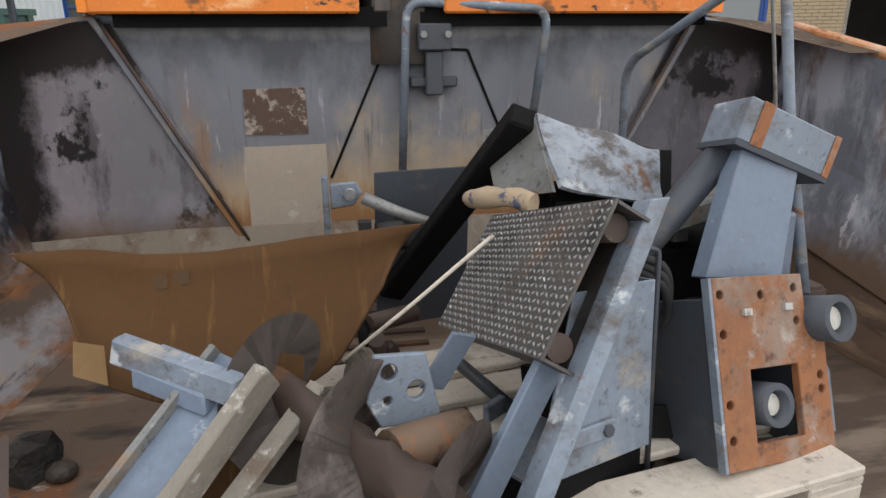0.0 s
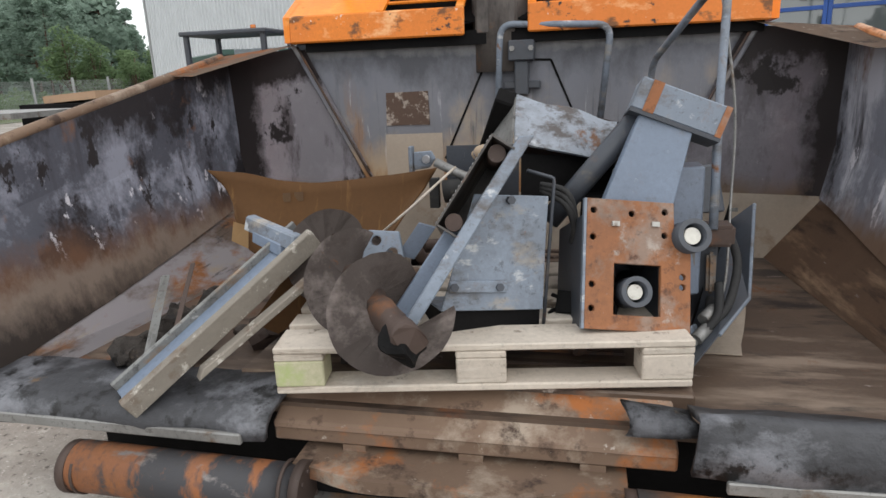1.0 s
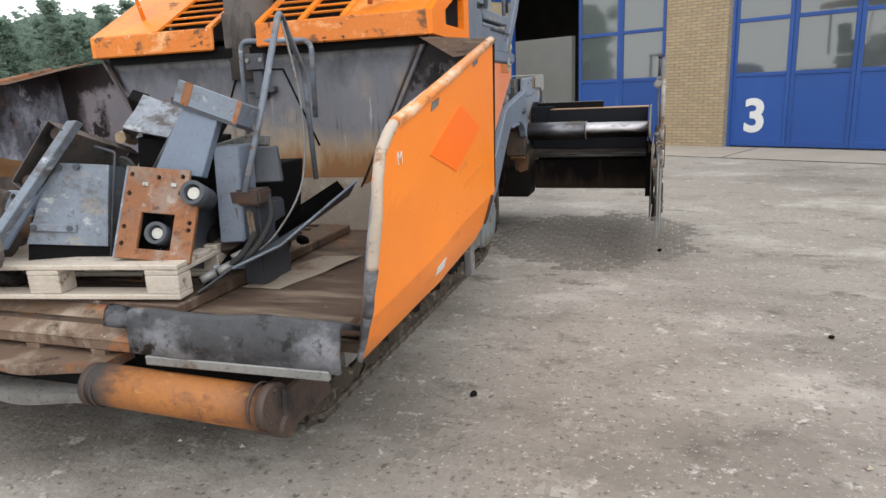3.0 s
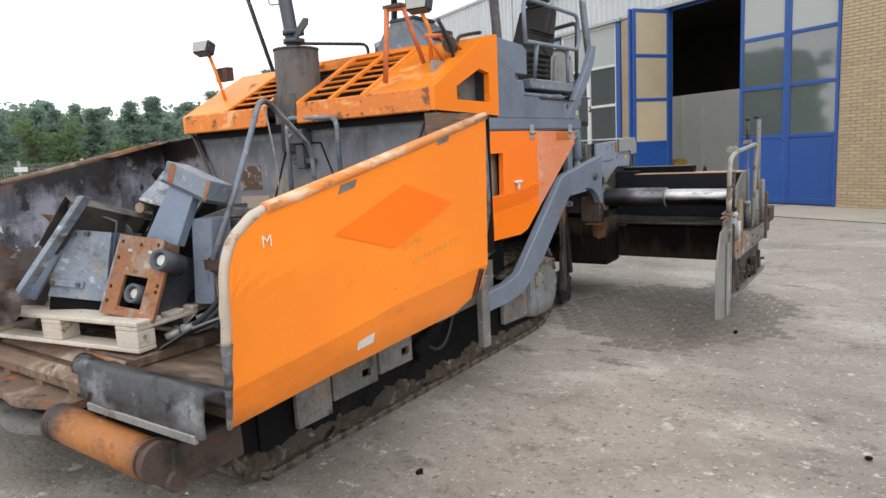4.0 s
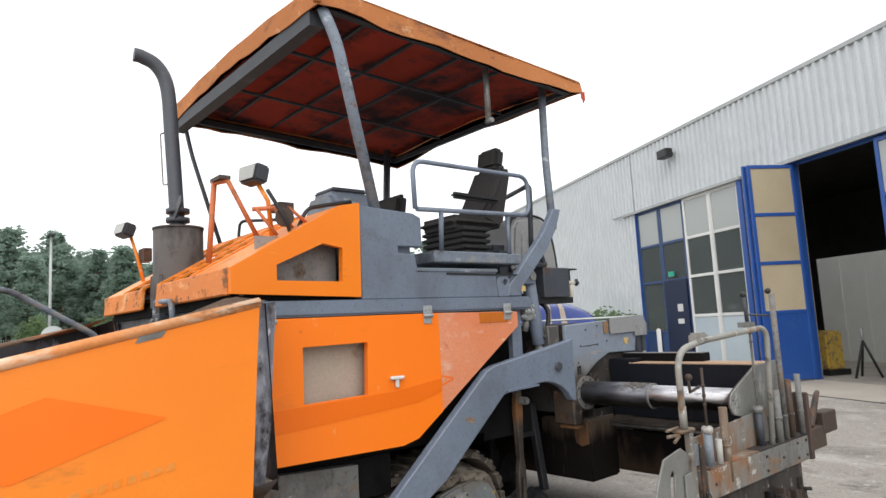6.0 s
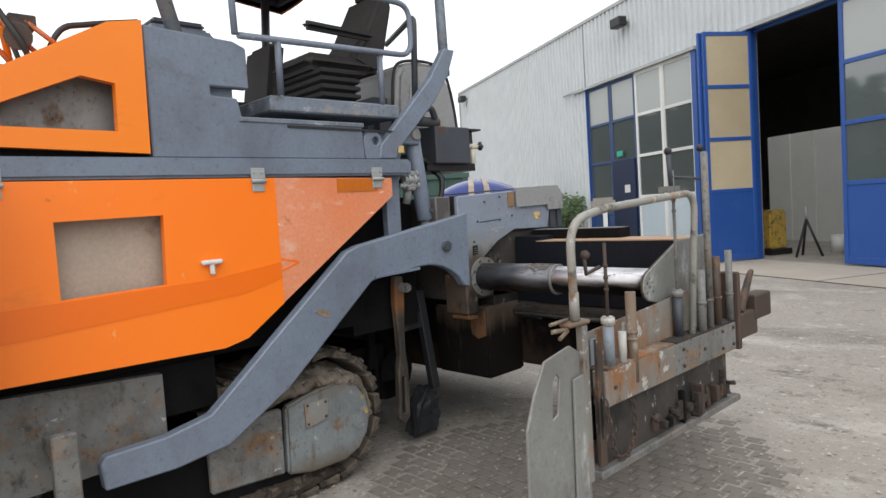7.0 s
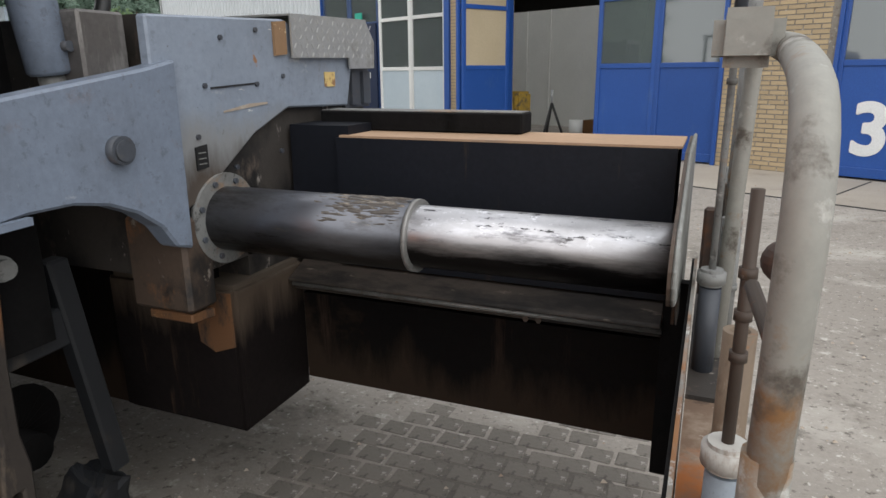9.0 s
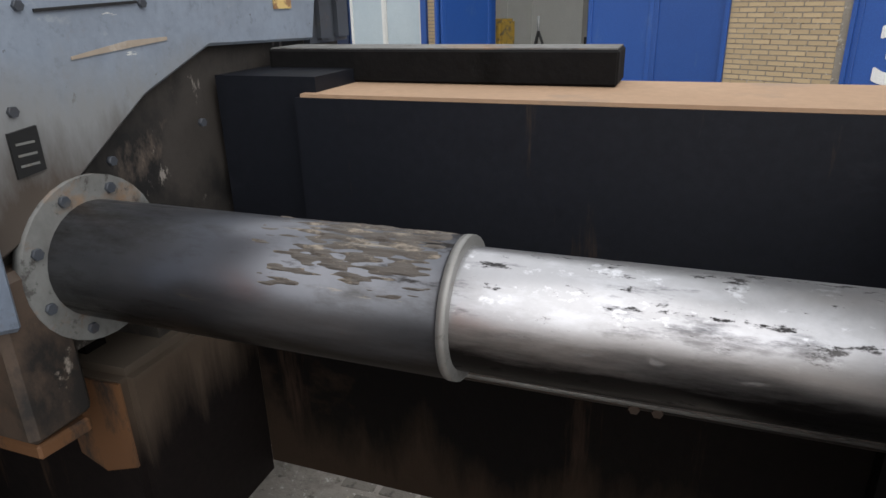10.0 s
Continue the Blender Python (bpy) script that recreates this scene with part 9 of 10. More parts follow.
# long dark channel on the right
lc = thing("dark_channel", "long dark blue-grey channel section leaning to the hopper side", "steel section", (0.73, 1.08, 0.66))
t1, low_ = V((1.047, 1.772, 1.008)), V((0.921, 1.226, 0.803))
foot, turn_ = V((0.70, 0.93, 0.665)), V((0.80, 1.04, 0.745))
crease = t1 + V((-0.075, 0.05, -0.085))
bm = bmnew()
vs = [bm.verts.new(p) for p in (t1, low_, turn_, foot, foot + V((-0.03, 0.04, -0.01)), crease)]
for f in ((0, 1, 5), (1, 2, 5), (2, 4, 5), (2, 3, 4)):
    bm.faces.new([vs[i] for i in f])
bmesh.ops.recalc_face_normals(bm, faces=bm.faces)
bmesh.ops.solidify(bm, geom=bm.faces[:], thickness=0.006)
part("web", bm, GREY_DARK, lc)
bm = bmnew()
tube(bm, [t1, low_, turn_], 0.007, 6)
wobble(bm, 0.003, 20)
part("scraped_edge", bm, GREY_SCUFFED, lc, "scraped pale edge of the sheet")
bm = bmnew()
vs = [bm.verts.new(p) for p in (crease, foot + V((-0.03, 0.04, -0.01)), V((0.74, 1.12, 0.80)), t1 + V((-0.10, -0.02, 0.004)))]
bm.faces.new(vs)
bmesh.ops.solidify(bm, geom=bm.faces[:], thickness=0.006)
part("inner_flange", bm, BITUMEN, lc)
ps = thing("paper_sheet", "flat pale grey sheet lying on the hopper floor", "sheet", (0.95, 1.3, 0.66))
bm = bmnew()
vs = [bm.verts.new(p) for p in ((0.72, 1.20, 0.618), (0.905, 1.20, 0.610), (1.045, 1.76, 0.622), (0.86, 1.70, 0.635))]
bm.faces.new(vs)
bmesh.ops.subdivide_edges(bm, edges=bm.edges[:], cuts=5, use_grid_fill=True)
wobble(bm, 0.012, 6)
bmesh.ops.solidify(bm, geom=bm.faces[:], thickness=0.004)
part("sheet", bm, PALESTEEL, ps)
# bent rod frame and back wall grab handle
rf = thing("bent_rod_frame", "bent grey steel rod frame standing in the scrap", "rod", (0.8, 1.4, 0.66))
bm = bmnew()
tube(bm, rounded([(0.67, 2.03, 0.98), (0.655, 2.03, 1.56), (0.80, 1.62, 1.795), (0.845, 1.525, 1.80), (0.815, 1.38, 1.43), (0.79, 1.2, 1.04)], 0.075, 6), 0.0145, 12)
part("rod", bm, GREY_SCUFFED, rf)
bm = bmnew()
tube(bm, smooth_path([(0.835, 1.56, 1.77), (0.90, 1.55, 1.40), (0.90, 1.50, 1.05), (0.86, 1.30, 0.84), (0.80, 1.15, 0.76)], 6), 0.005, 6)
part("wire", bm, STEEL, rf)
gh = part("grab_handle", (lambda b: (tube(b, rounded([(-0.07, 2.50, 1.12), (-0.04, 2.49, 1.78), (0.50, 2.42, 1.75), (0.46, 2.46, 1.30)], 0.07, 5), 0.017, 10), b)[1])(bmnew()), GREY_SCUFFED, paver, "bent grey grab handle over the hopper back wall")

# ---- yard behind ----
def lerp(a, b, t):
    return a + (b - a) * t


# wire mesh fence
fence = thing("fence", "grey wire mesh fence with steel posts along the yard edge", "fence", (-27.5, 10, 0))
fa, fb2 = V((-27.0, -6.0, 0)), V((-24.0, 60.0, 0))
fd = (fb2 - fa).normalized()
L = (fb2 - fa).length
bm = bmnew()
obox(bm, (-0.05, -0.05, 0), (0.1, 0, 0), (0, 0.1, 0), (0, 0, 2.0))
soften(bm, 0.01)
postm = mesh_of("post", bm, GALV)
turn = math.atan2(fd.y, fd.x)
finv = PLACED[fence.name].inverted()
s_ = 0.0
while s_ < L:
    ob = new("post", postm)
    ob.parent = fence
    ob.matrix_parent_inverse = finv
    ob.matrix_basis = Matrix.Translation(fa + fd * s_) @ Matrix.Rotation(turn, 4, "Z")
    s_ += 2.5
wires = bmnew()
s_ = 0.0
while s_ < L:
    obox(wires, fa + fd * s_ + V((0, 0, 0.05)), fd * 0.008, V((0.008, 0, 0)), (0, 0, 1.8))
    s_ += 0.08
for k in range(10):
    obox(wires, fa + V((0.005, 0, 0.05 + 0.2 * k)), fd * L, V((0.008, 0, 0)), (0, 0, 0.008))
tagged(part("wire_mesh", wires, FENCE, fence), kind="stuff")
lp_ = thing("street_lamp", "tall thin grey lamp post beyond the fence", "lamp", (-31.5, 6.9, 0))
bm = bmnew()
tube(bm, [(-31.5, 6.9, 0), (-31.5, 6.9, 3.4), (-31.5, 6.9, 6.8)], 0.085, 10, 0.05)
part("pole", bm, GALV, lp_)
bm = bmnew()
obox(bm, (-31.7, 6.75, 6.75), (0.55, 0, 0.05), (0, 0.3, 0), (0, 0, 0.12))
soften(bm, 0.03)
part("lamp_head", bm, GREY_DARK, lp_)
ds = thing("round_sign", "pale round disc on a short post by the fence", "sign", (-28.6, 6.55, 0))
bm = bmnew()
cyl(bm, (-28.6, 6.55, 1.95), (-28.52, 6.55, 1.95), 0.45, seg=24)
part("disc", bm, mat("dull_white_disc", (0.55, 0.57, 0.57), rough=0.6), ds)
bm = bmnew()
cyl(bm, (-28.62, 6.55, 0), (-28.62, 6.55, 1.95), 0.04, seg=8)
part("post", bm, GALV, ds)
for y in (11.5, 17.0):
    wl = thing("small_sign", "small white plate on the fence", "sign", (-26.2, y, 1.5))
    bm = bmnew()
    xx = fa.x + (y - fa.y) * (fb2.x - fa.x) / (fb2.y - fa.y)
    box(bm, (xx + 0.08, y - 0.25, 1.55), (xx + 0.10, y + 0.25, 1.75))
    part("plate", bm, WHITE, wl)
rd = thing("red_attachment", "rust red steel attachment lying in the yard", "machine part", (-10.2, 2.2, 0))
for lo, hi in (((-11.6, 1.2, 0.0), (-9.6, 2.2, 0.75)), ((-11.2, 2.2, 0.2), (-9.8, 3.4, 0.95)), ((-11.6, 1.0, 0.75), (-11.3, 3.6, 1.05))):
    bm = bmnew()
    box(bm, lo, hi)
    soften(bm, 0.05, 2)
    part("block", bm, mat("rust_red_paint", (0.22, 0.06, 0.035), (0.15, 0.045, 0.03), rough=0.8, bump=0.2) if "rust_red_paint" not in MATS else MATS["rust_red_paint"], rd)
yl = thing("yellow_roller", "yellow construction machine standing in the yard", "machine", (-8.6, 6.2, 0))
bm = bmnew()
box(bm, (-10.2, 5.6, 0.4), (-8.6, 7.0, 1.15))
soften(bm, 0.08, 2)
part("body", bm, YELLOW, yl)
bm = bmnew()
cyl(bm, (-10.3, 6.3, 0.45), (-8.5, 6.3, 0.45), 0.45, seg=24)
part("drum", bm, GREY_DARK, yl)
bm = bmnew()
box(bm, (-8.7, 6.6, 1.16), (-7.2, 8.0, 1.24))
part("table_top", bm, STEEL, yl)
sb = thing("stacked_boards", "stack of pale boards in the yard", "boards", (-8.2, 8.6, 0))
bm = bmnew()
box(bm, (-8.6, 8.2, 0), (-7.2, 9.2, 1.30))
part("stack", bm, BITUMEN, sb)
bm = bmnew()
obox(bm, (-8.2, 8.3, 1.30), (0.9, 0.1, 0.06), (0, 0.7, 0), (0, 0, 0.12))
wobble(bm, 0.03, 3)
part("sheet", bm, SANDY, sb)
FX, FY = -4.5, 8.05
fk = thing("forklift", "dark forklift with roll cage parked in the yard", "forklift", (FX, FY, 0))
for x, y in ((-0.62, -0.42), (0.55, -0.42), (-0.62, 0.42), (0.55, 0.42)):
    bm = bmnew()
    box(bm, (FX + x, FY + y, 0.6), (FX + x + 0.07, FY + y + 0.07, 2.18))
    soften(bm, 0.01)
    part("cage_post", bm, GREY_DARK, fk)
bm = bmnew()
box(bm, (FX - 0.66, FY - 0.46, 2.17), (FX + 0.66, FY + 0.52, 2.23))
soften(bm, 0.015)
part("cage_roof", bm, GREY_DARK, fk)
bm = bmnew()
plate(bm, [(-0.75, 0.3), (-0.75, 1.0), (-0.4, 1.12), (0.55, 1.05), (0.75, 0.8), (0.75, 0.3)], 0.9, lambda a, b, w: (FX + a, FY - 0.45 + w, b))
soften(bm, 0.05, 2)
part("body", bm, GREY_DARK, fk)
bm = bmnew()
box(bm, (FX - 0.25, FY + 0.30, 1.1), (FX + 0.45, FY + 0.33, 2.0))
part("window", bm, PALEPANEL, fk)
bm = bmnew()
cyl(bm, (FX + 0.25, FY, 2.23), (FX + 0.25, FY, 2.31), 0.04, seg=10)
part("beacon", bm, AMBER, fk)
for x, y in ((-0.5, -0.46), (0.5, -0.46), (-0.5, 0.46), (0.5, 0.46)):
    bm = bmnew()
    cyl(bm, (FX + x, FY + y - 0.08, 0.27), (FX + x, FY + y + 0.08, 0.27), 0.27, seg=20)
    part("wheel", bm, RUBBER, fk)
bc = thing("blue_car", "dark blue car with white stripes parked behind the paver", "car", (-1.5, 8.3, 0))
CL, CW = V((-0.72, 0.694, 0)), V((-0.694, -0.72, 0))


def car_at(a, b, u):
    """Along the car, height, and across it from -1 to 1; narrower and domed above the waist."""
    half = 0.72 - 0.28 * max(0, b - 0.95) / 0.8
    return V((-0.91, 7.415, 0)) + a * CL + u * half * CW + (b - 0.13 * u * u * max(0, b - 0.95) / 0.8) * UP


pts = [(0.0, 0.35), (0.02, 1.0), (0.14, 1.40), (0.30, 1.66), (0.60, 1.745), (1.2, 1.765), (1.9, 1.68), (2.6, 1.08), (3.55, 0.92), (3.65, 0.35)]
bm = bmnew()
rows_ = [[bm.verts.new(car_at(a, b, -1 + j / 6)) for j in range(13)] for a, b in pts]
for p, q in zip(rows_, rows_[1:]):
    for j in range(12):
        bm.faces.new((p[j], p[j + 1], q[j + 1], q[j])).smooth = True
bm.faces.new([r[0] for r in rows_])
bm.faces.new([r[12] for r in rows_][::-1])
bm.faces.new(rows_[0][::-1] + rows_[-1])
bmesh.ops.recalc_face_normals(bm, faces=bm.faces)
body_ = part("body", bm, mat("glossy_blue_car_paint", (0.006, 0.026, 0.19), (0.005, 0.02, 0.15), rough=0.22, bump=0.0, grit=0.05), bc)
for u in (-0.26, 0.10):
    bm = bmnew()
    for (a0, b0), (a1, b1) in zip(pts[1:7], pts[2:8]):
        quad(bm, [car_at(a0, b0 + 0.006, u), car_at(a0, b0 + 0.006, u + 0.13), car_at(a1, b1 + 0.006, u + 0.13), car_at(a1, b1 + 0.006, u)])
    part("stripe", bm, PALESTEEL, body_, "pale grey roof stripe")
bm = bmnew()
for (a0, b0), (a1, b1) in (((0.04, 1.06), (0.22, 1.52)),):
    quad(bm, [car_at(a0 - 0.012, b0, -0.8), car_at(a0 - 0.012, b0, 0.8), car_at(a1 - 0.012, b1, 0.78), car_at(a1 - 0.012, b1, -0.78)])
part("rear_window", bm, BLACK, body_)
for a in (0.7, 2.9):
    for u, d in ((-0.92, -1), (0.92, 1)):
        c = car_at(a, 0.32, u)
        bm = bmnew()
        cyl(bm, c - CW * 0.1, c + CW * 0.1, 0.32, seg=20)
        part("wheel", bm, RUBBER, bc)
# green container beyond the car
GO, GU, GV = V((-4.75, 11.2, 0)), V((-0.72, -0.694, 0)), V((-0.694, 0.72, 0))
gc = thing("container", "dark green steel waste container standing in the yard", "container", tuple(GO))
bm = bmnew()
obox(bm, GO, GU * 1.7, GV * 2.6, (0, 0, 2.05))
soften(bm, 0.02)
gb_ = part("body", bm, GREEN, gc)
for k in range(5):
    bm = bmnew()
    obox(bm, GO + GU * (0.02 + 0.40 * k) - GV * 0.05, GU * 0.08, GV * 0.05, (0, 0, 2.0))
    part("rib", bm, GREEN, gb_)
bm = bmnew()
obox(bm, GO - GU * 0.03 - GV * 0.06 + UP * 2.0, GU * 1.76, GV * 0.10, (0, 0, 0.09))
part("rim", bm, GREEN, gb_)


# ---- trees ----
def leafball(bm, rnd, c, r, n, size, flat=0.7):
    for _ in range(n):
        while True:
            p = V((rnd.uniform(-1, 1), rnd.uniform(-1, 1), rnd.uniform(-1, 1)))
            if 0.25 < p.length < 1:
                break
        p = c + V((p.x * r, p.y * r, p.z * r * flat))
        u, v, _ = basis((rnd.gauss(0, 1), rnd.gauss(0, 1), rnd.gauss(0, 1.0) + 0.4))
        s = size * rnd.uniform(0.6, 1.4)
        bm.faces.new([bm.verts.new(p + q) for q in (u * s, v * s * 0.7, -u * s, -v * s * 0.6)])


def tree_meshes(seed, h, pine):
    rnd = random.Random(seed)
    tr = bmnew()
    lean = V((rnd.uniform(-0.4, 0.4), rnd.uniform(-0.4, 0.4), 0))
    path = [V((0, 0, -0.2)), lean * 0.3 + V((0, 0, h * 0.45)), lean + V((0, 0, h * 0.93))]
    tube(tr, smooth_path(path, 4), 0.17, 7, 0.04)
    cr = bmnew()
    if pine:
        levels = rnd.randint(12, 15)
        for k in range(levels):
            t = 0.30 + 0.70 * k / (levels - 1)
            c = path[1].lerp(path[2], max(0, (t - 0.45) / 0.5)) if t > 0.45 else path[0].lerp(path[1], t / 0.45)
            spread = (1.05 - t) * 2.6 + 0.45
            for j in range(rnd.randint(3, 6)):
                a = rnd.uniform(0, 6.28)
                e = c + V((math.cos(a), math.sin(a), rnd.uniform(-0.05, 0.25))) * spread * rnd.uniform(0.45, 1.0)
                tube(tr, [c, e], 0.05, 5, 0.015)
                leafball(cr, rnd, e, rnd.uniform(0.35, 0.80), 40, 0.15, 0.75)
                leafball(cr, rnd, c.lerp(e, 0.5), 0.6, 16, 0.16, 0.7)
        leafball(cr, rnd, path[2] + V((0, 0, 0.2)), 0.38, 50, 0.12, 1.9)
    else:
        for j in range(rnd.randint(14, 20)):
            a, q = rnd.uniform(0, 6.28), rnd.uniform(0.35, 1.0)
            e = V((0, 0, h * q)) + V((math.cos(a), math.sin(a), 0)) * h * 0.30 * rnd.uniform(0.3, 1.0) * (1.25 - q * 0.7)
            tube(tr, [path[1] * min(1, q), e], 0.05, 5, 0.015)
            leafball(cr, rnd, e, h * 0.14, 85, 0.17, 0.8)
    return mesh_of("trunk", tr, BARK), mesh_of("crown", cr, LEAF if pine else LEAF_LIGHT)


KINDS = [tree_meshes(100 + k, hgt, True) for k, hgt in enumerate((8.5, 9.5, 10.5, 9.0, 11.0))]
BROAD = [tree_meshes(200 + k, hgt, False) for k, hgt in enumerate((5.5, 6.5, 7.5))]
rnd = random.Random(11)


def plant(meshes, x, y, sc, rot, label, cat):
    t = thing("tree", label, cat, m=Matrix.Translation((x, y, 0)) @ Matrix.Rotation(rot, 4, "Z") @ Matrix.Scale(sc, 4), group="trees behind the fence")
    for nm, me in zip(("trunk", "crown"), meshes):
        o = new(nm, me)
        o.parent = t
    return t


def skyline(deg):
    """Height in degrees of the wood's top edge."""
    marks = ((16, 2.6), (37.5, 2.6), (39.5, 7.4), (43, 6.6), (46, 7.4), (49, 7.6), (54, 5.2), (63, 4.4), (73, 7.0), (84, 8.5), (112, 8.5))
    for (a, e), (b, f) in zip(marks, marks[1:]):
        if deg <= b:
            return e + (f - e) * max(0, deg - a) / (b - a)
    return 8.5


for k in range(150):
    az = radians(rnd.uniform(22, 106))
    dist = rnd.uniform(48, 74)
    x, y = 2.5 - dist * math.sin(az), dist * math.cos(az)
    if k % 6 == 5:
        dist = rnd.uniform(43, 48)
        x, y = 2.5 - dist * math.sin(az), dist * math.cos(az)
        plant(rnd.choice(BROAD), x, y, rnd.uniform(0.40, 0.65), rnd.uniform(0, 6.28), "light green broadleaf tree in front of the pines", "tree")
    else:
        want = dist * math.tan(radians(skyline(math.degrees(az)))) + 1.4
        plant(KINDS[k % 5], x, y, want / (8.5, 9.5, 10.5, 9.0, 11.0)[k % 5] * rnd.uniform(0.78, 1.10), rnd.uniform(0, 6.28), "dark green pine tree with ragged crown in the wood", "tree")
# undergrowth and a far dark wood
bm = bmnew()
for k in range(190):
    az = radians(rnd.uniform(20, 108))
    dist = rnd.uniform(41, 50)
    c = V((2.5 - dist * math.sin(az), dist * math.cos(az), rnd.uniform(0.2, 0.9)))
    leafball(bm, rnd, c, rnd.uniform(0.6, 1.2), 60, 0.15, 0.8)
solo("undergrowth", bm, LEAF_LIGHT, "light green scrub along the edge of the wood", "bushes", "stuff")
bm = bmnew()
for k in range(1300):
    az = radians(rnd.uniform(14, 114))
    dist = rnd.uniform(62, 82)
    tall = dist * math.tan(radians(skyline(math.degrees(az)))) + 0.2
    c = V((2.5 - dist * math.sin(az), dist * math.cos(az), rnd.uniform(0.3, tall)))
    leafball(bm, rnd, c, rnd.uniform(0.8, 1.5), 44, 0.26, 1.0)
solo("far_wood", bm, LEAF, "dense dark green wood in the distance", "wood", "stuff")
bm = bmnew()
rows_ = []
for k in range(101):
    deg = 12 + 104 * k / 100
    az = radians(deg)
    col_ = []
    for dist, f in ((84, 0.0), (90, 0.80), (100, 0.92), (125, 0.94), (140, 0.0)):
        h_ = max(0, dist * math.tan(radians(skyline(deg))) * f + rnd.uniform(-0.5, 0.5) * (f > 0))
        col_.append(bm.verts.new((2.5 - dist * math.sin(az), dist * math.cos(az), h_)))
    rows_.append(col_)
for a, b in zip(rows_, rows_[1:]):
    for j in range(4):
        bm.faces.new((a[j], b[j], b[j + 1], a[j + 1]))
solo("backdrop_hill", bm, LEAF, "dark green wooded hillside in the distance", "hill", "structure")
bs = thing("bush", "green leafy bush beside the hall wall", "bush", hall(-12.5, 0.7, 0))
bm = bmnew()
for k in range(56):
    p = hall(-12.6 + rnd.uniform(-1.3, 0.9), 0.7 + rnd.uniform(-0.5, 0.5), rnd.uniform(0.25, 1.6))
    leafball(bm, rnd, p, 0.38, 60, 0.065, 0.9)
part("crown", bm, LEAF_LIGHT, bs)
bm = bmnew()
for k in range(5):
    tube(bm, [hall(-12.5 + 0.1 * k, 0.7, 0), hall(-12.9 + 0.25 * k, 0.7, 1.0)], 0.03, 6, 0.012)
part("stems", bm, BARK, bs)

# ---- bricks of the piers ----
bw_, bh_, jt_ = 0.205, 0.052, 0.011
hm = Matrix((HU, HN, UP)).transposed().to_4x4()
bm = bmnew()
obox(bm, (0.002, -0.01, 0.002), (bw_ - 0.004, 0, 0), (0, 0.016, 0), (0, 0, bh_ - 0.004))
fullb = mesh_of("brick", bm, BRICK)
bm = bmnew()
obox(bm, (0.002, -0.01, 0.002), (bw_ * 0.48, 0, 0), (0, 0.016, 0), (0, 0, bh_ - 0.004))
halfb = mesh_of("brick", bm, BRICK)
for s0, s1, nm in PIERS:
    rest = bmnew()
    count, z, c = 0, 0.012, 0
    while z + bh_ < DOORTOP:
        s = s0 + 0.01
        if c % 2:
            s += bw_ * 0.5 + jt_ * 0.5
            row = [(s0 + 0.01, True)]
        else:
            row = []
        while s + bw_ < s1:
            row.append((s, False))
            s += bw_ + jt_
        if s + bw_ * 0.5 < s1:
            row.append((s, True))
        for s, half in row:
            if nm == "wall_pier_2" and count < 300:
                ob = new("brick", halfb if half else fullb)
                ob.parent = pier_obs[nm]
                ob.matrix_basis = Matrix.Translation(hall(s, 0, z)) @ hm
                count += 1
            else:
                obox(rest, hall(s, -0.01, z), HU * (bw_ * (0.48 if half else 0.985)), HN * 0.016, UP * (bh_ - 0.004))
        z += bh_ + jt_
        c += 1
    ro2 = new("far_bricks", mesh_of("far_bricks", rest, BRICK))
    ro2.parent = pier_obs[nm]
    tagged(ro2, kind="stuff")

# ---- paving blocks round the machine ----
bm = bmnew()
for cx, cy, rx, ry in ((1.95, 5.0, 0.66, 0.82),):
    ring_ = []
    for k in range(48):
        a = 2 * math.pi * k / 48
        f = 1 + 0.16 * noise.noise(V((math.cos(a) * 2.3 + cx, math.sin(a) * 2.3 + cy, 0)))
        ring_.append(bm.verts.new((cx + rx * f * math.cos(a), cy + ry * f * math.sin(a), 0.0015)))
    bm.faces.new(ring_)
pav = solo("pavement_blocks", bm, BED, "dark gritty bed between worn grey paving blocks", "pavement", "structure")
rnd = random.Random(3)
pw, pl_ = 0.098, 0.118
bm = bmnew()
box(bm, (-pl_ / 2 + 0.003, -pw / 2 + 0.003, -0.02), (pl_ / 2 - 0.003, pw / 2 - 0.003, 0.0))
soften(bm, 0.006)
blockm = mesh_of("paving_block", bm, PAVER)
rest = bmnew()
made, r_ = 0, 0
y = -3.1
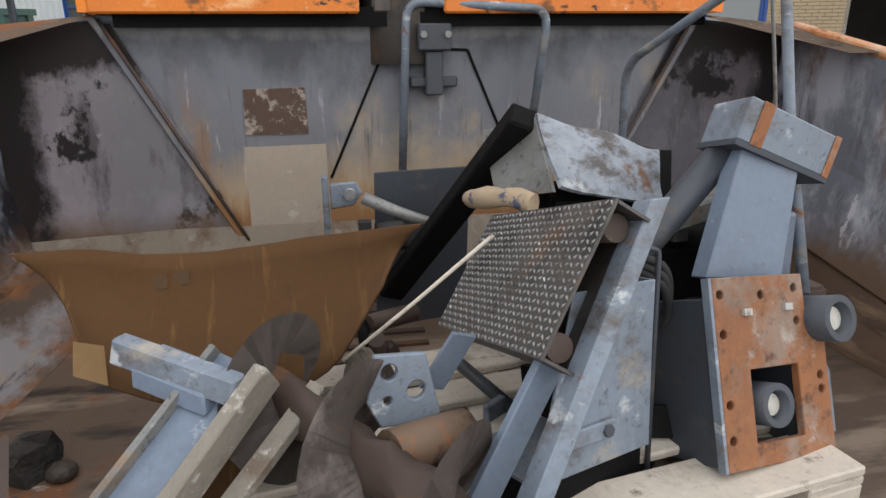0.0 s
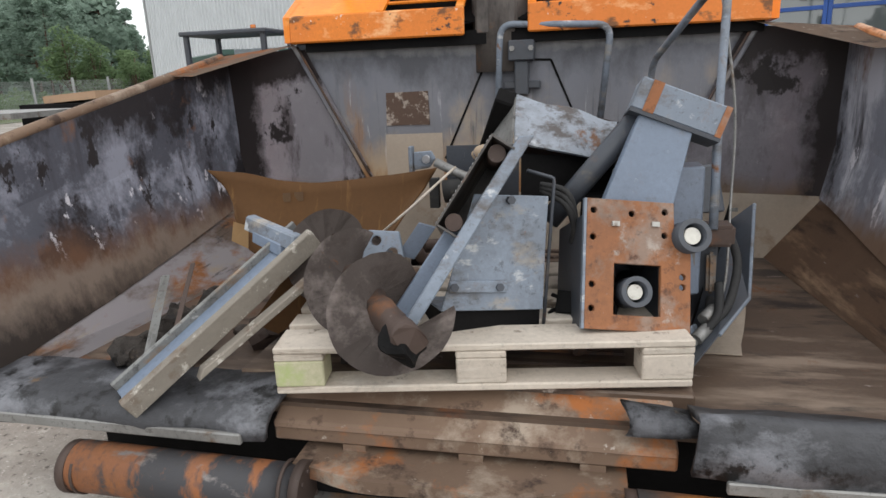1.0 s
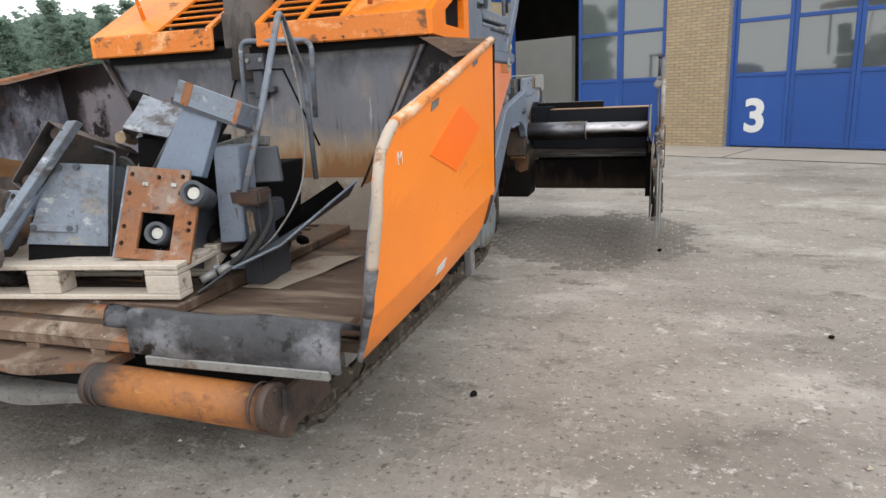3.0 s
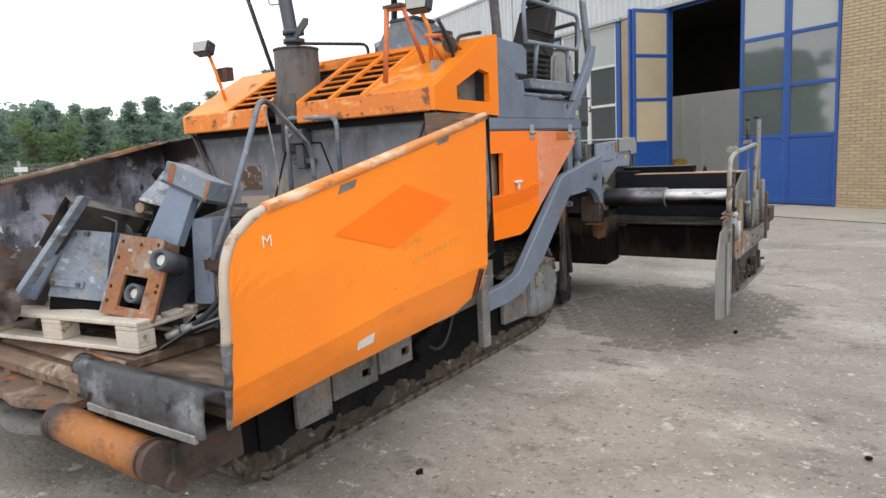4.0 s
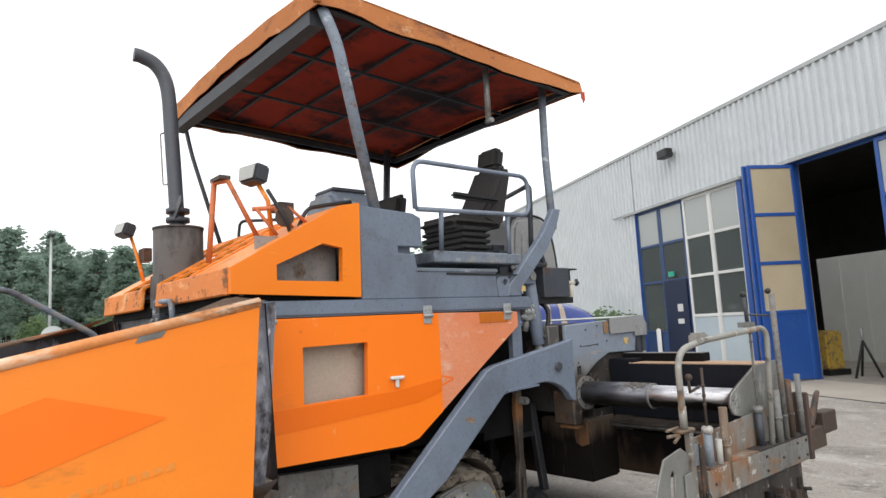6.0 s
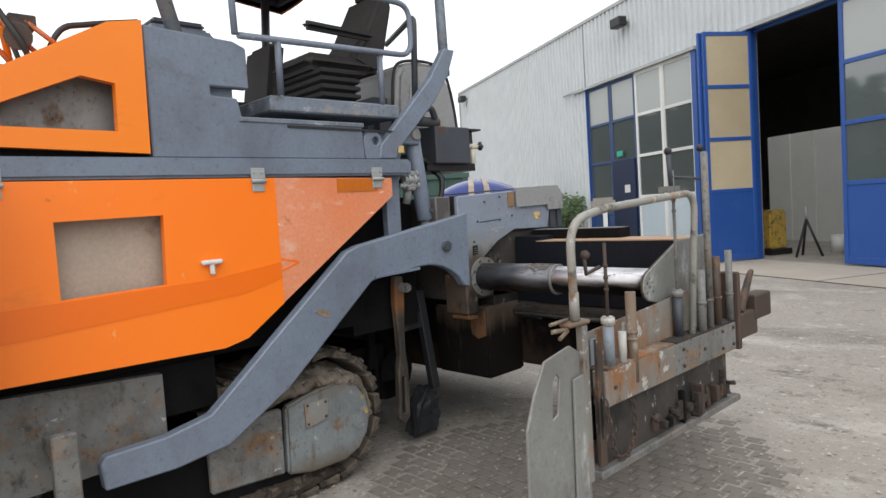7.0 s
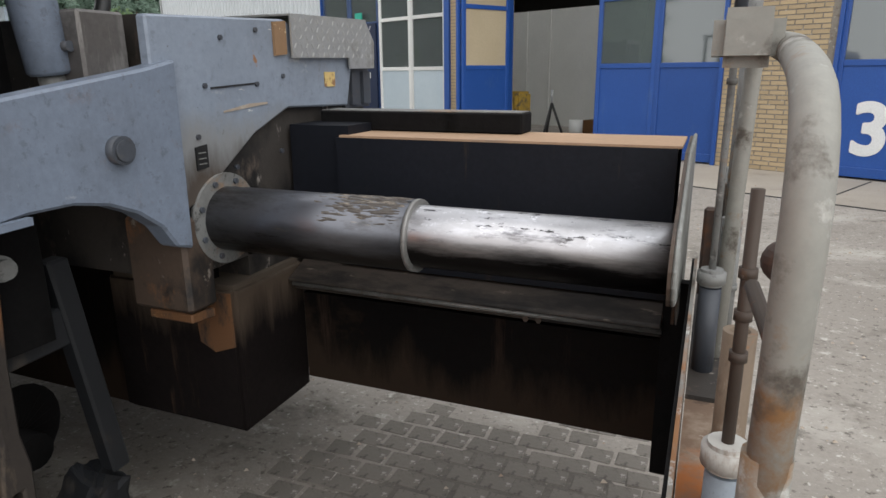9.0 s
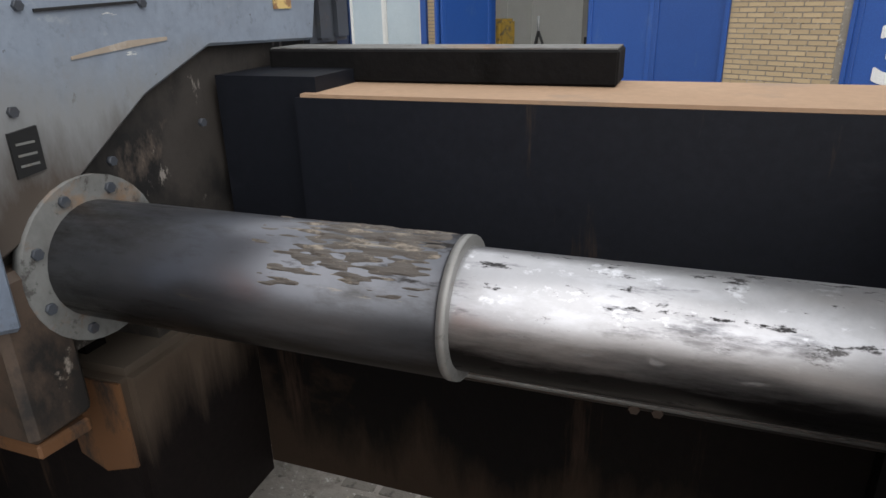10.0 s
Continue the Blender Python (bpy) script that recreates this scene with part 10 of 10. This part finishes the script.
while y < 8.4:
    x = 0.25 + (0.5 * pl_ if r_ % 2 else 0)
    while x < 3.8:
        e1 = math.hypot((x - 1.95) / 0.98, (y - 5.0) / 1.18)
        e2 = math.hypot((x - 1.85) / 0.58, (y - 0.5) / 1.22)
        wear = noise.noise(V((x * 1.6, y * 1.6, 3.0)))
        if min(e1, e2) > 1.05 + 0.3 * wear - 0.15 * rnd.random():
            x += pl_
            continue
        z = 0.0048 + rnd.uniform(-0.0016, 0.0016) - 0.006 * max(0, min(e1, e2) - 0.6) - (0.0028 if e2 < 1 else 0)
        near = e1 < 1
        a = rnd.uniform(-3.5, 3.5)
        if near and made < 300:
            ob = new("paving_block", blockm)
            ob.parent = pav
            ob.matrix_basis = pose(x + rnd.uniform(-0.008, 0.008), y + rnd.uniform(-0.006, 0.006), z, rnd.uniform(-1.3, 1.3), rnd.uniform(-1.3, 1.3), a)
            made += 1
        else:
            m_ = pose(x + rnd.uniform(-0.006, 0.006), y + rnd.uniform(-0.006, 0.006), z, rnd.uniform(-0.8, 0.8), rnd.uniform(-0.8, 0.8), a)
            w2_, l2_ = pw / 2 - rnd.uniform(0.004, 0.012), pl_ / 2 - rnd.uniform(0.004, 0.014)
            vs = [rest.verts.new(m_ @ V(q)) for q in ((-l2_, -w2_, -0.012), (l2_, -w2_, -0.012), (l2_, w2_, -0.012), (-l2_, w2_, -0.012), (-l2_ + 0.004, -w2_ + 0.004, 0), (l2_ - 0.004, -w2_ + 0.004, 0), (l2_ - 0.004, w2_ - 0.004, 0), (-l2_ + 0.004, w2_ - 0.004, 0))]
            for f in ((4, 5, 6, 7), (0, 1, 5, 4), (1, 2, 6, 5), (2, 3, 7, 6), (3, 0, 4, 7)):
                rest.faces.new([vs[i] for i in f])
        x += pl_
    y += pw
    r_ += 1
solo("worn_paving_blocks", rest, PAVER_PALE, "worn dusty paving blocks set in the yard", "paving", "stuff")
# grit and pebbles on the yard
bm = bmnew()
for k in range(2600):
    x, y = rnd.uniform(0.5, 8.0), rnd.uniform(-2.5, 12.5)
    s = rnd.choice((0.004, 0.005, 0.006, 0.009, 0.012)) * rnd.uniform(0.7, 1.4)
    c = V((x, y, 0.008))
    vs = [bm.verts.new(c + V(q) * s) for q in ((1, 0, 0), (-0.4, 0.8, 0), (-0.6, -0.8, 0), (0, 0, 0.8))]
    for f in ((0, 1, 3), (1, 2, 3), (2, 0, 3)):
        bm.faces.new([vs[i] for i in f])
solo("grit", bm, PALESTEEL, "loose grit and small stones on the yard", "grit", "stuff")
for x, y in ((1.673, 1.573), (2.5, 4.5), (3.415, 2.676)):
    st_ = thing("stone", "small dark stone lying on the paving", "stone", (x, y, 0.0), group="stones on the yard")
    bm = bmnew()
    bmesh.ops.create_icosphere(bm, subdivisions=2, radius=0.016, matrix=Matrix.Translation((x, y, 0.011)))
    wobble(bm, 0.012, 40)
    part("stone_body", bm, BITUMEN, st_)
